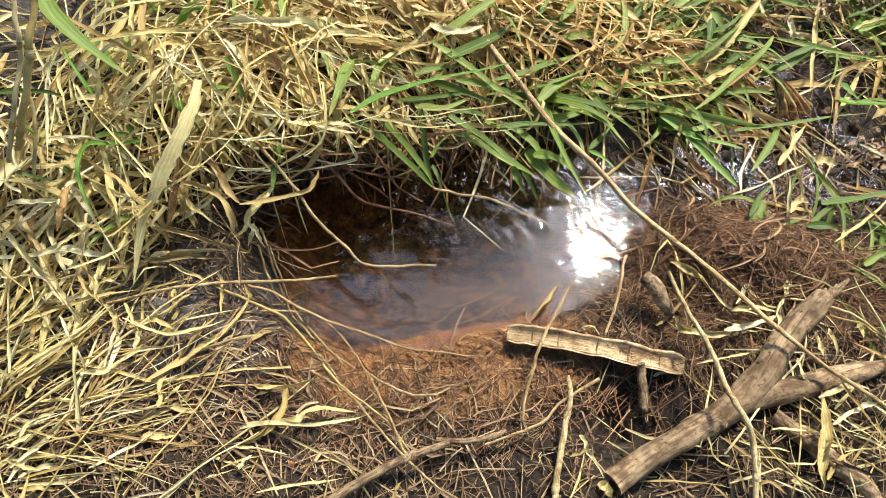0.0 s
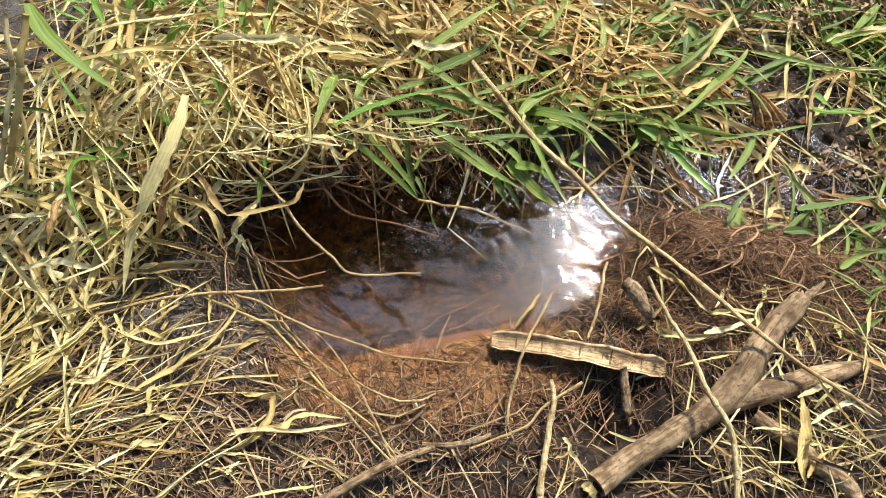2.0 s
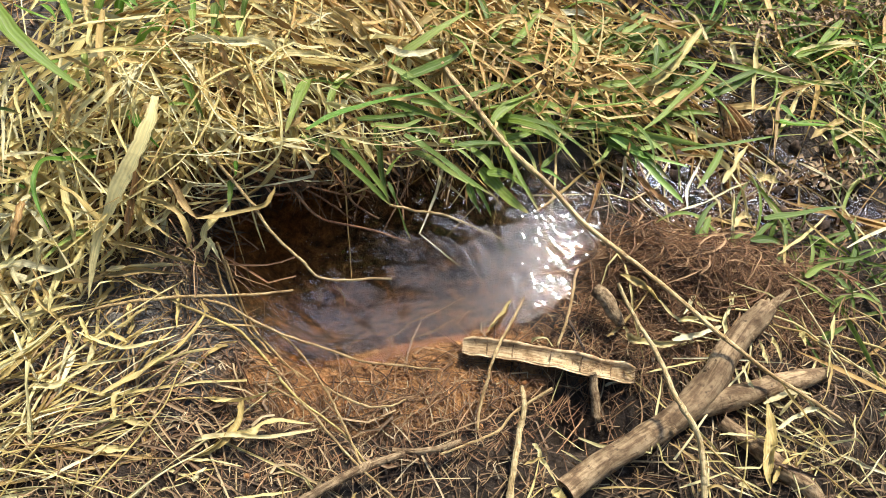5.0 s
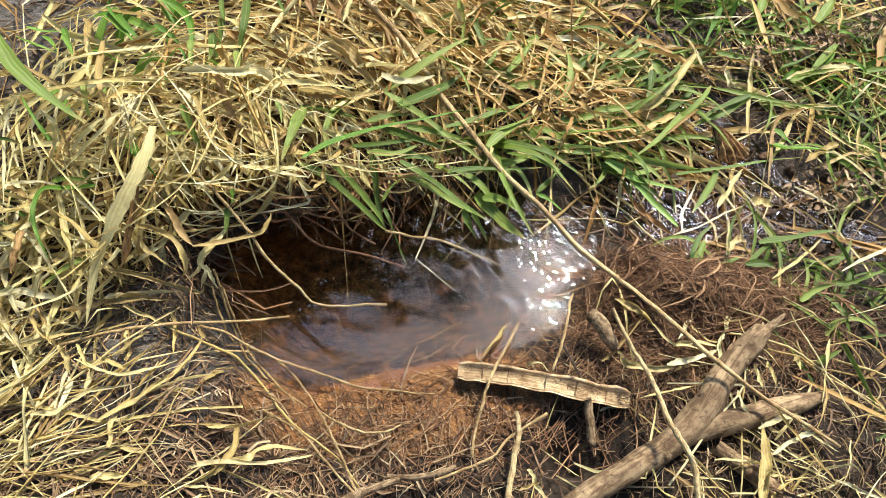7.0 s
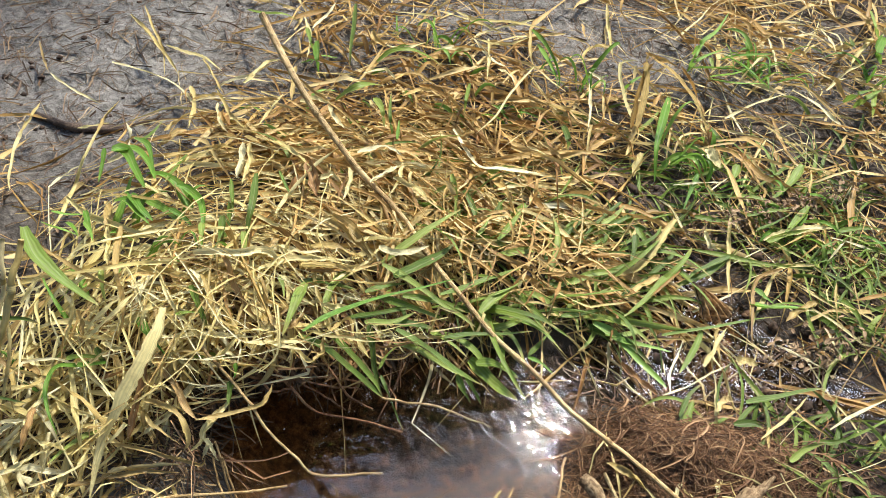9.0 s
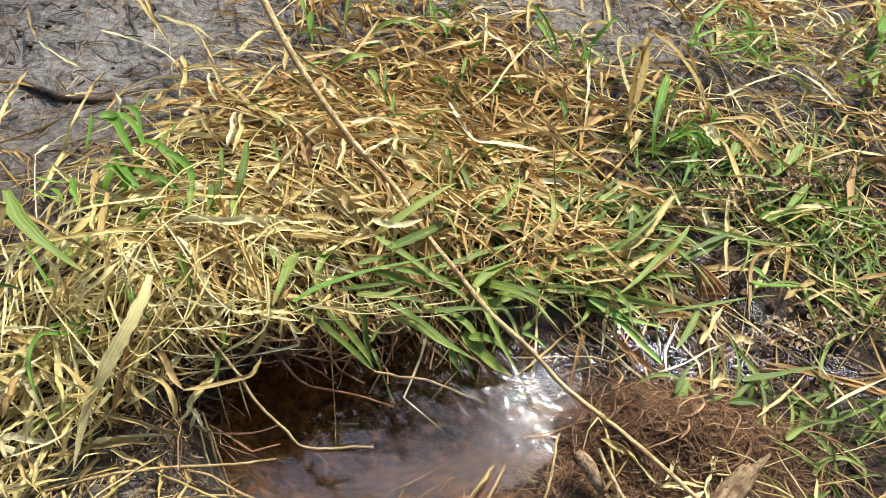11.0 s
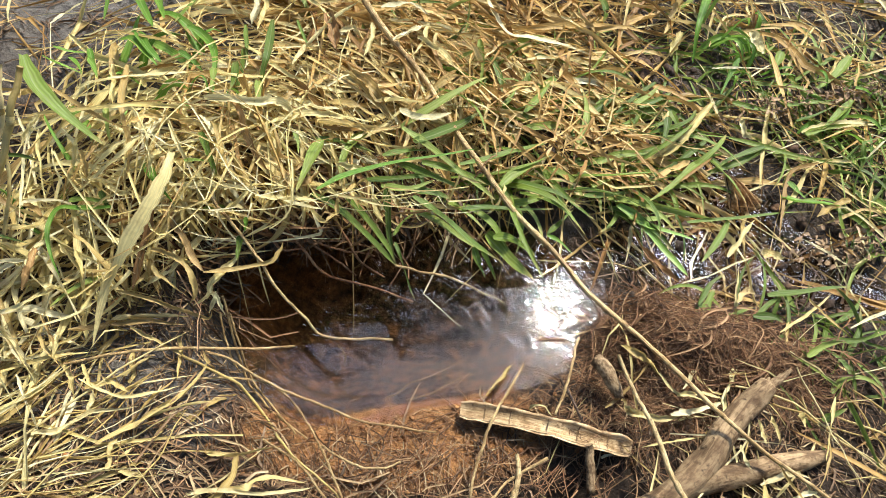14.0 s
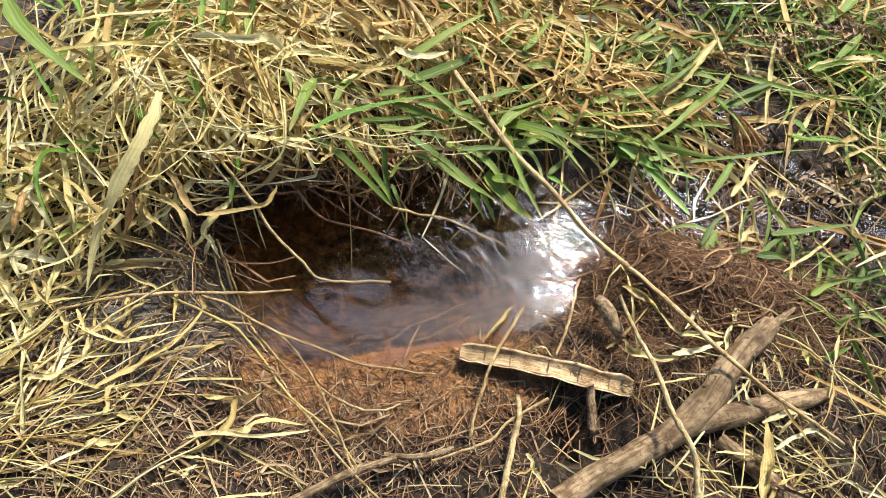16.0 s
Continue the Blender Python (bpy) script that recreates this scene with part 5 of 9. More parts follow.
def build_bark():
    """A hollow strip of pale bark lying at the water's edge."""
    path = curve_through([(0.206, -0.204, 0.024), (0.268, -0.204, 0.028), (0.338, -0.207, 0.032), (0.400, -0.214, 0.036), (0.446, -0.216, 0.038)], 44)
    n, m = len(path), 13
    T = np.gradient(path, axis=0)
    T /= np.linalg.norm(T, axis=1, keepdims=True)
    S = np.cross(T, [0, -0.15, 1.0])
    S /= np.linalg.norm(S, axis=1, keepdims=True)
    N = np.cross(S, T)
    a = np.linspace(-1.1, 1.62, m)
    v = np.linspace(0, 1, n)
    taper = np.minimum(1, 0.8 + 5 * v) * np.minimum(1, 0.7 + 6 * (1 - v)) * (1 + 0.09 * bumps(v, v, 0.09, 6))
    verts, uv = [], []
    for skin in (0.0, 0.0036):
        r = (0.0165 - skin) * taper
        ragged = 1 + 0.12 * bumps(v[:, None] * np.ones(m), a[None, :] * np.ones((n, 1)), 0.05, 4) * (np.abs(a)[None, :] > 1.0)
        P = path[:, None, :] + (S[:, None, :] * np.sin(a * ragged[..., None].squeeze(-1))[..., None] - N[:, None, :] * (np.cos(a * ragged)[..., None] - 0.4)) * r[:, None, None]
        P = P + N[:, None, :] * 0.001 * bumps(v[:, None] * np.ones(m), a[None, :] * np.ones((n, 1)), 0.03, 7)[..., None]
        verts.append(P.reshape(-1, 3))
        uv.append(np.stack([np.repeat(v[:, None], m, 1), np.tile(a / 3, (n, 1))], 2).reshape(-1, 2))
    i = (np.arange(n - 1)[:, None] * m + np.arange(m - 1)[None, :]).ravel()
    outer = np.stack([i, i + 1, i + m + 1, i + m], 1)
    inner = np.stack([i + m, i + m + 1, i + 1, i], 1) + n * m
    rims = []
    for e in range(n - 1):
        for c in (0, m - 1):
            q = e * m + c
            rims.append([q, q + m, q + m + n * m, q + n * m])
    for c in range(m - 1):
        for row in (0, n - 1):
            q = row * m + c
            rims.append([q, q + 1, q + 1 + n * m, q + n * m])
    base = thing("bark_strip", "hollow strip of pale split bark at the puddle's edge", "bark", (0.327, -0.207, 0.03))
    shell = under(part("shell", mesh_of("shell", np.concatenate(verts), np.concatenate([outer, inner, rims]), np.concatenate(uv)), BARK), base)
    for at in (6, 12, 20, 27, 35):
        c = path[at]
        ring = [c + S[at] * 0.0135 * math.sin(q) - N[at] * 0.0135 * (math.cos(q) - 0.4) for q in np.linspace(-0.95, 1.4, 9)]
        nest(part("growth_ring", tube_mesh("growth_ring", np.array(ring), [0.0012, 0.0016, 0.0012], 6, 0.1), WOOD), shell)


def build_dry_leaf():
    """A big pleated brown leaf, its stalk end up, beside the trickle."""
    base = thing("curled_leaf", "large pleated brown dead leaf with dark ribs on wet mud", "dead leaf", (0.63, 0.27, 0.01))
    n, m = 22, 31
    apex, left, right = np.array((0.589, 0.313, 0.055)), np.array((0.610, 0.246, 0.02)), np.array((0.678, 0.282, 0.02))
    u, v = np.meshgrid(np.linspace(0, 1, m), np.linspace(0.02, 1, n))
    ends = left + (right - left) * u[..., None]
    out = np.cross(right - apex, left - apex)
    out = out / np.linalg.norm(out) * (1 if out[2] > 0 else -1)
    long = v * (0.86 + 0.2 * np.sin(u * math.pi) + 0.05 * bumps(u * 0.4, v * 0 + 0.3, 0.05, 14))
    full = np.sin(np.clip(u * 1.0, 0, 1) * math.pi) ** 0.5
    world = apex + (ends - apex) * long[..., None]
    lift = 0.014 * full * np.sin(math.pi * np.clip(v * 0.9, 0, 1)) ** 0.7 + 0.0035 * np.cos(u * 2 * math.pi * 5) * np.minimum(1, v * 2.5) + 0.002 * bumps(u * 0.3, v * 0.3, 0.04, 15)
    world = (world + out * lift[..., None]).reshape(-1, 3)
    i = (np.arange(n - 1)[:, None] * m + np.arange(m - 1)[None, :]).ravel()
    lower = world - out * 0.0012
    q = np.stack([i, i + 1, i + m + 1, i + m], 1)
    uv = np.stack([v, u * 0.5 + 0.5], 2).reshape(-1, 2)
    sheet = under(part("leaf_sheet", mesh_of("leaf_sheet", np.concatenate([world, lower]), np.concatenate([q, q[:, ::-1] + n * m]), np.concatenate([uv, uv])), DRY_LEAF), base)
    for k in (0, 3, 9, 15, 21, 27, 30):
        rib = world.reshape(n, m, 3)[:, k] + out * 0.0008
        nest(part("rib", tube_mesh("rib", rib, [0.0012, 0.0011, 0.0005], 6, 0.05), TWIG if 0 < k < 30 else STALK), sheet)


def build_clods():
    """Crumbs of mud and small stones, each one an object."""
    shapes = []
    for s in range(5):
        bm = bmesh.new()
        bmesh.ops.create_icosphere(bm, subdivisions=2, radius=1.0)
        for v in bm.verts:
            k = 1 + 0.6 * noise.noise(v.co * 1.5 + Vector((s * 7, 0, 0))) + 0.35 * noise.noise(v.co * 3.4 + Vector((0, s * 5, 0)))
            v.co = Vector((v.co.x * k, v.co.y * k * 0.85, v.co.z * k * 0.65))
        me = bpy.data.meshes.new("mud_clod")
        bm.to_mesh(me)
        bm.free()
        me.polygons.foreach_set("use_smooth", [True] * len(me.polygons))
        me.materials.append(CLOD)
        shapes.append(me)
    rusty = []
    for me in shapes:
        twin = me.copy()
        twin.materials[0] = RUST_CLOD
        rusty.append(twin)
    xs, ys = scatter(130, 0.145, -0.255, 0.126, 0.036, 0.3, keep=dry)
    xf, yf = scatter(110, 0.633, 0.209, 0.120, 0.096, keep=dry)
    xb, yb = scatter(40, 0.464, 0.578, 0.045, 0.028)
    xm, ym = spread(40, -0.95, -0.4, 0.45, 1.1)
    for x, y, lo, hi in [(a, b, 0.0015, 0.005) for a, b in zip(xs, ys)] + [(a, b, 0.004, 0.013) for a, b in zip(xf, yf)] + [(a, b, 0.006, 0.018) for a, b in zip(xb, yb)] + [(a, b, 0.003, 0.008) for a, b in zip(xm, ym)]:
        r = rng.uniform(lo, hi)
        z = float(land(np.array([x]), np.array([y]))[0])
        rust = y < 0 and x < 0.5
        ob = new("mud_clod", (rusty if rust else shapes)[int(rng.integers(5))])
        ob.matrix_world = pose(x, y, z + r * 0.3, rng.uniform(-20, 20), rng.uniform(-20, 20), rng.uniform(0, 360)) @ Matrix.Scale(r, 4)
        tagged(ob, "small crumbly rust-orange clod of mud by the puddle" if rust else "small crumbly brown clod of mud on wet ground", "clod", "mud clods")


def fill_tuft(parent, material, count, cx, cy, sx, sy, heading, wide, lo, hi, rise, w0, w1, lift=0.02):
    """More leaves for a tuft, each rooted in it and arching outwards."""
    x, y = scatter(count, cx, cy, sx, sy, keep=dry)
    P = shoots(count, x, y, rng.normal(heading, wide, count), rng.uniform(lo, hi, count), rng.uniform(0.3, 1.0, count) * rise, lambda a, b: np.maximum(heap(a, b), 0), 0.35, lift)
    for path in P:
        blade(parent, material, rng.uniform(w0, w1), *[tuple(q) for q in path[::3]])


def build_bare_tree():
    """A bare wide-limbed tree beyond the far mud, mirrored in the puddle."""
    tree = thing("bare_tree", "bare crooked-limbed tree mirrored in the puddle", "tree", (-2.4, 3.6, 0.0))
    local = random.Random(4)
    limbs = [([(-2.4, 3.6, -0.05), (-2.45, 3.6, 1.8), (-2.25, 3.5, 3.8), (-2.0, 3.4, 5.2)], 0.14), ([(-2.1, 3.4, 4.9), (-1.6, 3.3, 5.4), (-1.2, 3.2, 5.7), (-0.75, 3.2, 5.85), (-0.2, 3.2, 6.2), (0.1, 3.2, 6.9)], 0.075),
             ([(-2.0, 3.4, 5.2), (-1.7, 3.3, 6.1), (-1.25, 3.2, 6.8), (-0.95, 3.2, 7.5), (-0.6, 3.2, 8.2)], 0.06),
             ([(-1.3, 3.2, 5.65), (-0.9, 3.2, 6.2), (-0.65, 3.2, 6.7), (-0.3, 3.2, 7.3), (-0.15, 3.2, 7.9)], 0.035),
             ([(-1.25, 3.2, 6.8), (-0.85, 3.2, 6.85), (-0.5, 3.2, 6.75), (-0.2, 3.2, 6.9)], 0.028),
             ([(-1.6, 3.3, 6.2), (-1.45, 3.2, 7.0), (-1.4, 3.2, 7.7)], 0.03),
             ([(-0.95, 3.2, 7.5), (-0.75, 3.2, 7.7), (-0.5, 3.2, 7.6)], 0.02),
             ([(-0.2, 3.2, 6.15), (0.15, 3.2, 6.2), (0.45, 3.2, 6.4)], 0.03),
             ([(-0.75, 3.2, 5.85), (-0.3, 3.2, 5.7), (0.15, 3.2, 5.75), (0.5, 3.2, 5.6)], 0.04),
             ([(-2.35, 3.55, 3.1), (-1.4, 3.3, 4.0), (-0.6, 3.2, 4.4), (-0.2, 3.2, 4.7), (0.13, 3.2, 4.97), (0.4, 3.2, 5.2), (0.72, 3.2, 5.46), (1.0, 3.2, 5.85)], 0.085),
             ([(-1.4, 3.3, 4.0), (-0.9, 3.2, 4.75), (-0.55, 3.2, 5.3), (-0.28, 3.2, 5.86), (-0.05, 3.2, 6.5), (0.1, 3.2, 6.92)], 0.075),
             ([(-0.2, 3.2, 4.7), (0.25, 3.2, 5.3), (0.56, 3.2, 5.94), (0.66, 3.2, 6.4)], 0.04),
             ([(-1.4, 3.3, 4.0), (0.0, 3.2, 4.1), (0.6, 3.2, 4.2), (1.07, 3.2, 4.57), (1.43, 3.2, 5.02), (1.6, 3.2, 5.5)], 0.05)]
    for k, (pts, r) in enumerate(limbs):
        path = curve_through(pts, 26)
        wob = np.array([[local.gauss(0, 0.25 * min(r, 0.03)) for _ in range(3)] for _ in range(26)])
        path = path + np.cumsum(wob, 0) * 0.6
        under(part("trunk" if k == 0 else "limb", tube_mesh("limb", path, [r * 0.75, r * 0.6, r * 0.35], 8, 0.1, seed=k), TWIG), tree)
        for _ in range(0 if k < 2 else 7):
            at = path[local.randint(6, 25)]
            way = np.array([local.gauss(0.2, 1), local.gauss(0, 0.4), local.gauss(0.2, 0.9)])
            way = way / np.linalg.norm(way)
            twig, d = [at], way
            for _ in range(9):
                d = d + np.array([local.gauss(0, 0.35) for _ in range(3)])
                d = d / np.linalg.norm(d)
                twig.append(twig[-1] + d * local.uniform(0.04, 0.11))
            under(part("twig", tube_mesh("twig", np.array(twig), [0.009, 0.006, 0.003], 5, 0.05), TWIG), tree)


def build_leafy_tree():
    """A leafy tree beyond the far mud, seen only as a mirror image in the puddle."""
    tree = thing("leafy_tree", "leafy dark green tree mirrored in the puddle", "tree", (-1.7, 4.4, 0.0))
    local = random.Random(11)
    under(part("trunk", tube_mesh("trunk", curve_through([(-1.7, 4.4, -0.05), (-1.65, 4.35, 1.5), (-1.4, 4.2, 3.0), (-1.2, 4.0, 4.1)], 24), [0.12, 0.09, 0.06], 10, 0.1, seed=9), TWIG), tree)
    clumps = []
    for ex, ey, ez in ((-2.4, 3.4, 5.4), (-1.9, 3.2, 6.5), (-1.45, 3.1, 6.1), (-1.75, 3.2, 7.1), (-1.05, 3.2, 5.8), (-0.65, 3.1, 5.5), (-1.3, 3.2, 5.2), (-1.6, 3.4, 4.6), (-0.8, 3.3, 4.5), (-0.2, 3.4, 4.2), (0.1, 3.5, 3.9), (-2.3, 3.5, 4.2)):
        end = np.array((ex, ey, ez))
        start = np.array((-1.45, 4.2, 2.9)) + np.array((0.25, -0.2, 1.1)) * local.random()
        mid = (start + end) / 2 + np.array([local.gauss(0, 0.12), local.gauss(0, 0.1), local.gauss(0.15, 0.1)])
        path = curve_through([start, mid, end], 18)
        under(part("limb", tube_mesh("limb", path, [0.035, 0.022, 0.008], 7, 0.1, seed=int(ex * 10) + 40), TWIG), tree)
        for _ in range(9):
            at = path[local.randint(8, 17)]
            way = np.array([local.gauss(0, 1), local.gauss(0, 0.7), local.gauss(0.1, 0.7)])
            way = way / np.linalg.norm(way) * local.uniform(0.25, 0.55)
            twig = curve_through([at, at + way * 0.5 + np.array([0, 0, local.gauss(0, 0.04)]), at + way], 9)
            under(part("twig", tube_mesh("twig", twig, [0.008, 0.006, 0.003], 5, 0.05), TWIG), tree)
            clumps += [tuple(q) for q in twig[2:] for _ in range(4)]
    roots = np.array(clumps)
    n = len(roots)
    a, b = rng.uniform(-math.pi, math.pi, n), rng.normal(-0.3, 0.6, n)
    way = np.stack([np.cos(a) * np.cos(b), np.sin(a) * np.cos(b), np.sin(b)], 1)
    roots = roots + rng.normal(0, 0.03, roots.shape)
    P = roots[:, None, :] + way[:, None, :] * (np.linspace(0, 0.11, 4)[None, :, None])
    v, f, u = ribbons(P, 0.038, rng.uniform(-1.5, 1.5, n), 0.3, 0.3)
    crown = under(part("crown", mesh_of("crown", v, f, u), GREEN), tree)
    tagged(crown, "loose scatter of small green leaves", kind="stuff")


build_stems()
build_branch()
build_leafy_tree()
build_bare_tree()
build_bark()
build_dry_leaf()
build_clods()

# ---- leaves of the tufts, one by one ----
blade(dry_tussock, STRAW, 0.0055, (-0.438, 0.039, 0.249), (-0.397, 0.015, 0.258), (-0.338, -0.025, 0.286), (-0.291, -0.050, 0.301), (-0.265, -0.040, 0.281))
blade(dry_tussock, STRAW, 0.0070, (-0.414, -0.019, 0.241), (-0.360, -0.026, 0.270), (-0.314, -0.035, 0.297), (-0.285, -0.027, 0.301), (-0.264, 0.006, 0.275), (-0.241, 0.027, 0.260), (-0.213, 0.031, 0.258))
blade(dry_tussock, STRAW, 0.0064, (-0.363, 0.015, 0.272), (-0.325, 0.027, 0.284), (-0.287, 0.070, 0.261), (-0.241, 0.108, 0.246))
blade(dry_tussock, STRAW, 0.0092, (-0.322, 0.077, 0.265), (-0.299, 0.013, 0.285), (-0.283, -0.028, 0.292), (-0.274, -0.045, 0.272), (-0.268, -0.068, 0.249), (-0.273, -0.092, 0.217))
blade(dry_tussock, STRAW, 0.0087, (-0.340, 0.073, 0.264), (-0.311, 0.012, 0.284), (-0.300, -0.017, 0.291))
blade(dry_tussock, STRAW, 0.0066, (-0.408, -0.013, 0.239), (-0.419, -0.031, 0.226), (-0.423, -0.050, 0.213))
blade(dry_tussock, STRAW, 0.0049, (-0.416, -0.026, 0.230), (-0.416, -0.057, 0.211), (-0.406, -0.100, 0.193), (-0.388, -0.150, 0.186))
blade(dry_tussock, STRAW, 0.0070, (-0.334, -0.060, 0.243), (-0.327, -0.071, 0.227), (-0.322, -0.082, 0.211))
blade(dry_tussock, STRAW, 0.0063, (-0.338, -0.051, 0.255), (-0.345, -0.069, 0.221), (-0.352, -0.090, 0.195))
blade(dry_tussock, STRAW, 0.0068, (-0.255, -0.043, 0.275), (-0.275, -0.074, 0.264), (-0.301, -0.088, 0.238), (-0.325, -0.101, 0.214))
blade(dry_tussock, STRAW, 0.0060, (-0.271, -0.053, 0.274), (-0.291, -0.070, 0.261), (-0.307, -0.079, 0.241), (-0.320, -0.090, 0.219))
blade(dry_tussock, STRAW, 0.0074, (-0.227, -0.048, 0.267), (-0.238, -0.064, 0.262), (-0.239, -0.081, 0.244))
blade(dry_tussock, STRAW, 0.0095, (-0.216, -0.051, 0.270), (-0.212, -0.076, 0.261), (-0.221, -0.087, 0.223))
blade(dry_tussock, STRAW, 0.0052, (-0.235, -0.010, 0.269), (-0.210, -0.043, 0.275), (-0.191, -0.060, 0.258), (-0.182, -0.059, 0.230), (-0.165, -0.067, 0.207))
blade(dry_tussock, STRAW, 0.0052, (-0.265, -0.039, 0.283), (-0.243, -0.039, 0.273), (-0.215, -0.050, 0.277), (-0.201, -0.012, 0.260))
blade(dry_tussock, STRAW_ORANGE, 0.0060, (-0.268, -0.036, 0.288), (-0.258, -0.011, 0.275), (-0.243, 0.001, 0.266))
blade(dry_tussock, STRAW, 0.0076, (-0.262, -0.030, 0.268), (-0.256, -0.010, 0.265), (-0.262, -0.001, 0.267))
blade(dry_tussock, STRAW, 0.0109, (-0.448, 0.005, 0.240), (-0.436, 0.015, 0.241), (-0.426, 0.022, 0.244))
blade(dry_tussock, STRAW, 0.0096, (-0.211, -0.084, 0.242), (-0.183, -0.059, 0.219), (-0.150, -0.050, 0.216), (-0.099, -0.050, 0.224))
blade(dry_tussock, STRAW, 0.0077, (-0.279, -0.083, 0.221), (-0.310, -0.081, 0.217), (-0.323, -0.081, 0.214))
blade(dry_tussock, STRAW, 0.0180, (-0.209, -0.063, 0.281), (-0.207, -0.104, 0.274), (-0.216, -0.142, 0.256), (-0.232, -0.177, 0.226), (-0.247, -0.205, 0.191), (-0.253, -0.236, 0.166), (-0.253, -0.271, 0.141))
blade(dry_tussock, STRAW_RUSSET, 0.0105, (-0.224, -0.088, 0.208), (-0.214, -0.097, 0.187), (-0.196, -0.113, 0.177), (-0.171, -0.142, 0.175), (-0.154, -0.155, 0.170))
blade(dry_tussock, STRAW, 0.0088, (-0.224, -0.144, 0.181), (-0.205, -0.145, 0.182), (-0.184, -0.154, 0.182), (-0.167, -0.169, 0.178), (-0.160, -0.183, 0.161), (-0.167, -0.191, 0.146))
blade(dry_tussock, STRAW, 0.0097, (-0.124, -0.120, 0.162), (-0.133, -0.140, 0.163), (-0.142, -0.160, 0.158), (-0.145, -0.174, 0.145), (-0.164, -0.185, 0.129))
blade(dry_tussock, STRAW_YELLOW, 0.0066, (-0.152, -0.159, 0.176), (-0.124, -0.146, 0.170), (-0.096, -0.129, 0.164), (-0.077, -0.117, 0.165), (-0.071, -0.101, 0.169), (-0.070, -0.090, 0.173))
blade(dry_tussock, STRAW, 0.0051, (-0.132, -0.175, 0.164), (-0.127, -0.183, 0.152), (-0.116, -0.193, 0.136))
blade(dry_tussock, STRAW, 0.0052, (-0.141, -0.165, 0.159), (-0.136, -0.178, 0.141), (-0.141, -0.189, 0.122))
blade(dry_tussock, STRAW, 0.0060, (-0.253, -0.178, 0.166), (-0.241, -0.192, 0.158), (-0.231, -0.214, 0.143))
blade(dry_tussock, STRAW, 0.0052, (-0.252, -0.199, 0.157), (-0.227, -0.197, 0.151), (-0.193, -0.198, 0.143), (-0.162, -0.197, 0.133), (-0.141, -0.198, 0.128), (-0.136, -0.190, 0.140))
blade(dry_tussock, STRAW_YELLOW, 0.0099, (-0.319, -0.208, 0.151), (-0.305, -0.211, 0.149), (-0.288, -0.197, 0.149), (-0.271, -0.185, 0.149))
blade(dry_tussock, STRAW, 0.0068, (-0.333, -0.218, 0.173), (-0.317, -0.214, 0.164), (-0.303, -0.216, 0.160))
blade(dry_tussock, STRAW, 0.0062, (-0.337, -0.160, 0.173), (-0.323, -0.166, 0.167), (-0.297, -0.161, 0.160), (-0.278, -0.155, 0.160))
blade(dry_tussock, STRAW, 0.0053, (-0.326, -0.166, 0.178), (-0.306, -0.181, 0.168), (-0.290, -0.181, 0.163), (-0.271, -0.174, 0.162))
blade(dry_tussock, STRAW, 0.0047, (-0.395, -0.125, 0.189), (-0.391, -0.117, 0.190), (-0.361, -0.107, 0.192), (-0.335, -0.110, 0.193), (-0.308, -0.121, 0.187), (-0.280, -0.135, 0.178), (-0.271, -0.142, 0.174))
blade(dry_tussock, STRAW, 0.0087, (-0.406, -0.160, 0.187), (-0.383, -0.152, 0.182), (-0.369, -0.145, 0.181), (-0.362, -0.134, 0.181), (-0.355, -0.111, 0.186), (-0.346, -0.101, 0.192))
blade(dry_tussock, STRAW, 0.0064, (-0.458, -0.117, 0.192), (-0.431, -0.146, 0.194), (-0.405, -0.180, 0.188))
blade(dry_tussock, STRAW, 0.0047, (-0.399, -0.199, 0.192), (-0.415, -0.196, 0.200), (-0.410, -0.173, 0.201), (-0.397, -0.133, 0.195))
blade(dry_tussock, STRAW, 0.0054, (-0.319, -0.092, 0.208), (-0.311, -0.105, 0.196), (-0.300, -0.128, 0.181))
blade(dry_tussock, STRAW, 0.0072, (-0.399, -0.119, 0.185), (-0.384, -0.121, 0.183), (-0.362, -0.135, 0.180))
blade(dry_tussock, STRAW, 0.0075, (-0.293, -0.093, 0.224), (-0.271, -0.097, 0.223), (-0.253, -0.097, 0.225))
blade(dry_tussock, STRAW, 0.0075, (-0.258, -0.094, 0.220), (-0.245, -0.097, 0.213), (-0.229, -0.101, 0.197))
blade(dry_tussock, STRAW, 0.0052, (-0.203, -0.084, 0.213), (-0.193, -0.107, 0.187))
blade(dry_tussock, STRAW, 0.0068, (-0.198, -0.066, 0.216), (-0.194, -0.072, 0.195), (-0.183, -0.090, 0.179))
blade(dry_tussock, STRAW_RUSSET, 0.0061, (-0.293, -0.127, 0.181), (-0.273, -0.117, 0.188), (-0.253, -0.107, 0.195))
blade(dry_tussock, STRAW_RUSSET, 0.0105, (-0.231, -0.103, 0.208), (-0.232, -0.128, 0.187), (-0.234, -0.167, 0.168), (-0.235, -0.192, 0.154))
blade(dry_tussock, STRAW, 0.0054, (-0.378, -0.239, 0.160), (-0.367, -0.228, 0.172), (-0.355, -0.212, 0.186))
blade(dry_tussock, STRAW, 0.0061, (-0.367, -0.253, 0.153), (-0.343, -0.238, 0.161), (-0.332, -0.221, 0.164))
blade(dry_tussock, STRAW, 0.0061, (-0.284, -0.231, 0.149), (-0.281, -0.207, 0.150), (-0.279, -0.195, 0.152))
blade(dry_tussock, STRAW, 0.0070, (-0.407, -0.224, 0.153), (-0.385, -0.208, 0.173), (-0.368, -0.193, 0.181))
blade(dry_tussock, STRAW, 0.0062, (-0.418, -0.244, 0.156), (-0.402, -0.228, 0.171), (-0.391, -0.216, 0.184))
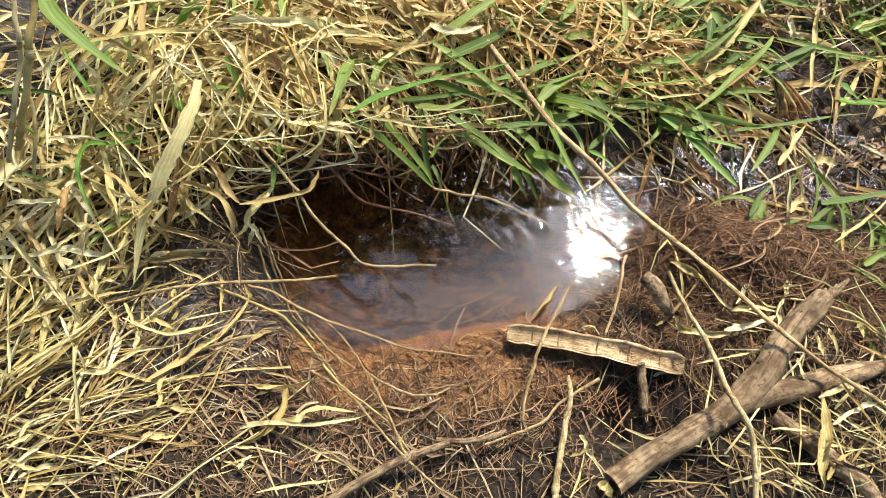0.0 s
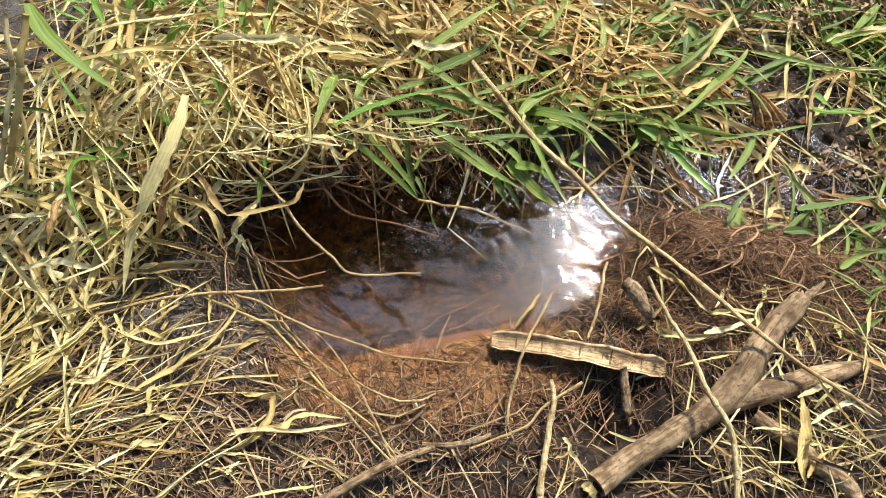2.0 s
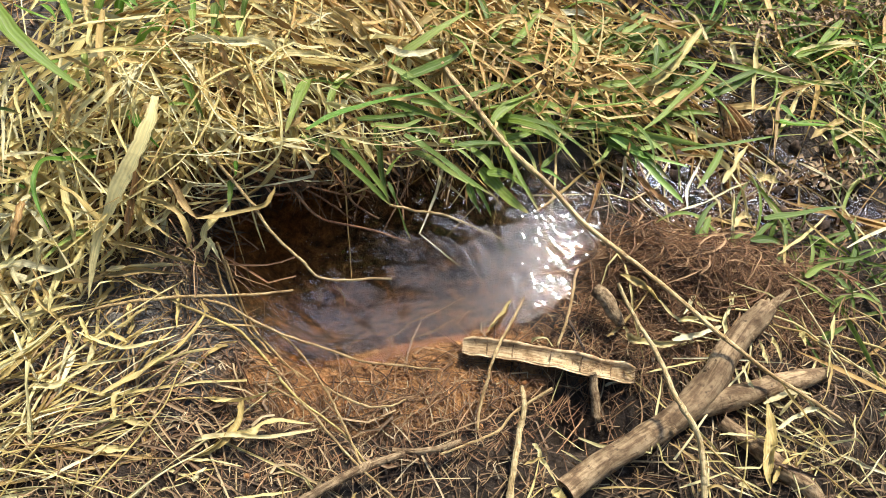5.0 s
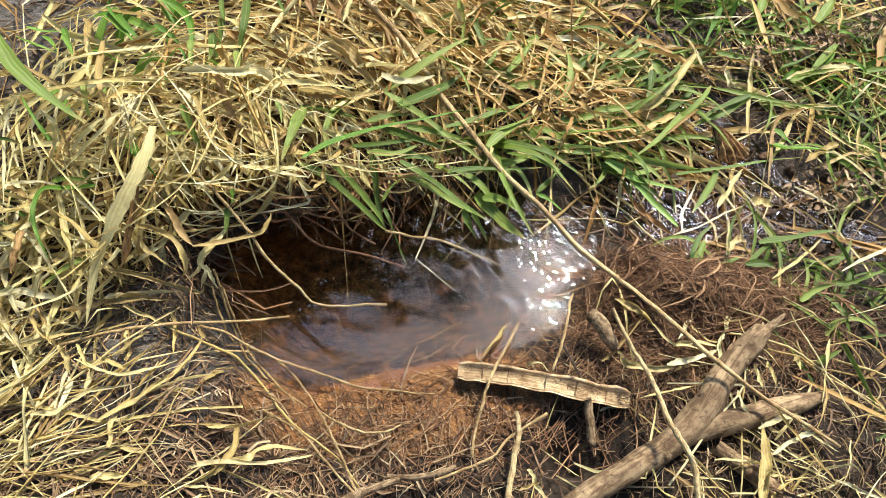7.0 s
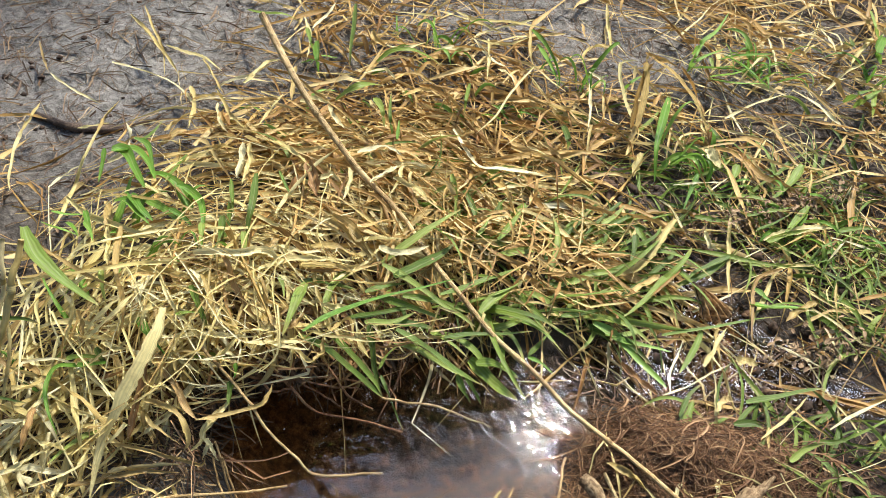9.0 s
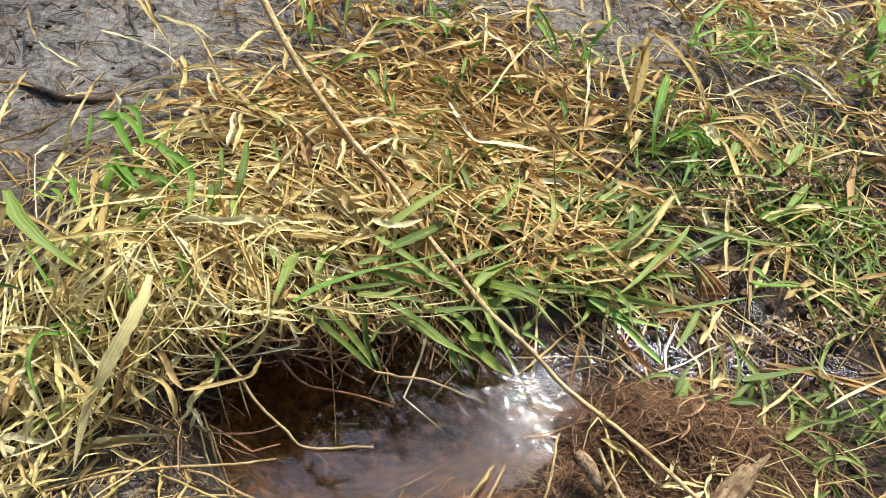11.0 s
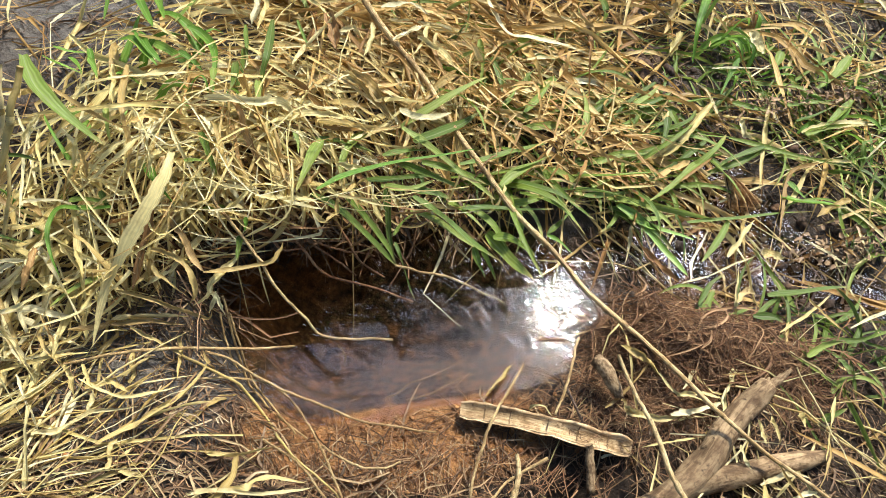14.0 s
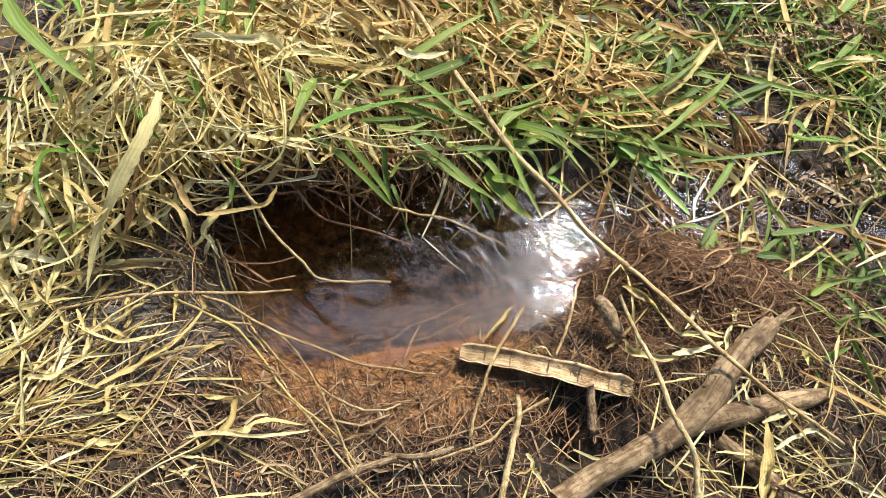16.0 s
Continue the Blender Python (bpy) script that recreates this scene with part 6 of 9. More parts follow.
blade(dry_tussock, STRAW, 0.0062, (-0.420, -0.207, 0.174), (-0.387, -0.201, 0.177), (-0.354, -0.193, 0.182))
blade(dry_tussock, STRAW, 0.0069, (-0.351, -0.207, 0.194), (-0.348, -0.180, 0.192), (-0.337, -0.158, 0.188))
blade(dry_tussock, STRAW, 0.0061, (-0.316, -0.200, 0.161), (-0.301, -0.192, 0.160), (-0.274, -0.179, 0.158))
blade(dry_tussock, STRAW_RUSSET, 0.0091, (-0.350, -0.182, 0.195), (-0.343, -0.213, 0.193), (-0.349, -0.235, 0.176))
blade(dry_tussock, STRAW, 0.0060, (-0.232, -0.147, 0.170), (-0.213, -0.164, 0.164), (-0.193, -0.175, 0.159), (-0.168, -0.181, 0.150))
blade(dry_tussock, STRAW, 0.0111, (-0.210, 0.048, 0.262), (-0.183, 0.046, 0.271), (-0.150, 0.058, 0.265), (-0.131, 0.093, 0.234), (-0.112, 0.100, 0.218), (-0.099, 0.081, 0.213))
blade(dry_tussock, STRAW, 0.0099, (-0.209, 0.026, 0.254), (-0.186, 0.007, 0.250), (-0.170, -0.009, 0.233), (-0.154, -0.029, 0.221), (-0.134, -0.059, 0.215))
blade(dry_tussock, STRAW_RUSSET, 0.0100, (-0.172, 0.053, 0.264), (-0.156, 0.036, 0.258), (-0.149, 0.025, 0.235), (-0.135, 0.015, 0.218), (-0.112, -0.009, 0.217), (-0.093, -0.022, 0.210))
blade(dry_tussock, STRAW_ORANGE, 0.0068, (-0.120, 0.011, 0.222), (-0.095, -0.003, 0.216), (-0.077, -0.020, 0.209), (-0.058, -0.022, 0.207))
blade(dry_tussock, STRAW, 0.0137, (-0.075, -0.023, 0.207), (-0.056, -0.013, 0.207), (-0.044, 0.012, 0.205))
blade(dry_tussock, STRAW, 0.0079, (-0.098, 0.075, 0.208), (-0.081, 0.068, 0.203), (-0.062, 0.049, 0.200), (-0.037, 0.039, 0.196))
blade(dry_tussock, STRAW, 0.0068, (-0.158, -0.016, 0.222), (-0.142, -0.027, 0.221), (-0.127, -0.036, 0.225))
blade(dry_tussock, STRAW, 0.0047, (-0.142, 0.076, 0.239), (-0.128, 0.057, 0.220), (-0.106, 0.023, 0.207), (-0.077, -0.024, 0.200))
blade(dry_tussock, STRAW, 0.0082, (-0.228, 0.117, 0.248), (-0.192, 0.103, 0.255), (-0.155, 0.127, 0.237), (-0.132, 0.159, 0.215))
blade(dry_tussock, STRAW, 0.0072, (-0.170, 0.061, 0.260), (-0.166, 0.100, 0.247), (-0.165, 0.114, 0.241))
blade(dry_tussock, STRAW, 0.0074, (-0.135, 0.077, 0.238), (-0.124, 0.125, 0.217), (-0.114, 0.147, 0.211))
blade(dry_tussock, STRAW, 0.0065, (-0.133, 0.071, 0.236), (-0.124, 0.107, 0.219), (-0.117, 0.126, 0.213))
blade(dry_tussock, STRAW_YELLOW, 0.0132, (-0.063, 0.220, 0.189), (-0.041, 0.216, 0.177), (-0.018, 0.207, 0.168), (0.006, 0.186, 0.165), (0.026, 0.178, 0.148))
blade(dry_tussock, STRAW_YELLOW, 0.0140, (-0.052, 0.228, 0.189), (-0.020, 0.217, 0.175), (0.001, 0.195, 0.173), (0.021, 0.176, 0.161))
blade(dry_tussock, STRAW_YELLOW, 0.0103, (-0.067, 0.145, 0.200), (-0.038, 0.174, 0.173), (-0.012, 0.171, 0.164), (0.026, 0.176, 0.144))
blade(dry_tussock, STRAW, 0.0099, (-0.136, 0.048, 0.233), (-0.110, 0.094, 0.208), (-0.076, 0.117, 0.202), (-0.040, 0.141, 0.179), (-0.001, 0.157, 0.163))
blade(dry_tussock, STRAW, 0.0109, (-0.072, 0.100, 0.205), (-0.037, 0.123, 0.184), (0.001, 0.141, 0.166), (0.031, 0.167, 0.152))
blade(dry_tussock, STRAW_ORANGE, 0.0068, (-0.065, 0.102, 0.193), (-0.022, 0.131, 0.168), (0.016, 0.156, 0.151), (0.039, 0.179, 0.144))
blade(dry_tussock, STRAW, 0.0125, (0.030, 0.201, 0.158), (0.048, 0.202, 0.151), (0.077, 0.215, 0.140), (0.110, 0.251, 0.122))
blade(dry_tussock, STRAW, 0.0067, (-0.025, 0.101, 0.175), (-0.005, 0.132, 0.165), (0.008, 0.151, 0.160))
blade(dry_tussock, STRAW, 0.0051, (-0.010, 0.113, 0.172), (0.021, 0.123, 0.157), (0.053, 0.135, 0.148), (0.076, 0.155, 0.141))
blade(dry_tussock, STRAW, 0.0079, (-0.007, 0.188, 0.177), (0.024, 0.209, 0.167), (0.066, 0.229, 0.150))
blade(dry_tussock, STRAW, 0.0069, (-0.084, -0.005, 0.211), (-0.074, 0.015, 0.207), (-0.055, 0.033, 0.203))
blade(dry_tussock, STRAW, 0.0074, (-0.110, -0.063, 0.226), (-0.082, -0.049, 0.211), (-0.051, -0.038, 0.203), (-0.034, -0.033, 0.199))
blade(dry_tussock, STRAW, 0.0068, (-0.071, -0.023, 0.197), (-0.053, -0.034, 0.190), (-0.032, -0.043, 0.174), (-0.022, -0.039, 0.167))
blade(dry_tussock, STRAW_YELLOW, 0.0068, (-0.022, -0.046, 0.178), (-0.013, -0.029, 0.178), (-0.016, -0.009, 0.189))
blade(dry_tussock, STRAW, 0.0080, (-0.029, 0.040, 0.195), (-0.008, 0.055, 0.177), (0.013, 0.072, 0.160))
blade(dry_tussock, STRAW, 0.0077, (-0.094, 0.167, 0.206), (-0.062, 0.170, 0.199), (-0.035, 0.205, 0.174))
blade(dry_tussock, STRAW, 0.0083, (-0.110, 0.131, 0.209), (-0.077, 0.124, 0.207), (-0.050, 0.149, 0.191))
blade(dry_tussock, STRAW, 0.0075, (-0.144, 0.143, 0.223), (-0.113, 0.143, 0.208), (-0.081, 0.143, 0.209))
blade(dry_tussock, STRAW, 0.0066, (-0.098, 0.112, 0.214), (-0.098, 0.133, 0.215), (-0.094, 0.170, 0.213))
blade(dry_tussock, STRAW, 0.0068, (-0.166, -0.050, 0.204), (-0.146, -0.061, 0.196), (-0.119, -0.068, 0.192))
blade(dry_tussock, STRAW, 0.0060, (-0.151, -0.048, 0.211), (-0.153, -0.063, 0.194), (-0.140, -0.070, 0.188))
blade(dry_tussock, STRAW, 0.0060, (-0.130, -0.043, 0.216), (-0.103, -0.032, 0.215), (-0.078, -0.018, 0.197))
blade(dry_tussock, STRAW, 0.0053, (-0.187, -0.034, 0.240), (-0.185, -0.049, 0.226), (-0.158, -0.056, 0.202))
blade(dry_tussock, STRAW, 0.0060, (-0.186, -0.064, 0.215), (-0.182, -0.078, 0.194), (-0.182, -0.098, 0.185))
blade(dry_tussock, STRAW, 0.0060, (-0.170, -0.081, 0.195), (-0.152, -0.081, 0.192), (-0.131, -0.080, 0.193))
blade(dry_tussock, STRAW, 0.0071, (-0.007, 0.004, 0.184), (0.010, 0.043, 0.166), (0.022, 0.020, 0.154))
blade(dry_tussock, STRAW_RUSSET, 0.0080, (-0.007, 0.058, 0.168), (0.008, 0.045, 0.157), (0.021, 0.027, 0.145), (0.035, 0.006, 0.127))
blade(bank_grass, GREEN, 0.0224, (-0.393, -0.017, 0.347), (-0.365, -0.051, 0.342), (-0.331, -0.073, 0.332), (-0.302, -0.083, 0.317), (-0.278, -0.088, 0.302))
blade(bank_grass, GREEN, 0.0083, (-0.300, -0.026, 0.300), (-0.293, -0.048, 0.292), (-0.290, -0.059, 0.270))
blade(bank_grass, GREEN_BRIGHT, 0.0091, (-0.281, -0.113, 0.210), (-0.316, -0.119, 0.203), (-0.343, -0.123, 0.200), (-0.349, -0.141, 0.196), (-0.343, -0.164, 0.195), (-0.328, -0.188, 0.191), (-0.314, -0.206, 0.175))
blade(bank_grass, GREEN, 0.0066, (-0.414, -0.174, 0.196), (-0.396, -0.173, 0.189), (-0.364, -0.174, 0.188))
blade(bank_grass, GREEN, 0.0084, (-0.473, -0.073, 0.206), (-0.446, -0.067, 0.208), (-0.412, -0.066, 0.213), (-0.387, -0.072, 0.215))
blade(bank_grass, GREEN, 0.0084, (-0.278, -0.183, 0.157), (-0.302, -0.207, 0.156), (-0.320, -0.238, 0.154))
blade(bank_grass, GREEN, 0.0109, (-0.195, -0.008, 0.262), (-0.177, -0.031, 0.245), (-0.163, -0.050, 0.224))
blade(bank_grass, GREEN, 0.0063, (-0.196, -0.063, 0.269), (-0.186, -0.046, 0.253), (-0.176, -0.037, 0.240))
blade(bank_grass, GREEN, 0.0138, (-0.199, 0.143, 0.244), (-0.186, 0.103, 0.256), (-0.180, 0.065, 0.266))
blade(bank_grass, GREEN, 0.0103, (-0.219, 0.113, 0.255), (-0.205, 0.063, 0.264))
blade(bank_grass, GREEN, 0.0108, (-0.159, 0.115, 0.246), (-0.148, 0.078, 0.252), (-0.143, 0.052, 0.250))
blade(bank_grass, GREEN, 0.0085, (-0.299, -0.097, 0.217), (-0.291, -0.106, 0.208), (-0.284, -0.113, 0.201))
blade(bank_grass, GREEN, 0.0086, (-0.338, -0.110, 0.201), (-0.316, -0.106, 0.206), (-0.283, -0.106, 0.210))
blade(bank_grass, GREEN, 0.0077, (-0.181, -0.074, 0.189), (-0.158, -0.065, 0.190), (-0.127, -0.068, 0.190))
blade(bank_grass, GREEN_BRIGHT, 0.0063, (-0.120, -0.079, 0.199), (-0.118, -0.087, 0.193), (-0.118, -0.095, 0.189))
blade(bank_grass, GREEN, 0.0108, (-0.123, -0.096, 0.179), (-0.122, -0.110, 0.173), (-0.120, -0.128, 0.169))
blade(bank_grass, GREEN, 0.0081, (-0.097, 0.069, 0.210), (-0.087, 0.052, 0.208), (-0.081, 0.033, 0.208))
blade(bank_grass, GREEN_BRIGHT, 0.0099, (-0.406, 0.080, 0.253), (-0.385, 0.061, 0.262), (-0.369, 0.043, 0.270))
blade(bank_grass, GREEN_BRIGHT, 0.0083, (-0.376, 0.077, 0.263), (-0.355, 0.054, 0.272), (-0.339, 0.030, 0.281))
blade(water_grass, GREEN, 0.0199, (-0.071, 0.085, 0.185), (-0.041, 0.100, 0.171), (-0.010, 0.111, 0.154), (0.010, 0.118, 0.143))
blade(water_grass, GREEN_BRIGHT, 0.0122, (-0.043, -0.014, 0.200), (-0.018, 0.023, 0.190), (0.014, 0.060, 0.175), (0.057, 0.104, 0.155), (0.111, 0.143, 0.140), (0.160, 0.178, 0.130))
blade(water_grass, GREEN, 0.0199, (0.063, 0.155, 0.142), (0.097, 0.199, 0.126), (0.130, 0.244, 0.110), (0.155, 0.279, 0.109))
blade(water_grass, GREEN, 0.0148, (0.040, 0.174, 0.146), (0.075, 0.163, 0.137), (0.112, 0.156, 0.118), (0.150, 0.138, 0.107), (0.183, 0.129, 0.094), (0.204, 0.118, 0.088))
blade(water_grass, GREEN, 0.0138, (0.139, 0.161, 0.105), (0.173, 0.184, 0.099), (0.216, 0.219, 0.093), (0.262, 0.259, 0.080), (0.275, 0.272, 0.075))
blade(water_grass, GREEN, 0.0131, (0.080, 0.140, 0.116), (0.123, 0.145, 0.108), (0.159, 0.148, 0.098), (0.185, 0.145, 0.089))
blade(water_grass, GREEN, 0.0200, (0.209, 0.149, 0.088), (0.225, 0.175, 0.089), (0.246, 0.200, 0.085), (0.266, 0.221, 0.080))
blade(water_grass, GREEN, 0.0159, (0.291, 0.218, 0.075), (0.318, 0.210, 0.068), (0.338, 0.196, 0.061), (0.347, 0.187, 0.058))
blade(water_grass, GREEN, 0.0170, (0.075, 0.088, 0.110), (0.108, 0.094, 0.106), (0.137, 0.098, 0.096))
blade(water_grass, GREEN, 0.0106, (0.156, 0.087, 0.091), (0.200, 0.105, 0.085), (0.244, 0.118, 0.077), (0.303, 0.148, 0.060))
blade(water_grass, GREEN, 0.0150, (-0.054, -0.005, 0.175), (-0.013, -0.008, 0.155), (0.029, -0.019, 0.125), (0.060, -0.027, 0.098), (0.079, -0.033, 0.084))
blade(water_grass, GREEN, 0.0135, (-0.015, 0.015, 0.165), (0.013, 0.005, 0.145), (0.039, -0.005, 0.120), (0.063, -0.020, 0.100), (0.075, -0.031, 0.088))
blade(water_grass, GREEN, 0.0130, (0.039, 0.058, 0.140), (0.050, 0.029, 0.125), (0.057, 0.005, 0.105), (0.071, -0.022, 0.088))
blade(water_grass, GREEN, 0.0066, (0.068, -0.005, 0.101), (0.080, -0.025, 0.095), (0.097, -0.032, 0.040), (0.112, -0.049, 0.020))
blade(water_grass, GREEN, 0.0065, (0.065, 0.002, 0.108), (0.075, 0.026, 0.113), (0.091, 0.050, 0.112))
blade(water_grass, GREEN, 0.0152, (0.079, 0.072, 0.116), (0.108, 0.062, 0.109), (0.140, 0.055, 0.094), (0.172, 0.039, 0.084), (0.205, 0.030, 0.070), (0.232, 0.037, 0.044))
blade(water_grass, GREEN, 0.0143, (0.079, 0.054, 0.104), (0.115, 0.055, 0.093), (0.151, 0.048, 0.078), (0.183, 0.038, 0.070), (0.211, 0.039, 0.055))
blade(water_grass, GREEN, 0.0157, (0.140, 0.096, 0.088), (0.176, 0.101, 0.073), (0.206, 0.084, 0.071), (0.227, 0.068, 0.058), (0.247, 0.064, 0.030))
blade(water_grass, GREEN, 0.0299, (0.200, 0.072, 0.060), (0.228, 0.057, 0.045), (0.255, 0.048, 0.025), (0.288, 0.043, 0.008))
blade(water_grass, GREEN, 0.0168, (0.211, 0.061, 0.069), (0.238, 0.075, 0.055), (0.270, 0.080, 0.029), (0.285, 0.077, 0.020))
blade(water_grass, GREEN, 0.0119, (0.183, 0.034, 0.073), (0.194, 0.016, 0.064), (0.211, 0.012, 0.030))
blade(water_grass, GREEN, 0.0086, (0.196, 0.041, 0.067), (0.213, 0.026, 0.048), (0.229, 0.017, 0.020))
blade(water_grass, GREEN, 0.0121, (0.022, 0.119, 0.138), (0.053, 0.144, 0.130), (0.085, 0.165, 0.118))
blade(water_grass, GREEN, 0.0109, (0.008, 0.052, 0.155), (0.044, 0.088, 0.129), (0.083, 0.119, 0.112), (0.116, 0.130, 0.111))
blade(water_grass, GREEN, 0.0125, (0.032, 0.059, 0.141), (0.071, 0.083, 0.120), (0.105, 0.112, 0.116))
blade(water_grass, GREEN, 0.0120, (0.065, 0.125, 0.117), (0.084, 0.115, 0.108), (0.096, 0.090, 0.107))
blade(channel_grass, GREEN, 0.0158, (0.229, 0.279, 0.090), (0.269, 0.308, 0.077), (0.309, 0.333, 0.066), (0.334, 0.337, 0.063))
blade(channel_grass, GREEN, 0.0176, (0.318, 0.310, 0.065), (0.347, 0.367, 0.064), (0.376, 0.408, 0.064), (0.404, 0.454, 0.064))
blade(channel_grass, GREEN, 0.0140, (0.229, 0.312, 0.095), (0.245, 0.349, 0.091), (0.258, 0.382, 0.089), (0.269, 0.408, 0.087))
blade(channel_grass, GREEN, 0.0116, (0.381, 0.273, 0.068), (0.349, 0.253, 0.068), (0.319, 0.235, 0.069))
blade(channel_grass, GREEN, 0.0158, (0.365, 0.255, 0.070), (0.395, 0.281, 0.069), (0.429, 0.297, 0.067), (0.453, 0.307, 0.066))
blade(channel_grass, GREEN, 0.0127, (0.361, 0.213, 0.053), (0.390, 0.234, 0.056), (0.422, 0.255, 0.057), (0.441, 0.272, 0.057))
blade(channel_grass, GREEN, 0.0124, (0.350, 0.191, 0.055), (0.390, 0.204, 0.056), (0.439, 0.222, 0.058))
blade(channel_grass, GREEN, 0.0135, (0.330, 0.219, 0.058), (0.351, 0.243, 0.060), (0.374, 0.256, 0.059))
blade(channel_grass, GREEN, 0.0097, (0.191, 0.306, 0.105), (0.201, 0.331, 0.104), (0.208, 0.357, 0.103))
blade(channel_grass, GREEN, 0.0101, (0.298, 0.108, 0.043), (0.317, 0.136, 0.046), (0.336, 0.168, 0.045))
blade(channel_grass, GREEN_BRIGHT, 0.0080, (0.296, 0.099, 0.053), (0.317, 0.093, 0.051), (0.338, 0.077, 0.050))
blade(channel_grass, GREEN_BRIGHT, 0.0170, (0.408, 0.190, 0.051), (0.438, 0.174, 0.050), (0.462, 0.153, 0.046), (0.486, 0.128, 0.041), (0.513, 0.100, 0.041), (0.525, 0.081, 0.045))
blade(channel_grass, GREEN_BRIGHT, 0.0124, (0.440, 0.162, 0.052), (0.475, 0.160, 0.048), (0.512, 0.158, 0.046), (0.539, 0.153, 0.047))
blade(channel_grass, GREEN, 0.0153, (0.427, 0.168, 0.050), (0.461, 0.174, 0.049), (0.504, 0.195, 0.048))
blade(channel_grass, GREEN, 0.0137, (0.598, 0.210, 0.045), (0.582, 0.173, 0.044), (0.562, 0.136, 0.042), (0.550, 0.116, 0.042))
blade(channel_grass, GREEN, 0.0112, (0.527, 0.188, 0.045), (0.578, 0.205, 0.048), (0.626, 0.222, 0.048), (0.684, 0.245, 0.049), (0.748, 0.266, 0.049))
blade(channel_grass, GREEN, 0.0148, (0.552, 0.000, 0.042), (0.590, 0.022, 0.043), (0.632, 0.050, 0.044))
blade(channel_grass, GREEN, 0.0148, (0.550, 0.020, 0.042), (0.560, 0.047, 0.042), (0.569, 0.070, 0.042))
blade(channel_grass, GREEN, 0.0149, (0.652, 0.071, 0.051), (0.704, 0.090, 0.048), (0.752, 0.110, 0.047), (0.793, 0.123, 0.049))
blade(channel_grass, GREEN, 0.0141, (0.625, 0.026, 0.052), (0.655, 0.032, 0.053), (0.672, 0.026, 0.053))
blade(channel_grass, GREEN, 0.0146, (0.488, 0.402, 0.065), (0.484, 0.364, 0.064), (0.475, 0.329, 0.064))
blade(channel_grass, GREEN, 0.0134, (0.564, 0.384, 0.044), (0.529, 0.338, 0.046), (0.498, 0.297, 0.048), (0.468, 0.271, 0.049), (0.451, 0.246, 0.048))
blade(channel_grass, GREEN, 0.0151, (0.554, 0.330, 0.049), (0.525, 0.293, 0.053), (0.494, 0.248, 0.054), (0.456, 0.207, 0.053))
blade(channel_grass, GREEN, 0.0101, (0.606, 0.399, 0.049), (0.660, 0.394, 0.050), (0.707, 0.386, 0.053), (0.766, 0.383, 0.054), (0.828, 0.381, 0.054))
blade(channel_grass, GREEN, 0.0129, (0.670, 0.391, 0.053), (0.628, 0.364, 0.048), (0.598, 0.340, 0.046), (0.558, 0.289, 0.048))
blade(channel_grass, GREEN_BRIGHT, 0.0193, (0.690, 0.279, 0.054), (0.723, 0.277, 0.054), (0.762, 0.282, 0.055), (0.804, 0.286, 0.055))
blade(channel_grass, GREEN, 0.0181, (0.854, 0.560, 0.056), (0.813, 0.502, 0.055), (0.785, 0.465, 0.055))
blade(channel_grass, GREEN, 0.0156, (0.721, 0.507, 0.056), (0.763, 0.527, 0.056), (0.812, 0.539, 0.056))
blade(channel_grass, GREEN, 0.0130, (0.750, 0.444, 0.054), (0.788, 0.469, 0.054), (0.845, 0.494, 0.055))
blade(channel_grass, GREEN, 0.0150, (0.494, 0.424, 0.061), (0.506, 0.397, 0.060), (0.518, 0.374, 0.059))
blade(channel_grass, GREEN_BRIGHT, 0.0141, (0.708, 0.323, 0.048), (0.721, 0.307, 0.048), (0.738, 0.293, 0.047))
blade(channel_grass, GREEN, 0.0130, (0.436, 0.416, 0.062), (0.472, 0.446, 0.062), (0.498, 0.474, 0.062))
blade(channel_grass, GREEN, 0.0130, (0.425, 0.418, 0.065), (0.451, 0.445, 0.065), (0.472, 0.480, 0.065))
blade(channel_grass, GREEN, 0.0112, (0.510, 0.451, 0.055), (0.553, 0.477, 0.053), (0.596, 0.500, 0.052))
blade(channel_grass, GREEN, 0.0137, (0.610, 0.476, 0.063), (0.646, 0.474, 0.062), (0.682, 0.477, 0.062))
blade(channel_grass, GREEN, 0.0142, (0.734, 0.467, 0.058), (0.768, 0.489, 0.058), (0.814, 0.528, 0.059))
blade(channel_grass, GREEN, 0.0102, (0.537, 0.026, 0.056), (0.557, 0.066, 0.056), (0.581, 0.092, 0.056))
blade(channel_grass, GREEN, 0.0091, (0.522, -0.006, 0.047), (0.541, 0.024, 0.046), (0.551, 0.046, 0.046))
blade(channel_grass, GREEN, 0.0114, (0.634, 0.032, 0.052), (0.655, 0.058, 0.050), (0.676, 0.079, 0.048))
blade(channel_grass, GREEN, 0.0133, (0.702, -0.027, 0.056), (0.732, -0.000, 0.053), (0.768, 0.017, 0.052))
blade(channel_grass, GREEN, 0.0128, (0.713, -0.125, 0.056), (0.731, -0.115, 0.056), (0.754, -0.100, 0.055))
blade(channel_grass, GREEN, 0.0112, (0.631, -0.016, 0.049), (0.657, -0.007, 0.049), (0.682, 0.019, 0.047))
blade(channel_straw, STRAW, 0.0177, (0.560, 0.438, 0.085), (0.532, 0.385, 0.080), (0.511, 0.357, 0.070), (0.494, 0.331, 0.060), (0.472, 0.311, 0.055), (0.449, 0.298, 0.055))
blade(channel_straw, STRAW_ORANGE, 0.0110, (0.450, 0.114, 0.051), (0.482, 0.084, 0.048), (0.512, 0.063, 0.051))
blade(channel_straw, STRAW, 0.0048, (0.520, 0.070, 0.040), (0.564, 0.093, 0.042), (0.602, 0.121, 0.043), (0.640, 0.146, 0.043))
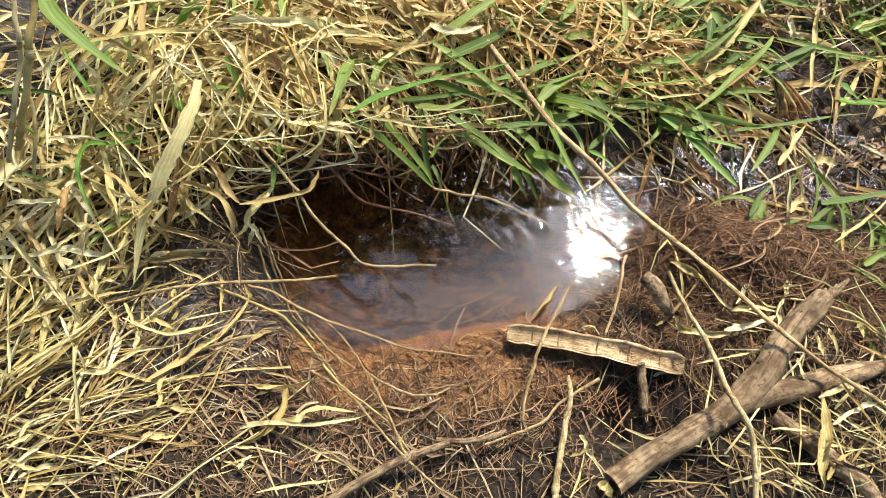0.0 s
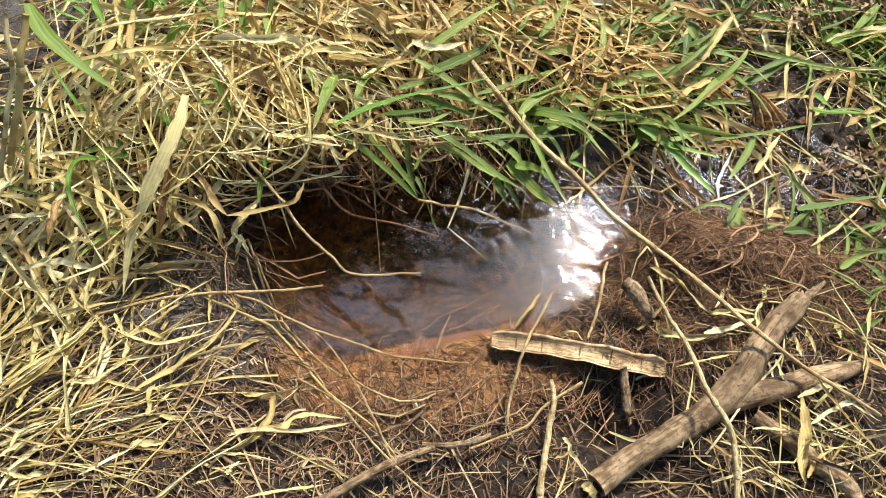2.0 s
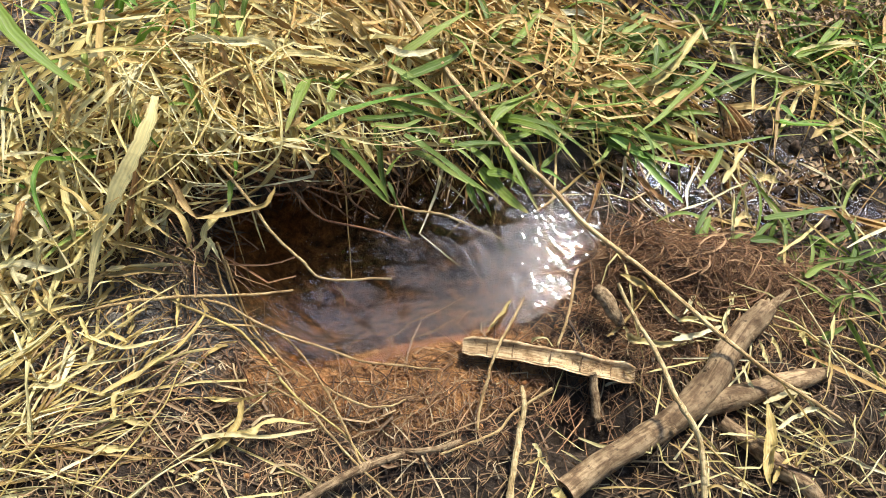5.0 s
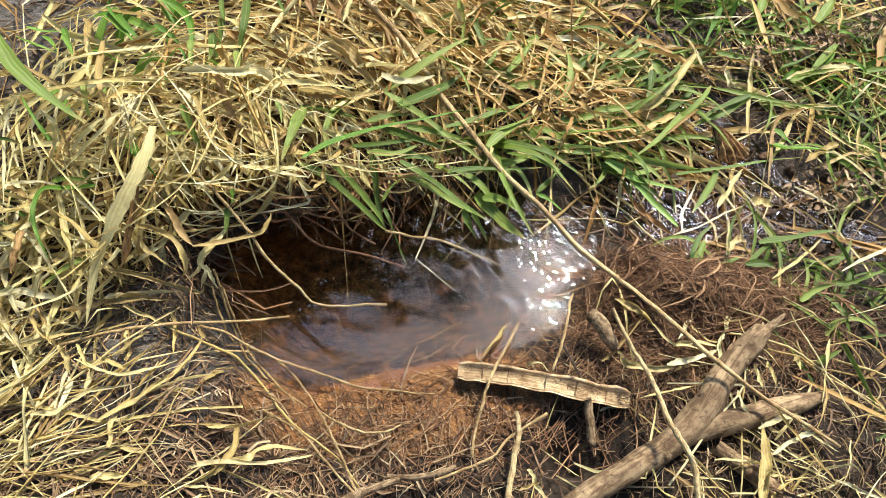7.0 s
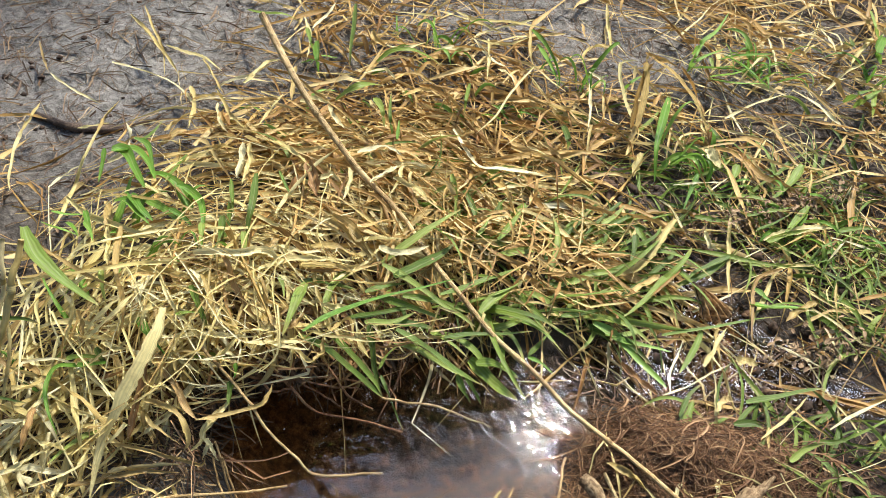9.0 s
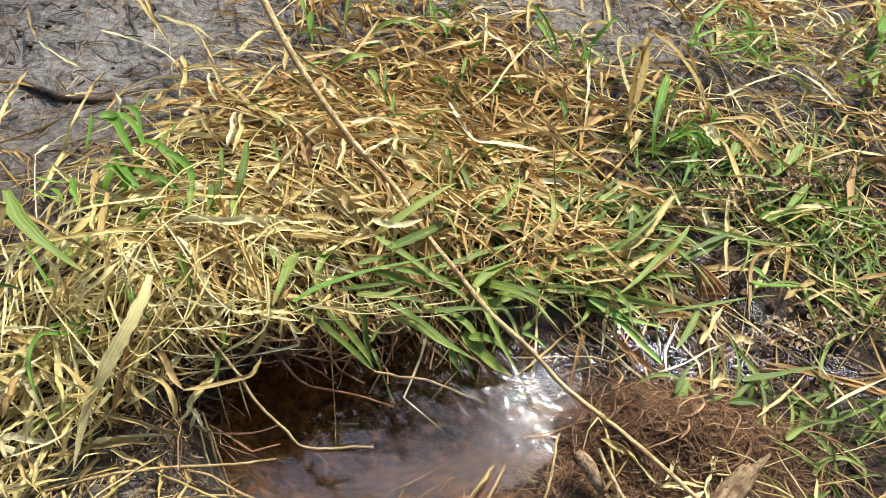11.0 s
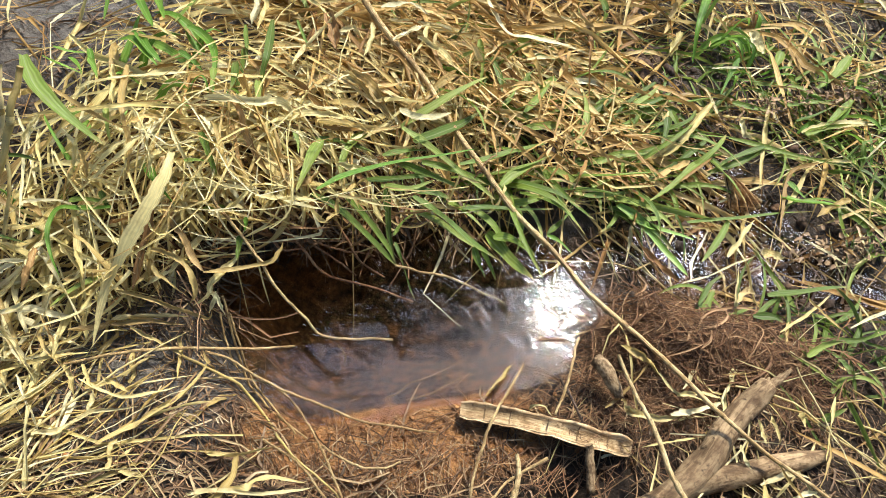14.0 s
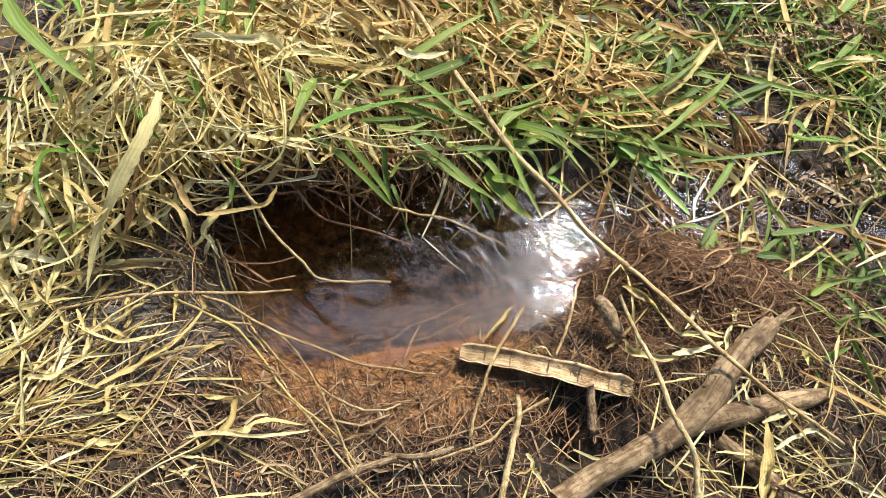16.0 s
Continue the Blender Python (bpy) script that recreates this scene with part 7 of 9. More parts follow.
blade(channel_straw, STRAW, 0.0048, (0.529, 0.071, 0.049), (0.533, 0.112, 0.045), (0.548, 0.147, 0.047), (0.562, 0.182, 0.050))
blade(channel_straw, STRAW, 0.0056, (0.601, -0.012, 0.050), (0.605, 0.051, 0.047), (0.613, 0.122, 0.045))
blade(channel_straw, STRAW, 0.0048, (0.673, -0.010, 0.051), (0.684, 0.046, 0.045), (0.679, 0.083, 0.042))
blade(channel_straw, STRAW_ORANGE, 0.0112, (0.533, 0.325, 0.047), (0.496, 0.288, 0.051), (0.460, 0.253, 0.051))
blade(channel_straw, STRAW_ORANGE, 0.0144, (0.124, 0.306, 0.115), (0.149, 0.323, 0.110), (0.174, 0.330, 0.106), (0.189, 0.300, 0.103))
blade(channel_straw, STRAW, 0.0096, (0.186, 0.293, 0.100), (0.209, 0.302, 0.097), (0.237, 0.301, 0.090))
blade(channel_straw, STRAW_ORANGE, 0.0137, (0.302, 0.314, 0.070), (0.325, 0.288, 0.066), (0.349, 0.279, 0.065), (0.385, 0.274, 0.063))
blade(channel_straw, STRAW, 0.0124, (0.387, 0.334, 0.063), (0.422, 0.365, 0.060), (0.462, 0.387, 0.059))
blade(channel_straw, STRAW, 0.0049, (0.108, 0.277, 0.111), (0.190, 0.305, 0.097), (0.268, 0.327, 0.076), (0.339, 0.337, 0.061), (0.388, 0.340, 0.060))
blade(channel_straw, STRAW_ORANGE, 0.0056, (0.126, 0.279, 0.107), (0.175, 0.260, 0.100), (0.224, 0.235, 0.092), (0.265, 0.221, 0.077), (0.295, 0.212, 0.067))
blade(channel_straw, STRAW, 0.0055, (0.265, 0.198, 0.082), (0.306, 0.174, 0.066), (0.327, 0.157, 0.057))
blade(channel_straw, STRAW, 0.0088, (0.834, 0.403, 0.049), (0.769, 0.385, 0.049), (0.746, 0.356, 0.049), (0.732, 0.322, 0.048), (0.709, 0.275, 0.045), (0.696, 0.240, 0.044))
blade(channel_straw, STRAW, 0.0086, (0.765, 0.372, 0.058), (0.722, 0.344, 0.057), (0.701, 0.321, 0.056), (0.691, 0.265, 0.054), (0.682, 0.192, 0.051))
blade(channel_straw, STRAW, 0.0078, (0.689, 0.508, 0.051), (0.677, 0.436, 0.049), (0.666, 0.356, 0.045), (0.658, 0.293, 0.044))
blade(channel_straw, STRAW, 0.0067, (0.563, 0.513, 0.054), (0.584, 0.456, 0.050), (0.593, 0.430, 0.047))
blade(channel_straw, STRAW, 0.0056, (0.530, 0.431, 0.055), (0.604, 0.450, 0.051), (0.690, 0.461, 0.051))
blade(channel_straw, STRAW, 0.0090, (0.632, 0.459, 0.046), (0.640, 0.426, 0.044), (0.652, 0.413, 0.044))
blade(channel_straw, STRAW_YELLOW, 0.0130, (0.812, 0.300, 0.059), (0.778, 0.274, 0.057), (0.749, 0.249, 0.055))
blade(channel_straw, STRAW, 0.0065, (0.140, 0.247, 0.099), (0.186, 0.246, 0.097), (0.224, 0.240, 0.090))
blade(channel_straw, STRAW_ORANGE, 0.0065, (0.133, 0.228, 0.097), (0.177, 0.250, 0.094), (0.228, 0.265, 0.087))
blade(channel_straw, STRAW, 0.0068, (0.315, 0.232, 0.057), (0.337, 0.268, 0.056), (0.346, 0.292, 0.056))
blade(channel_straw, STRAW_ORANGE, 0.0103, (0.429, 0.329, 0.053), (0.458, 0.330, 0.052), (0.483, 0.326, 0.052))
blade(channel_straw, STRAW, 0.0060, (0.408, 0.302, 0.057), (0.423, 0.287, 0.056), (0.409, 0.268, 0.056))
blade(channel_straw, STRAW, 0.0089, (0.592, 0.134, 0.047), (0.618, 0.178, 0.047), (0.645, 0.222, 0.047))
blade(channel_straw, STRAW_YELLOW, 0.0129, (0.647, 0.153, 0.050), (0.666, 0.156, 0.049), (0.686, 0.154, 0.048))
blade(channel_straw, STRAW_ORANGE, 0.0093, (0.597, 0.042, 0.058), (0.613, 0.065, 0.058), (0.625, 0.062, 0.058))
blade(channel_straw, STRAW, 0.0052, (0.724, 0.196, 0.051), (0.759, 0.180, 0.051), (0.793, 0.158, 0.053))
blade(channel_straw, STRAW, 0.0058, (0.666, 0.008, 0.051), (0.718, 0.056, 0.047), (0.767, 0.110, 0.043))
blade(channel_straw, STRAW, 0.0049, (0.719, 0.081, 0.050), (0.740, 0.051, 0.053), (0.770, 0.025, 0.057))
blade(trodden_straw, STRAW, 0.0057, (-0.366, -0.399, 0.117), (-0.337, -0.368, 0.123), (-0.308, -0.339, 0.125), (-0.286, -0.311, 0.130), (-0.272, -0.291, 0.132))
blade(trodden_straw, STRAW, 0.0051, (-0.362, -0.406, 0.111), (-0.331, -0.375, 0.116), (-0.303, -0.339, 0.119), (-0.278, -0.300, 0.126))
blade(trodden_straw, STRAW, 0.0050, (-0.355, -0.393, 0.117), (-0.322, -0.355, 0.123), (-0.294, -0.319, 0.128), (-0.281, -0.296, 0.133))
blade(trodden_straw, STRAW, 0.0051, (-0.387, -0.342, 0.124), (-0.363, -0.324, 0.121), (-0.334, -0.307, 0.125), (-0.302, -0.293, 0.134), (-0.273, -0.280, 0.132), (-0.255, -0.269, 0.123))
blade(trodden_straw, STRAW, 0.0046, (-0.385, -0.345, 0.126), (-0.366, -0.314, 0.123), (-0.357, -0.286, 0.132))
blade(trodden_straw, STRAW_YELLOW, 0.0091, (-0.376, -0.268, 0.138), (-0.356, -0.280, 0.132), (-0.333, -0.296, 0.128), (-0.313, -0.310, 0.127))
blade(trodden_straw, STRAW, 0.0046, (-0.366, -0.391, 0.116), (-0.387, -0.334, 0.126), (-0.402, -0.282, 0.138), (-0.407, -0.246, 0.142))
blade(trodden_straw, STRAW, 0.0044, (-0.334, -0.317, 0.124), (-0.315, -0.339, 0.123), (-0.297, -0.358, 0.116), (-0.285, -0.375, 0.109))
blade(trodden_straw, STRAW, 0.0045, (-0.329, -0.246, 0.146), (-0.314, -0.261, 0.144), (-0.303, -0.276, 0.139), (-0.292, -0.297, 0.130))
blade(trodden_straw, STRAW, 0.0051, (-0.298, -0.253, 0.149), (-0.296, -0.274, 0.144), (-0.296, -0.293, 0.136))
blade(trodden_straw, STRAW_YELLOW, 0.0051, (-0.320, -0.261, 0.148), (-0.319, -0.274, 0.144), (-0.302, -0.288, 0.139), (-0.287, -0.298, 0.134))
blade(trodden_straw, STRAW_YELLOW, 0.0069, (-0.282, -0.295, 0.131), (-0.271, -0.309, 0.124), (-0.263, -0.325, 0.117))
blade(trodden_straw, STRAW, 0.0044, (-0.265, -0.289, 0.125), (-0.251, -0.306, 0.117), (-0.243, -0.316, 0.114))
blade(trodden_straw, STRAW, 0.0056, (-0.241, -0.317, 0.117), (-0.238, -0.332, 0.114), (-0.236, -0.346, 0.110))
blade(trodden_straw, STRAW, 0.0044, (-0.267, -0.318, 0.119), (-0.267, -0.344, 0.111), (-0.269, -0.370, 0.104))
blade(trodden_straw, STRAW_YELLOW, 0.0062, (-0.290, -0.378, 0.113), (-0.263, -0.367, 0.107), (-0.248, -0.350, 0.109), (-0.232, -0.336, 0.111), (-0.189, -0.317, 0.107))
blade(trodden_straw, STRAW_YELLOW, 0.0063, (-0.238, -0.295, 0.115), (-0.223, -0.300, 0.112), (-0.201, -0.306, 0.108))
blade(trodden_straw, STRAW, 0.0044, (-0.263, -0.306, 0.121), (-0.240, -0.309, 0.114), (-0.213, -0.311, 0.109), (-0.177, -0.296, 0.104), (-0.152, -0.278, 0.095))
blade(trodden_straw, STRAW, 0.0045, (-0.231, -0.226, 0.119), (-0.202, -0.231, 0.111), (-0.178, -0.235, 0.100), (-0.152, -0.240, 0.093))
blade(trodden_straw, STRAW_YELLOW, 0.0083, (-0.255, -0.232, 0.128), (-0.234, -0.215, 0.123), (-0.202, -0.203, 0.120), (-0.168, -0.193, 0.116))
blade(trodden_straw, STRAW_YELLOW, 0.0083, (-0.291, -0.257, 0.144), (-0.264, -0.243, 0.134), (-0.250, -0.228, 0.127), (-0.220, -0.215, 0.121), (-0.173, -0.203, 0.107))
blade(trodden_straw, STRAW_YELLOW, 0.0058, (-0.176, -0.216, 0.100), (-0.165, -0.240, 0.094), (-0.157, -0.273, 0.096))
blade(trodden_straw, STRAW_YELLOW, 0.0069, (-0.205, -0.360, 0.097), (-0.188, -0.332, 0.098), (-0.176, -0.301, 0.101), (-0.162, -0.275, 0.096))
blade(trodden_straw, STRAW_YELLOW, 0.0056, (-0.190, -0.347, 0.098), (-0.166, -0.313, 0.098), (-0.146, -0.288, 0.093), (-0.132, -0.249, 0.092), (-0.132, -0.234, 0.094))
blade(trodden_straw, STRAW_YELLOW, 0.0075, (-0.161, -0.345, 0.084), (-0.154, -0.325, 0.088), (-0.137, -0.305, 0.087))
blade(trodden_straw, STRAW_YELLOW, 0.0088, (-0.139, -0.325, 0.079), (-0.118, -0.295, 0.076), (-0.108, -0.276, 0.067), (-0.089, -0.259, 0.054))
blade(trodden_straw, STRAW, 0.0056, (-0.325, -0.506, 0.106), (-0.317, -0.480, 0.107), (-0.298, -0.448, 0.108), (-0.280, -0.414, 0.103), (-0.271, -0.387, 0.100), (-0.263, -0.369, 0.101))
blade(trodden_straw, STRAW, 0.0056, (-0.326, -0.492, 0.111), (-0.304, -0.461, 0.113), (-0.286, -0.427, 0.110), (-0.266, -0.398, 0.103), (-0.246, -0.378, 0.102))
blade(trodden_straw, STRAW, 0.0068, (-0.323, -0.481, 0.107), (-0.281, -0.460, 0.105), (-0.251, -0.444, 0.099), (-0.225, -0.426, 0.096), (-0.200, -0.405, 0.094), (-0.175, -0.383, 0.086), (-0.155, -0.363, 0.076), (-0.130, -0.339, 0.072))
blade(trodden_straw, STRAW, 0.0049, (-0.300, -0.475, 0.108), (-0.262, -0.461, 0.103), (-0.231, -0.444, 0.098), (-0.209, -0.422, 0.096))
blade(trodden_straw, STRAW, 0.0067, (-0.307, -0.500, 0.111), (-0.276, -0.484, 0.110), (-0.245, -0.471, 0.104), (-0.214, -0.458, 0.097), (-0.182, -0.444, 0.089), (-0.148, -0.428, 0.085), (-0.127, -0.413, 0.079), (-0.108, -0.403, 0.076))
blade(trodden_straw, STRAW, 0.0054, (-0.307, -0.506, 0.106), (-0.267, -0.497, 0.104), (-0.247, -0.488, 0.099), (-0.214, -0.483, 0.089), (-0.179, -0.480, 0.078), (-0.149, -0.474, 0.076), (-0.119, -0.462, 0.077), (-0.098, -0.451, 0.076))
blade(trodden_straw, STRAW_YELLOW, 0.0055, (-0.310, -0.510, 0.108), (-0.287, -0.508, 0.107), (-0.266, -0.508, 0.106))
blade(trodden_straw, STRAW, 0.0043, (-0.244, -0.477, 0.103), (-0.204, -0.469, 0.091))
blade(trodden_straw, STRAW, 0.0044, (-0.330, -0.462, 0.109), (-0.328, -0.444, 0.110), (-0.316, -0.432, 0.109), (-0.303, -0.424, 0.108))
blade(trodden_straw, STRAW_YELLOW, 0.0062, (-0.283, -0.431, 0.104), (-0.265, -0.422, 0.099), (-0.254, -0.410, 0.096), (-0.241, -0.397, 0.096))
blade(trodden_straw, STRAW_YELLOW, 0.0050, (-0.272, -0.399, 0.105), (-0.253, -0.378, 0.103), (-0.248, -0.368, 0.104))
blade(trodden_straw, STRAW_YELLOW, 0.0067, (-0.197, -0.399, 0.097), (-0.198, -0.384, 0.098), (-0.203, -0.371, 0.100), (-0.197, -0.358, 0.100))
blade(trodden_straw, STRAW, 0.0043, (-0.195, -0.398, 0.094), (-0.188, -0.379, 0.092), (-0.177, -0.360, 0.089))
blade(trodden_straw, STRAW_YELLOW, 0.0080, (-0.117, -0.399, 0.073), (-0.135, -0.388, 0.073), (-0.154, -0.390, 0.079), (-0.178, -0.393, 0.090), (-0.187, -0.394, 0.093))
blade(trodden_straw, STRAW_ORANGE, 0.0061, (-0.157, -0.396, 0.080), (-0.159, -0.411, 0.082), (-0.163, -0.429, 0.083))
blade(trodden_straw, STRAW_YELLOW, 0.0074, (-0.151, -0.386, 0.080), (-0.154, -0.370, 0.080), (-0.150, -0.356, 0.079), (-0.146, -0.342, 0.081))
blade(trodden_straw, STRAW_YELLOW, 0.0097, (-0.206, -0.438, 0.098), (-0.188, -0.430, 0.094), (-0.168, -0.423, 0.089))
blade(trodden_straw, STRAW, 0.0043, (-0.147, -0.425, 0.079), (-0.140, -0.450, 0.078), (-0.130, -0.481, 0.076), (-0.126, -0.498, 0.077))
blade(trodden_straw, STRAW, 0.0036, (-0.136, -0.437, 0.081), (-0.095, -0.443, 0.077))
blade(trodden_straw, STRAW_YELLOW, 0.0075, (-0.131, -0.338, 0.073), (-0.109, -0.343, 0.071), (-0.087, -0.347, 0.070), (-0.061, -0.342, 0.067), (-0.039, -0.329, 0.060), (-0.020, -0.318, 0.055))
blade(trodden_straw, STRAW_YELLOW, 0.0092, (-0.064, -0.339, 0.069), (-0.061, -0.358, 0.068), (-0.064, -0.377, 0.069), (-0.075, -0.394, 0.071), (-0.091, -0.411, 0.073), (-0.112, -0.419, 0.075))
blade(trodden_straw, STRAW_YELLOW, 0.0061, (-0.112, -0.408, 0.075), (-0.092, -0.395, 0.074), (-0.060, -0.386, 0.071), (-0.021, -0.379, 0.059), (0.018, -0.365, 0.052), (0.033, -0.358, 0.051))
blade(trodden_straw, STRAW_YELLOW, 0.0086, (-0.064, -0.388, 0.071), (-0.042, -0.377, 0.065), (-0.031, -0.364, 0.061), (-0.013, -0.354, 0.054), (0.026, -0.352, 0.051))
blade(trodden_straw, STRAW_BROWN, 0.0056, (-0.149, -0.367, 0.073), (-0.122, -0.362, 0.068), (-0.096, -0.356, 0.070), (-0.076, -0.346, 0.070))
blade(trodden_straw, STRAW, 0.0037, (-0.107, -0.424, 0.075), (-0.078, -0.422, 0.072), (-0.043, -0.422, 0.065))
blade(trodden_straw, STRAW, 0.0060, (-0.091, -0.449, 0.077), (-0.088, -0.439, 0.075), (-0.081, -0.429, 0.074))
blade(trodden_straw, STRAW, 0.0036, (-0.066, -0.471, 0.073), (-0.030, -0.455, 0.061), (0.006, -0.442, 0.050), (0.040, -0.430, 0.048))
blade(trodden_straw, STRAW, 0.0037, (0.029, -0.420, 0.051), (0.046, -0.434, 0.050), (0.065, -0.457, 0.051))
blade(trodden_straw, STRAW_YELLOW, 0.0036, (0.095, -0.429, 0.051), (0.086, -0.461, 0.053))
blade(trodden_straw, STRAW, 0.0056, (-0.338, -0.472, 0.110), (-0.319, -0.456, 0.111), (-0.299, -0.444, 0.109))
blade(trodden_straw, STRAW_YELLOW, 0.0049, (-0.315, -0.499, 0.108), (-0.296, -0.485, 0.108), (-0.270, -0.472, 0.106))
blade(trodden_straw, STRAW, 0.0050, (-0.322, -0.416, 0.111), (-0.294, -0.410, 0.106), (-0.273, -0.400, 0.099))
blade(trodden_straw, STRAW, 0.0057, (-0.338, -0.416, 0.113), (-0.337, -0.403, 0.114), (-0.332, -0.389, 0.115))
blade(trodden_straw, STRAW, 0.0049, (-0.332, -0.484, 0.112), (-0.312, -0.488, 0.111), (-0.294, -0.487, 0.111))
blade(withered_leaves, STRAW_YELLOW, 0.0099, (0.419, -0.074, 0.060), (0.447, -0.084, 0.062), (0.465, -0.092, 0.062), (0.481, -0.113, 0.061))
blade(withered_leaves, STRAW, 0.0050, (0.475, -0.108, 0.062), (0.499, -0.130, 0.060), (0.527, -0.133, 0.059), (0.560, -0.138, 0.060))
blade(withered_leaves, STRAW_YELLOW, 0.0104, (0.425, -0.169, 0.061), (0.442, -0.175, 0.061), (0.477, -0.173, 0.061), (0.511, -0.162, 0.060))
blade(withered_leaves, STRAW_YELLOW, 0.0089, (0.424, -0.158, 0.061), (0.431, -0.171, 0.061), (0.460, -0.171, 0.061))
blade(withered_leaves, STRAW, 0.0085, (0.491, -0.168, 0.062), (0.525, -0.153, 0.061), (0.550, -0.141, 0.061), (0.562, -0.133, 0.062))
blade(withered_leaves, STRAW, 0.0065, (0.502, -0.134, 0.058), (0.537, -0.123, 0.057), (0.569, -0.126, 0.058))
blade(withered_leaves, STRAW, 0.0081, (0.591, -0.069, 0.056), (0.580, -0.096, 0.058), (0.565, -0.126, 0.058))
blade(withered_leaves, STRAW, 0.0058, (0.572, -0.111, 0.062), (0.566, -0.145, 0.063), (0.573, -0.163, 0.063))
blade(withered_leaves, STRAW, 0.0058, (0.510, -0.123, 0.059), (0.530, -0.091, 0.057), (0.543, -0.080, 0.055))
blade(withered_leaves, STRAW_YELLOW, 0.0138, (0.613, -0.244, 0.067), (0.613, -0.277, 0.068), (0.611, -0.307, 0.068), (0.604, -0.336, 0.067), (0.606, -0.356, 0.067))
blade(withered_leaves, STRAW_YELLOW, 0.0070, (0.614, -0.348, 0.062), (0.621, -0.333, 0.062), (0.635, -0.317, 0.063), (0.651, -0.304, 0.063))
blade(withered_leaves, STRAW_YELLOW, 0.0093, (0.611, -0.244, 0.066), (0.632, -0.232, 0.066), (0.653, -0.221, 0.065), (0.668, -0.220, 0.065), (0.682, -0.223, 0.066))
blade(withered_leaves, STRAW, 0.0071, (0.626, -0.276, 0.065), (0.652, -0.258, 0.065), (0.677, -0.243, 0.064), (0.704, -0.232, 0.064))
blade(withered_leaves, STRAW, 0.0042, (0.548, -0.295, 0.062), (0.582, -0.292, 0.064), (0.612, -0.291, 0.065), (0.642, -0.293, 0.065))
blade(withered_leaves, STRAW, 0.0043, (0.625, -0.221, 0.090), (0.667, -0.252, 0.067), (0.692, -0.286, 0.067), (0.712, -0.308, 0.067))
blade(withered_leaves, STRAW, 0.0046, (0.453, -0.314, 0.055), (0.467, -0.315, 0.056), (0.474, -0.340, 0.056), (0.495, -0.351, 0.056), (0.518, -0.355, 0.057))
blade(withered_leaves, STRAW, 0.0040, (0.481, -0.314, 0.059), (0.509, -0.328, 0.060), (0.543, -0.345, 0.062), (0.559, -0.349, 0.063))
blade(withered_leaves, STRAW, 0.0067, (0.568, -0.356, 0.061), (0.581, -0.359, 0.062), (0.597, -0.362, 0.062))
blade(withered_leaves, STRAW, 0.0059, (0.635, -0.140, 0.062), (0.640, -0.158, 0.062), (0.646, -0.179, 0.062))
blade(withered_leaves, STRAW, 0.0098, (0.675, -0.125, 0.065), (0.682, -0.145, 0.064))
blade(withered_leaves, STRAW, 0.0046, (0.734, -0.088, 0.061), (0.719, -0.144, 0.062), (0.708, -0.190, 0.062))
blade(withered_leaves, STRAW, 0.0042, (0.452, -0.223, 0.060), (0.507, -0.201, 0.062), (0.547, -0.188, 0.062))
blade(withered_leaves, STRAW, 0.0078, (0.540, -0.188, 0.058), (0.552, -0.181, 0.058), (0.562, -0.180, 0.058))
blade(withered_leaves, STRAW, 0.0065, (0.614, -0.151, 0.065), (0.618, -0.167, 0.065), (0.622, -0.183, 0.065))
blade(withered_leaves, STRAW, 0.0049, (0.587, -0.193, 0.065), (0.593, -0.213, 0.065), (0.599, -0.224, 0.066))
blade(withered_leaves, STRAW_BROWN, 0.0056, (0.608, -0.321, 0.066), (0.643, -0.330, 0.066), (0.686, -0.334, 0.066))
blade(withered_leaves, STRAW, 0.0044, (0.673, -0.226, 0.062), (0.693, -0.246, 0.062), (0.722, -0.261, 0.062))
blade(withered_leaves, STRAW, 0.0032, (0.471, -0.376, 0.059), (0.488, -0.388, 0.059), (0.498, -0.398, 0.060))
blade(withered_leaves, STRAW_YELLOW, 0.0047, (0.515, -0.369, 0.057), (0.543, -0.362, 0.059), (0.563, -0.376, 0.060))
blade(withered_leaves, STRAW, 0.0070, (0.306, -0.337, 0.048), (0.314, -0.345, 0.049), (0.321, -0.359, 0.049), (0.339, -0.384, 0.048))
blade(withered_leaves, STRAW_YELLOW, 0.0126, (0.334, -0.391, 0.046), (0.345, -0.398, 0.045), (0.350, -0.407, 0.046))
blade(withered_leaves, STRAW_YELLOW, 0.0062, (0.270, -0.122, 0.020), (0.254, -0.152, 0.020), (0.237, -0.180, 0.020))
blade(withered_leaves, STRAW, 0.0037, (0.297, -0.366, 0.048), (0.325, -0.353, 0.047))
blade(withered_leaves, STRAW_YELLOW, 0.0057, (0.342, -0.414, 0.047), (0.366, -0.408, 0.047), (0.383, -0.402, 0.049))
blade(far_tuft, STRAW, 0.0081, (-0.639, 0.850, 0.095), (-0.586, 0.799, 0.091), (-0.539, 0.752, 0.086), (-0.501, 0.713, 0.082), (-0.476, 0.680, 0.080))
blade(far_tuft, STRAW, 0.0072, (-0.627, 0.899, 0.089), (-0.573, 0.811, 0.086), (-0.535, 0.757, 0.083), (-0.505, 0.676, 0.075))
blade(far_tuft, STRAW, 0.0086, (-0.604, 0.658, 0.103), (-0.545, 0.667, 0.085), (-0.485, 0.659, 0.072), (-0.431, 0.609, 0.081), (-0.385, 0.539, 0.102))
blade(far_tuft, STRAW, 0.0080, (-0.533, 0.770, 0.082), (-0.481, 0.759, 0.076), (-0.451, 0.762, 0.071), (-0.386, 0.694, 0.093))
blade(far_tuft, STRAW, 0.0065, (-0.442, 0.738, 0.082), (-0.385, 0.644, 0.106), (-0.343, 0.576, 0.123))
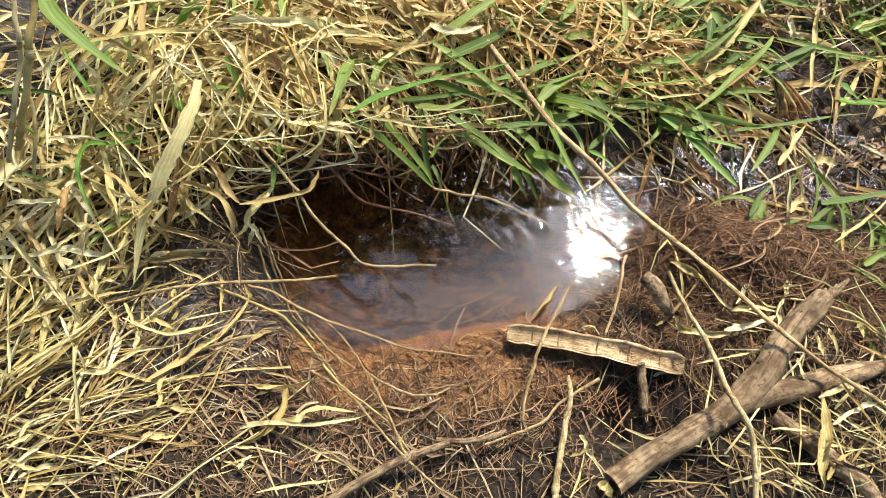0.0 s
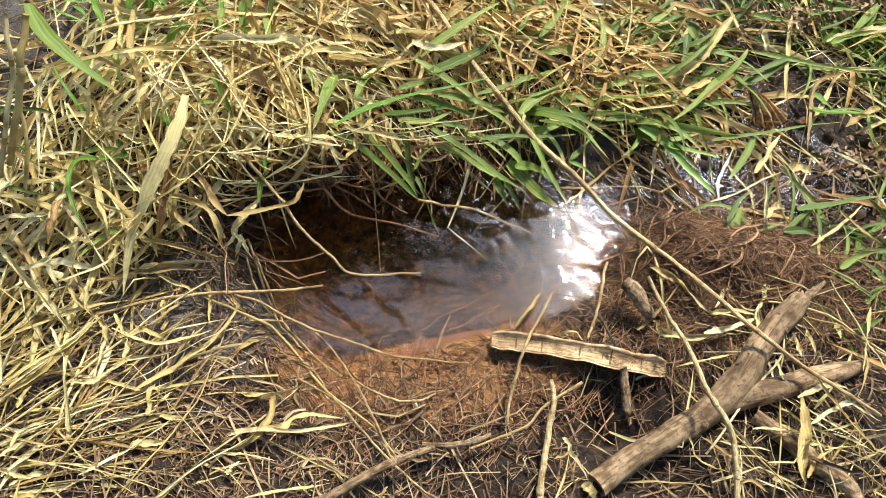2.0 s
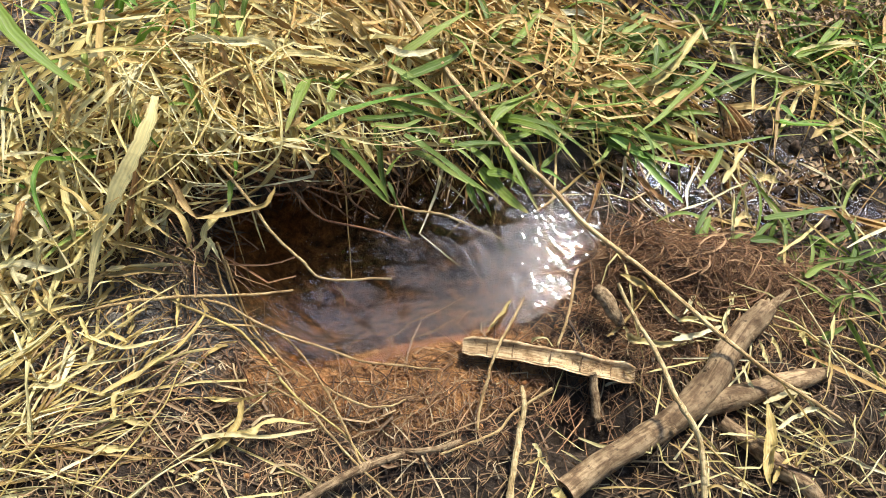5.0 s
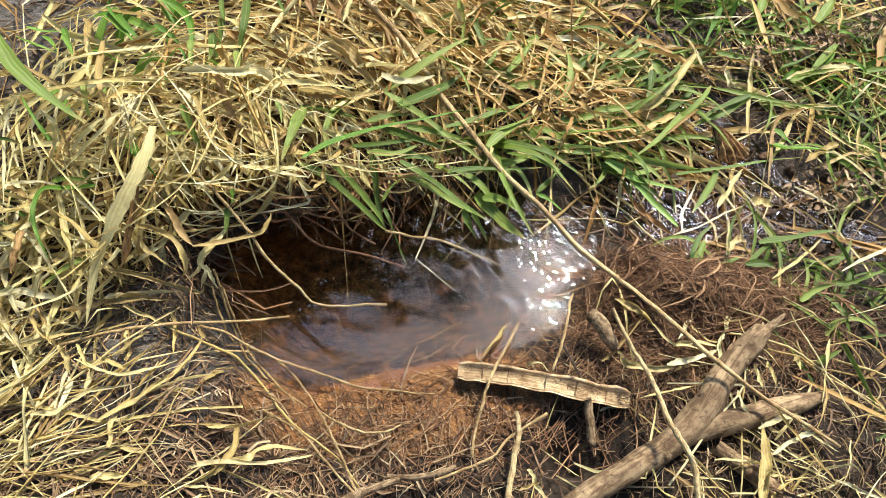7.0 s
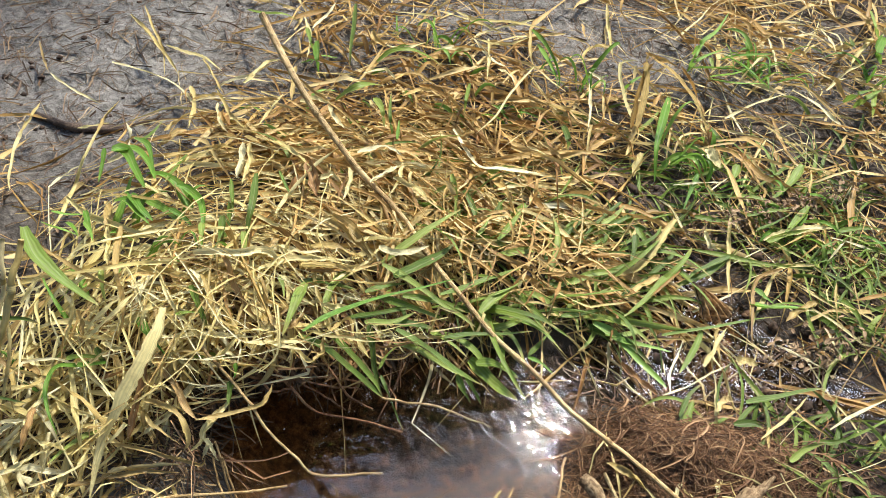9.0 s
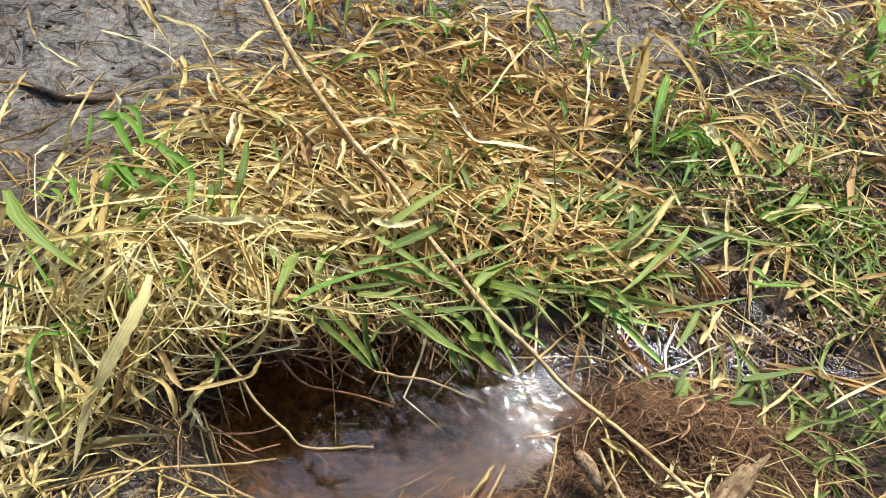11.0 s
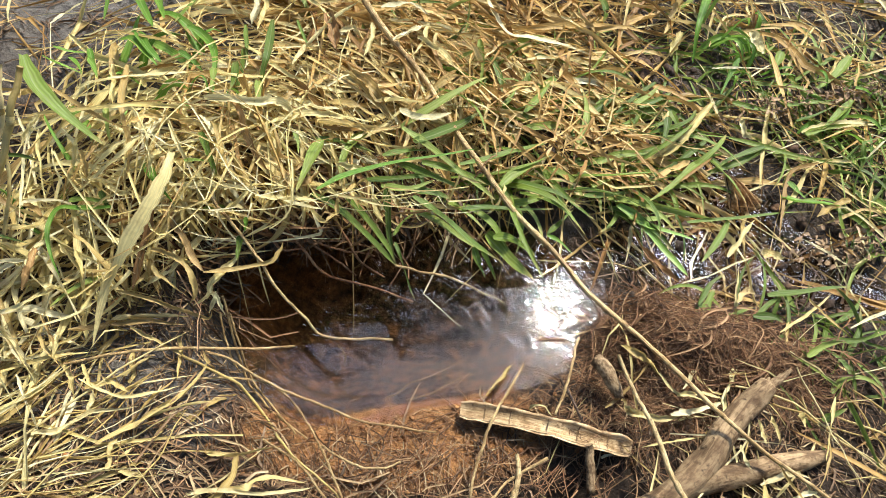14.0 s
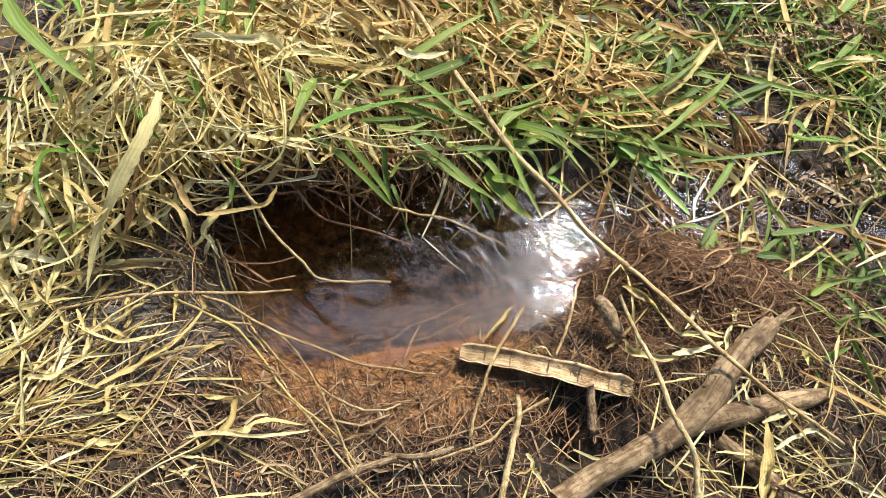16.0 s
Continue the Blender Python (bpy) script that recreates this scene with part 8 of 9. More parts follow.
blade(far_tuft, STRAW, 0.0066, (-0.698, 0.437, 0.079), (-0.695, 0.477, 0.088), (-0.694, 0.516, 0.090))
blade(far_tuft, STRAW, 0.0060, (-0.496, 0.356, 0.175), (-0.513, 0.430, 0.155), (-0.529, 0.513, 0.125))
blade(far_tuft, STRAW, 0.0059, (-0.554, 0.397, 0.145), (-0.495, 0.408, 0.160))
blade(far_tuft, STRAW, 0.0108, (-0.432, 0.634, 0.087), (-0.400, 0.557, 0.097), (-0.377, 0.469, 0.119))
blade(far_tuft, STRAW_ORANGE, 0.0086, (-0.785, 0.490, 0.059), (-0.718, 0.489, 0.075), (-0.649, 0.457, 0.103))
blade(far_tuft, STRAW, 0.0047, (-0.732, 0.632, 0.072), (-0.630, 0.542, 0.111), (-0.553, 0.495, 0.130))
blade(far_tuft, STRAW, 0.0053, (-0.815, 0.753, 0.060), (-0.768, 0.681, 0.068), (-0.729, 0.627, 0.080))
blade(far_tuft, STRAW, 0.0080, (-0.423, 0.459, 0.112), (-0.421, 0.514, 0.091), (-0.401, 0.547, 0.092))
blade(far_tuft, STRAW, 0.0108, (-0.411, 0.583, 0.095), (-0.371, 0.583, 0.113), (-0.341, 0.577, 0.124))
blade(far_tuft, STRAW, 0.0106, (-0.224, 0.693, 0.129), (-0.211, 0.621, 0.137), (-0.200, 0.567, 0.140))
blade(far_tuft, STRAW, 0.0121, (-0.186, 0.567, 0.139), (-0.159, 0.583, 0.139), (-0.127, 0.577, 0.137))
blade(far_tuft, STRAW, 0.0093, (-0.132, 0.581, 0.130), (-0.110, 0.534, 0.136), (-0.085, 0.502, 0.143))
blade(far_tuft, STRAW, 0.0060, (-0.209, 0.654, 0.128), (-0.158, 0.603, 0.131), (-0.103, 0.559, 0.132), (-0.062, 0.514, 0.140), (-0.031, 0.473, 0.149))
blade(far_tuft, STRAW, 0.0111, (-0.313, 0.616, 0.128), (-0.298, 0.677, 0.122), (-0.289, 0.708, 0.119), (-0.266, 0.723, 0.121))
blade(far_tuft, STRAW, 0.0073, (-0.372, 0.614, 0.107), (-0.329, 0.639, 0.119), (-0.284, 0.657, 0.122))
blade(far_tuft, STRAW, 0.0077, (-0.367, 0.606, 0.111), (-0.319, 0.528, 0.126), (-0.282, 0.478, 0.137), (-0.256, 0.454, 0.145))
blade(far_tuft, STRAW, 0.0069, (-0.350, 0.560, 0.113), (-0.330, 0.505, 0.121), (-0.292, 0.446, 0.139))
blade(far_tuft, STRAW, 0.0077, (-0.227, 0.594, 0.129), (-0.239, 0.541, 0.130), (-0.248, 0.483, 0.136))
blade(far_tuft, STRAW, 0.0061, (-0.297, 0.560, 0.126), (-0.251, 0.566, 0.129), (-0.227, 0.571, 0.133))
blade(far_tuft, STRAW, 0.0084, (-0.232, 0.884, 0.100), (-0.221, 0.956, 0.087), (-0.210, 1.037, 0.079))
blade(far_tuft, STRAW, 0.0079, (-0.262, 0.932, 0.096), (-0.226, 0.830, 0.106), (-0.210, 0.722, 0.123))
blade(far_tuft, STRAW_ORANGE, 0.0142, (-0.106, 0.950, 0.071), (-0.085, 0.905, 0.080), (-0.058, 0.870, 0.088))
blade(far_tuft, STRAW, 0.0075, (-0.071, 1.029, 0.082), (-0.016, 1.027, 0.083), (0.051, 1.057, 0.068))
blade(far_tuft, STRAW, 0.0071, (-0.061, 0.875, 0.088), (-0.022, 0.872, 0.088), (0.024, 0.928, 0.074))
blade(far_tuft, STRAW_ORANGE, 0.0082, (0.006, 0.661, 0.115), (0.049, 0.711, 0.100), (0.087, 0.698, 0.094))
blade(far_tuft, STRAW_ORANGE, 0.0074, (-0.025, 0.711, 0.117), (0.018, 0.763, 0.102), (0.070, 0.746, 0.093))
blade(far_tuft, STRAW, 0.0074, (-0.085, 0.713, 0.120), (-0.042, 0.746, 0.112), (-0.012, 0.711, 0.112))
blade(far_grass, GREEN, 0.0138, (-0.411, 0.973, 0.068), (-0.338, 0.877, 0.126), (-0.290, 0.868, 0.137), (-0.265, 0.907, 0.097))
blade(far_grass, GREEN_BRIGHT, 0.0161, (-0.210, 0.826, 0.108), (-0.175, 0.679, 0.171), (-0.175, 0.683, 0.130))
blade(far_grass, GREEN, 0.0104, (-0.247, 0.888, 0.098), (-0.208, 0.758, 0.155), (-0.206, 0.775, 0.113))
blade(far_grass, GREEN, 0.0159, (-0.165, 1.061, 0.070), (-0.136, 0.884, 0.115), (-0.122, 0.771, 0.139), (-0.116, 0.722, 0.121))
blade(far_grass, GREEN, 0.0165, (-0.066, 0.768, 0.115), (-0.035, 0.777, 0.139), (0.000, 0.781, 0.147), (0.036, 0.801, 0.125), (0.071, 0.832, 0.084))
blade(far_grass, GREEN, 0.0198, (-0.122, 0.601, 0.128), (-0.087, 0.593, 0.167), (-0.063, 0.615, 0.166), (-0.041, 0.682, 0.119))
blade(far_grass, GREEN, 0.0145, (-0.047, 0.623, 0.130), (-0.017, 0.521, 0.183), (-0.011, 0.517, 0.142))
blade(far_grass, GREEN, 0.0090, (0.005, 0.511, 0.136), (-0.002, 0.525, 0.175), (-0.018, 0.665, 0.119))
blade(far_grass, GREEN_BRIGHT, 0.0078, (0.017, 0.500, 0.134), (0.011, 0.571, 0.124))
blade(far_grass, GREEN, 0.0097, (0.139, 0.777, 0.085), (0.137, 0.644, 0.143), (0.136, 0.653, 0.097))
blade(far_grass, GREEN_BRIGHT, 0.0108, (0.272, 1.060, 0.065), (0.297, 0.945, 0.107), (0.314, 0.861, 0.127), (0.329, 0.828, 0.115), (0.339, 0.826, 0.076))
blade(far_grass, GREEN_BRIGHT, 0.0105, (0.285, 0.974, 0.081), (0.301, 0.841, 0.131), (0.317, 0.788, 0.133), (0.335, 0.802, 0.085))
blade(far_grass, GREEN_BRIGHT, 0.0092, (0.293, 0.863, 0.088), (0.306, 0.828, 0.137), (0.332, 0.894, 0.088))
blade(far_grass, GREEN, 0.0155, (0.347, 0.680, 0.080), (0.347, 0.583, 0.127), (0.357, 0.617, 0.070))
blade(far_grass, GREEN_BRIGHT, 0.0203, (0.597, 0.872, 0.053), (0.558, 0.723, 0.095), (0.538, 0.637, 0.093), (0.542, 0.579, 0.049))
blade(far_grass, GREEN_BRIGHT, 0.0109, (0.488, 0.865, 0.057), (0.496, 0.838, 0.104), (0.539, 0.945, 0.053))
blade(far_grass, GREEN_BRIGHT, 0.0138, (0.669, 1.048, 0.063), (0.676, 1.036, 0.107), (0.718, 1.096, 0.107), (0.789, 1.272, 0.064))
blade(far_grass, GREEN_BRIGHT, 0.0118, (0.649, 0.979, 0.058), (0.660, 0.958, 0.109), (0.753, 1.097, 0.060))
blade(far_grass, GREEN_BRIGHT, 0.0118, (0.667, 1.004, 0.054), (0.705, 0.941, 0.105), (0.827, 1.057, 0.054))
blade(far_grass, GREEN_BRIGHT, 0.0106, (0.731, 1.041, 0.063), (0.762, 0.993, 0.113), (0.881, 1.106, 0.061))
blade(far_grass, GREEN_BRIGHT, 0.0132, (0.747, 1.062, 0.064), (0.760, 0.961, 0.108), (0.792, 0.914, 0.106), (0.840, 0.950, 0.061))
blade(far_grass, GREEN_BRIGHT, 0.0116, (0.699, 0.959, 0.066), (0.735, 0.909, 0.116), (0.802, 1.022, 0.066))
blade(far_grass, GREEN_BRIGHT, 0.0101, (0.703, 0.965, 0.056), (0.736, 0.885, 0.106), (0.841, 0.981, 0.054))
blade(far_grass, GREEN_BRIGHT, 0.0104, (0.656, 0.995, 0.056), (0.657, 0.984, 0.107), (0.716, 1.141, 0.057))
blade(far_grass, GREEN, 0.0118, (0.711, 1.043, 0.065), (0.709, 0.984, 0.064))
blade(far_grass, GREEN_BRIGHT, 0.0305, (1.204, 1.277, 0.052), (1.120, 1.115, 0.101), (1.161, 1.140, 0.051))
blade(far_grass, GREEN, 0.0185, (1.020, 0.947, 0.053), (1.028, 0.918, 0.103), (1.117, 1.020, 0.053))
blade(far_grass, GREEN, 0.0184, (1.038, 0.927, 0.055), (1.042, 0.904, 0.105), (1.136, 1.024, 0.055))
blade(far_grass, GREEN, 0.0153, (1.111, 1.019, 0.055), (1.045, 0.878, 0.104), (1.073, 0.898, 0.053))
blade(far_grass, GREEN, 0.0176, (1.197, 1.397, 0.058), (1.140, 1.225, 0.107), (1.182, 1.244, 0.057))
blade(far_grass, GREEN, 0.0150, (1.078, 1.205, 0.061), (1.051, 1.104, 0.111), (1.100, 1.237, 0.061))
blade(channel_grass, GREEN, 0.0203, (0.725, 0.664, 0.053), (0.714, 0.630, 0.053), (0.703, 0.603, 0.054))
blade(channel_grass, GREEN, 0.0208, (0.870, 0.694, 0.053), (0.839, 0.640, 0.051), (0.809, 0.601, 0.049), (0.780, 0.568, 0.048))
blade(channel_grass, GREEN_BRIGHT, 0.0121, (0.635, 0.616, 0.054), (0.612, 0.557, 0.054), (0.593, 0.502, 0.053))
blade(channel_grass, GREEN, 0.0163, (0.854, 0.563, 0.041), (0.834, 0.526, 0.039), (0.807, 0.487, 0.038))
blade(channel_grass, GREEN, 0.0128, (0.903, 0.506, 0.047), (0.953, 0.522, 0.050), (1.002, 0.527, 0.051))
blade(channel_straw, STRAW, 0.0159, (0.746, 0.450, 0.050), (0.799, 0.480, 0.047), (0.857, 0.499, 0.050), (0.894, 0.507, 0.053))
blade(withered_tuft, STRAW, 0.0106, (0.517, 0.792, 0.030), (0.477, 0.767, 0.100), (0.448, 0.745, 0.170), (0.438, 0.725, 0.220), (0.465, 0.714, 0.240))
blade(withered_tuft, STRAW_ORANGE, 0.0138, (0.517, 0.750, 0.030), (0.510, 0.745, 0.100), (0.499, 0.737, 0.170), (0.484, 0.727, 0.230), (0.485, 0.737, 0.250))
blade(withered_tuft, STRAW, 0.0127, (0.505, 0.757, 0.040), (0.498, 0.746, 0.120), (0.495, 0.733, 0.200), (0.502, 0.733, 0.230))
blade(withered_tuft, STRAW_ORANGE, 0.0093, (0.478, 0.727, 0.250), (0.511, 0.736, 0.235), (0.559, 0.756, 0.210))
blade(withered_tuft, STRAW_ORANGE, 0.0098, (0.496, 0.727, 0.240), (0.538, 0.725, 0.220), (0.580, 0.732, 0.180), (0.622, 0.750, 0.130), (0.649, 0.759, 0.090), (0.674, 0.765, 0.050), (0.680, 0.718, 0.030))
blade(withered_tuft, STRAW_ORANGE, 0.0075, (0.565, 0.759, 0.210), (0.592, 0.754, 0.180), (0.620, 0.760, 0.140))
blade(withered_tuft, STRAW_ORANGE, 0.0089, (0.677, 0.777, 0.060), (0.673, 0.709, 0.040), (0.663, 0.641, 0.030))
blade(withered_tuft, STRAW_ORANGE, 0.0066, (0.576, 0.636, 0.051), (0.601, 0.709, 0.052), (0.630, 0.744, 0.051), (0.678, 0.761, 0.049))
blade(withered_tuft, STRAW_ORANGE, 0.0170, (0.395, 0.634, 0.049), (0.434, 0.676, 0.049), (0.471, 0.698, 0.053), (0.496, 0.732, 0.057))
blade(withered_tuft, STRAW_ORANGE, 0.0118, (0.510, 0.747, 0.055), (0.498, 0.680, 0.050), (0.488, 0.648, 0.047))
blade(withered_tuft, STRAW, 0.0156, (0.519, 0.654, 0.057), (0.502, 0.611, 0.054), (0.498, 0.579, 0.055))
blade(channel_straw, STRAW, 0.0205, (0.663, 0.699, 0.056), (0.674, 0.663, 0.056), (0.685, 0.642, 0.056))
blade(far_tuft, STRAW, 0.0097, (0.198, 0.852, 0.080), (0.220, 0.835, 0.084), (0.237, 0.796, 0.089))
blade(far_tuft, STRAW, 0.0071, (0.168, 1.012, 0.054), (0.175, 0.922, 0.064), (0.175, 0.801, 0.083))
blade(far_tuft, STRAW, 0.0125, (0.062, 0.931, 0.063), (0.118, 0.959, 0.049), (0.138, 0.999, 0.044))
blade(far_tuft, STRAW, 0.0083, (0.131, 1.009, 0.050), (0.186, 0.908, 0.067), (0.216, 0.876, 0.077))
blade(far_tuft, STRAW, 0.0077, (0.058, 1.103, 0.066), (0.134, 1.089, 0.053), (0.232, 1.077, 0.067), (0.332, 1.053, 0.073))
blade(far_tuft, STRAW, 0.0076, (0.032, 1.075, 0.073), (0.135, 1.076, 0.053), (0.210, 1.024, 0.064))
blade(far_tuft, STRAW, 0.0065, (0.125, 1.002, 0.049), (0.166, 1.052, 0.049), (0.246, 1.083, 0.066), (0.276, 1.103, 0.068))
blade(far_tuft, STRAW, 0.0073, (0.267, 1.063, 0.069), (0.269, 0.961, 0.076), (0.277, 0.881, 0.081))
blade(far_tuft, STRAW, 0.0080, (0.469, 1.267, 0.045), (0.471, 1.159, 0.038), (0.475, 1.078, 0.040), (0.475, 0.999, 0.049))
blade(far_tuft, STRAW, 0.0087, (0.474, 1.073, 0.037), (0.435, 1.064, 0.040), (0.405, 1.003, 0.054), (0.396, 0.933, 0.065))
blade(far_tuft, STRAW, 0.0077, (0.408, 0.852, 0.075), (0.409, 0.766, 0.074), (0.402, 0.689, 0.069))
blade(far_tuft, STRAW, 0.0092, (0.407, 0.901, 0.073), (0.436, 0.885, 0.069), (0.444, 0.860, 0.069))
blade(far_tuft, STRAW, 0.0114, (0.316, 0.750, 0.076), (0.357, 0.748, 0.072), (0.411, 0.747, 0.064))
blade(far_tuft, STRAW, 0.0056, (0.279, 0.870, 0.088), (0.235, 0.765, 0.091), (0.203, 0.658, 0.100), (0.165, 0.592, 0.098))
blade(far_tuft, STRAW, 0.0112, (0.118, 0.604, 0.094), (0.148, 0.548, 0.092), (0.180, 0.504, 0.091), (0.230, 0.509, 0.089), (0.301, 0.537, 0.061), (0.362, 0.541, 0.045), (0.422, 0.536, 0.044))
blade(far_tuft, STRAW, 0.0094, (0.221, 0.451, 0.086), (0.279, 0.492, 0.067), (0.351, 0.525, 0.042), (0.376, 0.539, 0.044))
blade(far_tuft, STRAW, 0.0064, (0.358, 0.531, 0.051), (0.391, 0.587, 0.048), (0.407, 0.683, 0.062), (0.414, 0.713, 0.066))
blade(far_tuft, STRAW_ORANGE, 0.0075, (0.140, 0.296, 0.123), (0.190, 0.333, 0.089))
blade(far_tuft, STRAW, 0.0065, (0.156, 0.437, 0.093), (0.172, 0.470, 0.091), (0.200, 0.488, 0.092))
blade(far_tuft, STRAW, 0.0064, (0.141, 1.002, 0.053), (0.209, 0.977, 0.067), (0.267, 1.006, 0.078))
blade(far_tuft, STRAW, 0.0065, (0.359, 1.050, 0.064), (0.404, 1.058, 0.050), (0.424, 1.023, 0.049))
blade(far_tuft, STRAW_ORANGE, 0.0065, (0.107, 0.747, 0.083), (0.159, 0.716, 0.085), (0.208, 0.691, 0.090))
blade(far_tuft, STRAW, 0.0066, (0.219, 0.724, 0.089), (0.268, 0.754, 0.082), (0.325, 0.747, 0.075))
blade(far_tuft, STRAW_ORANGE, 0.0071, (0.138, 0.669, 0.087), (0.177, 0.630, 0.088), (0.192, 0.588, 0.088))
blade(far_tuft, STRAW, 0.0062, (0.273, 0.592, 0.084), (0.322, 0.583, 0.070), (0.372, 0.560, 0.053))
blade(far_tuft, STRAW_ORANGE, 0.0080, (0.297, 0.627, 0.074), (0.328, 0.614, 0.067), (0.354, 0.597, 0.056))
blade(channel_grass, GREEN, 0.0125, (0.130, 0.459, 0.103), (0.144, 0.396, 0.104), (0.148, 0.316, 0.114))
blade(channel_grass, GREEN, 0.0136, (0.158, 0.425, 0.096), (0.178, 0.386, 0.091), (0.188, 0.351, 0.086))
blade(channel_grass, GREEN, 0.0170, (0.279, 0.442, 0.066), (0.255, 0.400, 0.069), (0.235, 0.368, 0.067), (0.219, 0.337, 0.070))
blade(channel_grass, GREEN, 0.0163, (0.420, 0.482, 0.053), (0.381, 0.429, 0.056), (0.347, 0.379, 0.063), (0.329, 0.329, 0.069))
blade(channel_grass, GREEN, 0.0132, (0.468, 0.493, 0.059), (0.430, 0.442, 0.060), (0.401, 0.396, 0.063), (0.370, 0.330, 0.069))
blade(channel_grass, GREEN, 0.0106, (0.227, 0.425, 0.080), (0.229, 0.386, 0.071), (0.221, 0.351, 0.070))
blade(channel_grass, GREEN, 0.0122, (0.487, 0.433, 0.061), (0.510, 0.419, 0.061), (0.527, 0.397, 0.061))
blade(far_tuft, STRAW, 0.0052, (0.383, 0.568, 0.044), (0.419, 0.511, 0.046), (0.442, 0.476, 0.049))
blade(far_tuft, STRAW_ORANGE, 0.0056, (0.290, 0.433, 0.068), (0.320, 0.403, 0.063), (0.339, 0.365, 0.065))
blade(far_tuft, STRAW, 0.0071, (0.879, 1.183, 0.056), (0.881, 1.115, 0.055), (0.872, 1.024, 0.055))
blade(far_tuft, STRAW, 0.0067, (0.870, 0.972, 0.064), (0.927, 0.973, 0.062), (0.967, 0.907, 0.061), (1.004, 0.831, 0.059))
blade(far_tuft, STRAW, 0.0100, (0.898, 0.964, 0.057), (0.945, 0.920, 0.056), (0.975, 0.875, 0.055), (1.001, 0.833, 0.053))
blade(far_tuft, STRAW, 0.0126, (1.164, 1.244, 0.061), (1.114, 1.175, 0.061), (1.072, 1.098, 0.060))
blade(far_tuft, STRAW, 0.0076, (1.023, 1.266, 0.060), (1.044, 1.213, 0.059), (1.047, 1.157, 0.059))
blade(far_tuft, STRAW, 0.0076, (0.863, 1.245, 0.059), (0.946, 1.276, 0.058), (0.995, 1.276, 0.057))
blade(far_tuft, STRAW, 0.0061, (0.850, 0.699, 0.048), (0.900, 0.691, 0.048), (0.961, 0.684, 0.048))
blade(far_tuft, STRAW, 0.0062, (0.803, 0.807, 0.058), (0.849, 0.764, 0.057), (0.880, 0.720, 0.056))
blade(far_tuft, STRAW, 0.0085, (0.995, 0.815, 0.057), (0.970, 0.771, 0.056), (0.948, 0.735, 0.056))
blade(far_tuft, STRAW, 0.0054, (1.039, 0.859, 0.057), (1.037, 0.786, 0.056), (1.035, 0.706, 0.055))
blade(far_tuft, STRAW, 0.0056, (0.577, 0.565, 0.057), (0.640, 0.585, 0.057), (0.704, 0.604, 0.056))
blade(far_tuft, STRAW, 0.0059, (0.726, 0.600, 0.046), (0.757, 0.673, 0.046), (0.793, 0.746, 0.047), (0.815, 0.782, 0.047))
blade(far_tuft, STRAW, 0.0079, (0.809, 0.602, 0.044), (0.833, 0.661, 0.047), (0.853, 0.695, 0.048))
blade(far_tuft, STRAW, 0.0053, (0.546, 0.520, 0.054), (0.569, 0.501, 0.053), (0.587, 0.449, 0.053), (0.601, 0.433, 0.053))
blade(far_tuft, STRAW, 0.0067, (0.911, 0.867, 0.050), (0.982, 0.894, 0.049), (1.060, 0.890, 0.049))
blade(far_tuft, STRAW, 0.0083, (0.963, 1.070, 0.058), (1.011, 1.034, 0.057), (1.073, 1.060, 0.057))
blade(far_tuft, STRAW, 0.0083, (0.982, 0.976, 0.061), (1.042, 1.059, 0.061), (1.115, 1.124, 0.061))
blade(far_tuft, STRAW, 0.0075, (0.930, 1.189, 0.057), (0.999, 1.234, 0.055), (1.037, 1.205, 0.055))
blade(far_tuft, STRAW, 0.0064, (0.719, 0.817, 0.056), (0.777, 0.869, 0.058), (0.883, 0.945, 0.059))
blade(far_tuft, STRAW, 0.0060, (0.633, 1.122, 0.053), (0.700, 1.213, 0.056), (0.749, 1.308, 0.056))
blade(bank_grass, GREEN_BRIGHT, 0.0229, (-0.436, 0.292, 0.206), (-0.413, 0.295, 0.200), (-0.376, 0.243, 0.216), (-0.326, 0.170, 0.252))
blade(bank_grass, GREEN_BRIGHT, 0.0187, (-0.430, 0.289, 0.206), (-0.404, 0.308, 0.197), (-0.358, 0.259, 0.216), (-0.321, 0.199, 0.245))
blade(bank_grass, GREEN_BRIGHT, 0.0122, (-0.423, 0.348, 0.186), (-0.398, 0.340, 0.183), (-0.365, 0.285, 0.205), (-0.334, 0.221, 0.234))
blade(bank_grass, GREEN_BRIGHT, 0.0088, (-0.450, 0.296, 0.202), (-0.446, 0.270, 0.190), (-0.442, 0.239, 0.178))
blade(bank_grass, GREEN, 0.0114, (-0.414, 0.359, 0.174), (-0.417, 0.404, 0.152), (-0.434, 0.485, 0.115))
blade(bank_grass, GREEN, 0.0110, (-0.325, 0.333, 0.179), (-0.317, 0.261, 0.210), (-0.310, 0.205, 0.235))
blade(bank_grass, GREEN_BRIGHT, 0.0139, (-0.290, 0.200, 0.237), (-0.272, 0.202, 0.229), (-0.247, 0.181, 0.230), (-0.232, 0.152, 0.231), (-0.224, 0.121, 0.227), (-0.217, 0.090, 0.220))
blade(bank_grass, GREEN_BRIGHT, 0.0156, (-0.381, 0.168, 0.215), (-0.351, 0.154, 0.236), (-0.320, 0.123, 0.248), (-0.296, 0.105, 0.245))
blade(bank_grass, GREEN_BRIGHT, 0.0171, (-0.350, 0.168, 0.237), (-0.319, 0.130, 0.248), (-0.294, 0.113, 0.244))
blade(bank_grass, GREEN_BRIGHT, 0.0083, (-0.471, 0.141, 0.202), (-0.453, 0.148, 0.191), (-0.433, 0.156, 0.187))
blade(bank_grass, GREEN_BRIGHT, 0.0095, (-0.445, 0.081, 0.244), (-0.432, 0.095, 0.219), (-0.410, 0.101, 0.203))
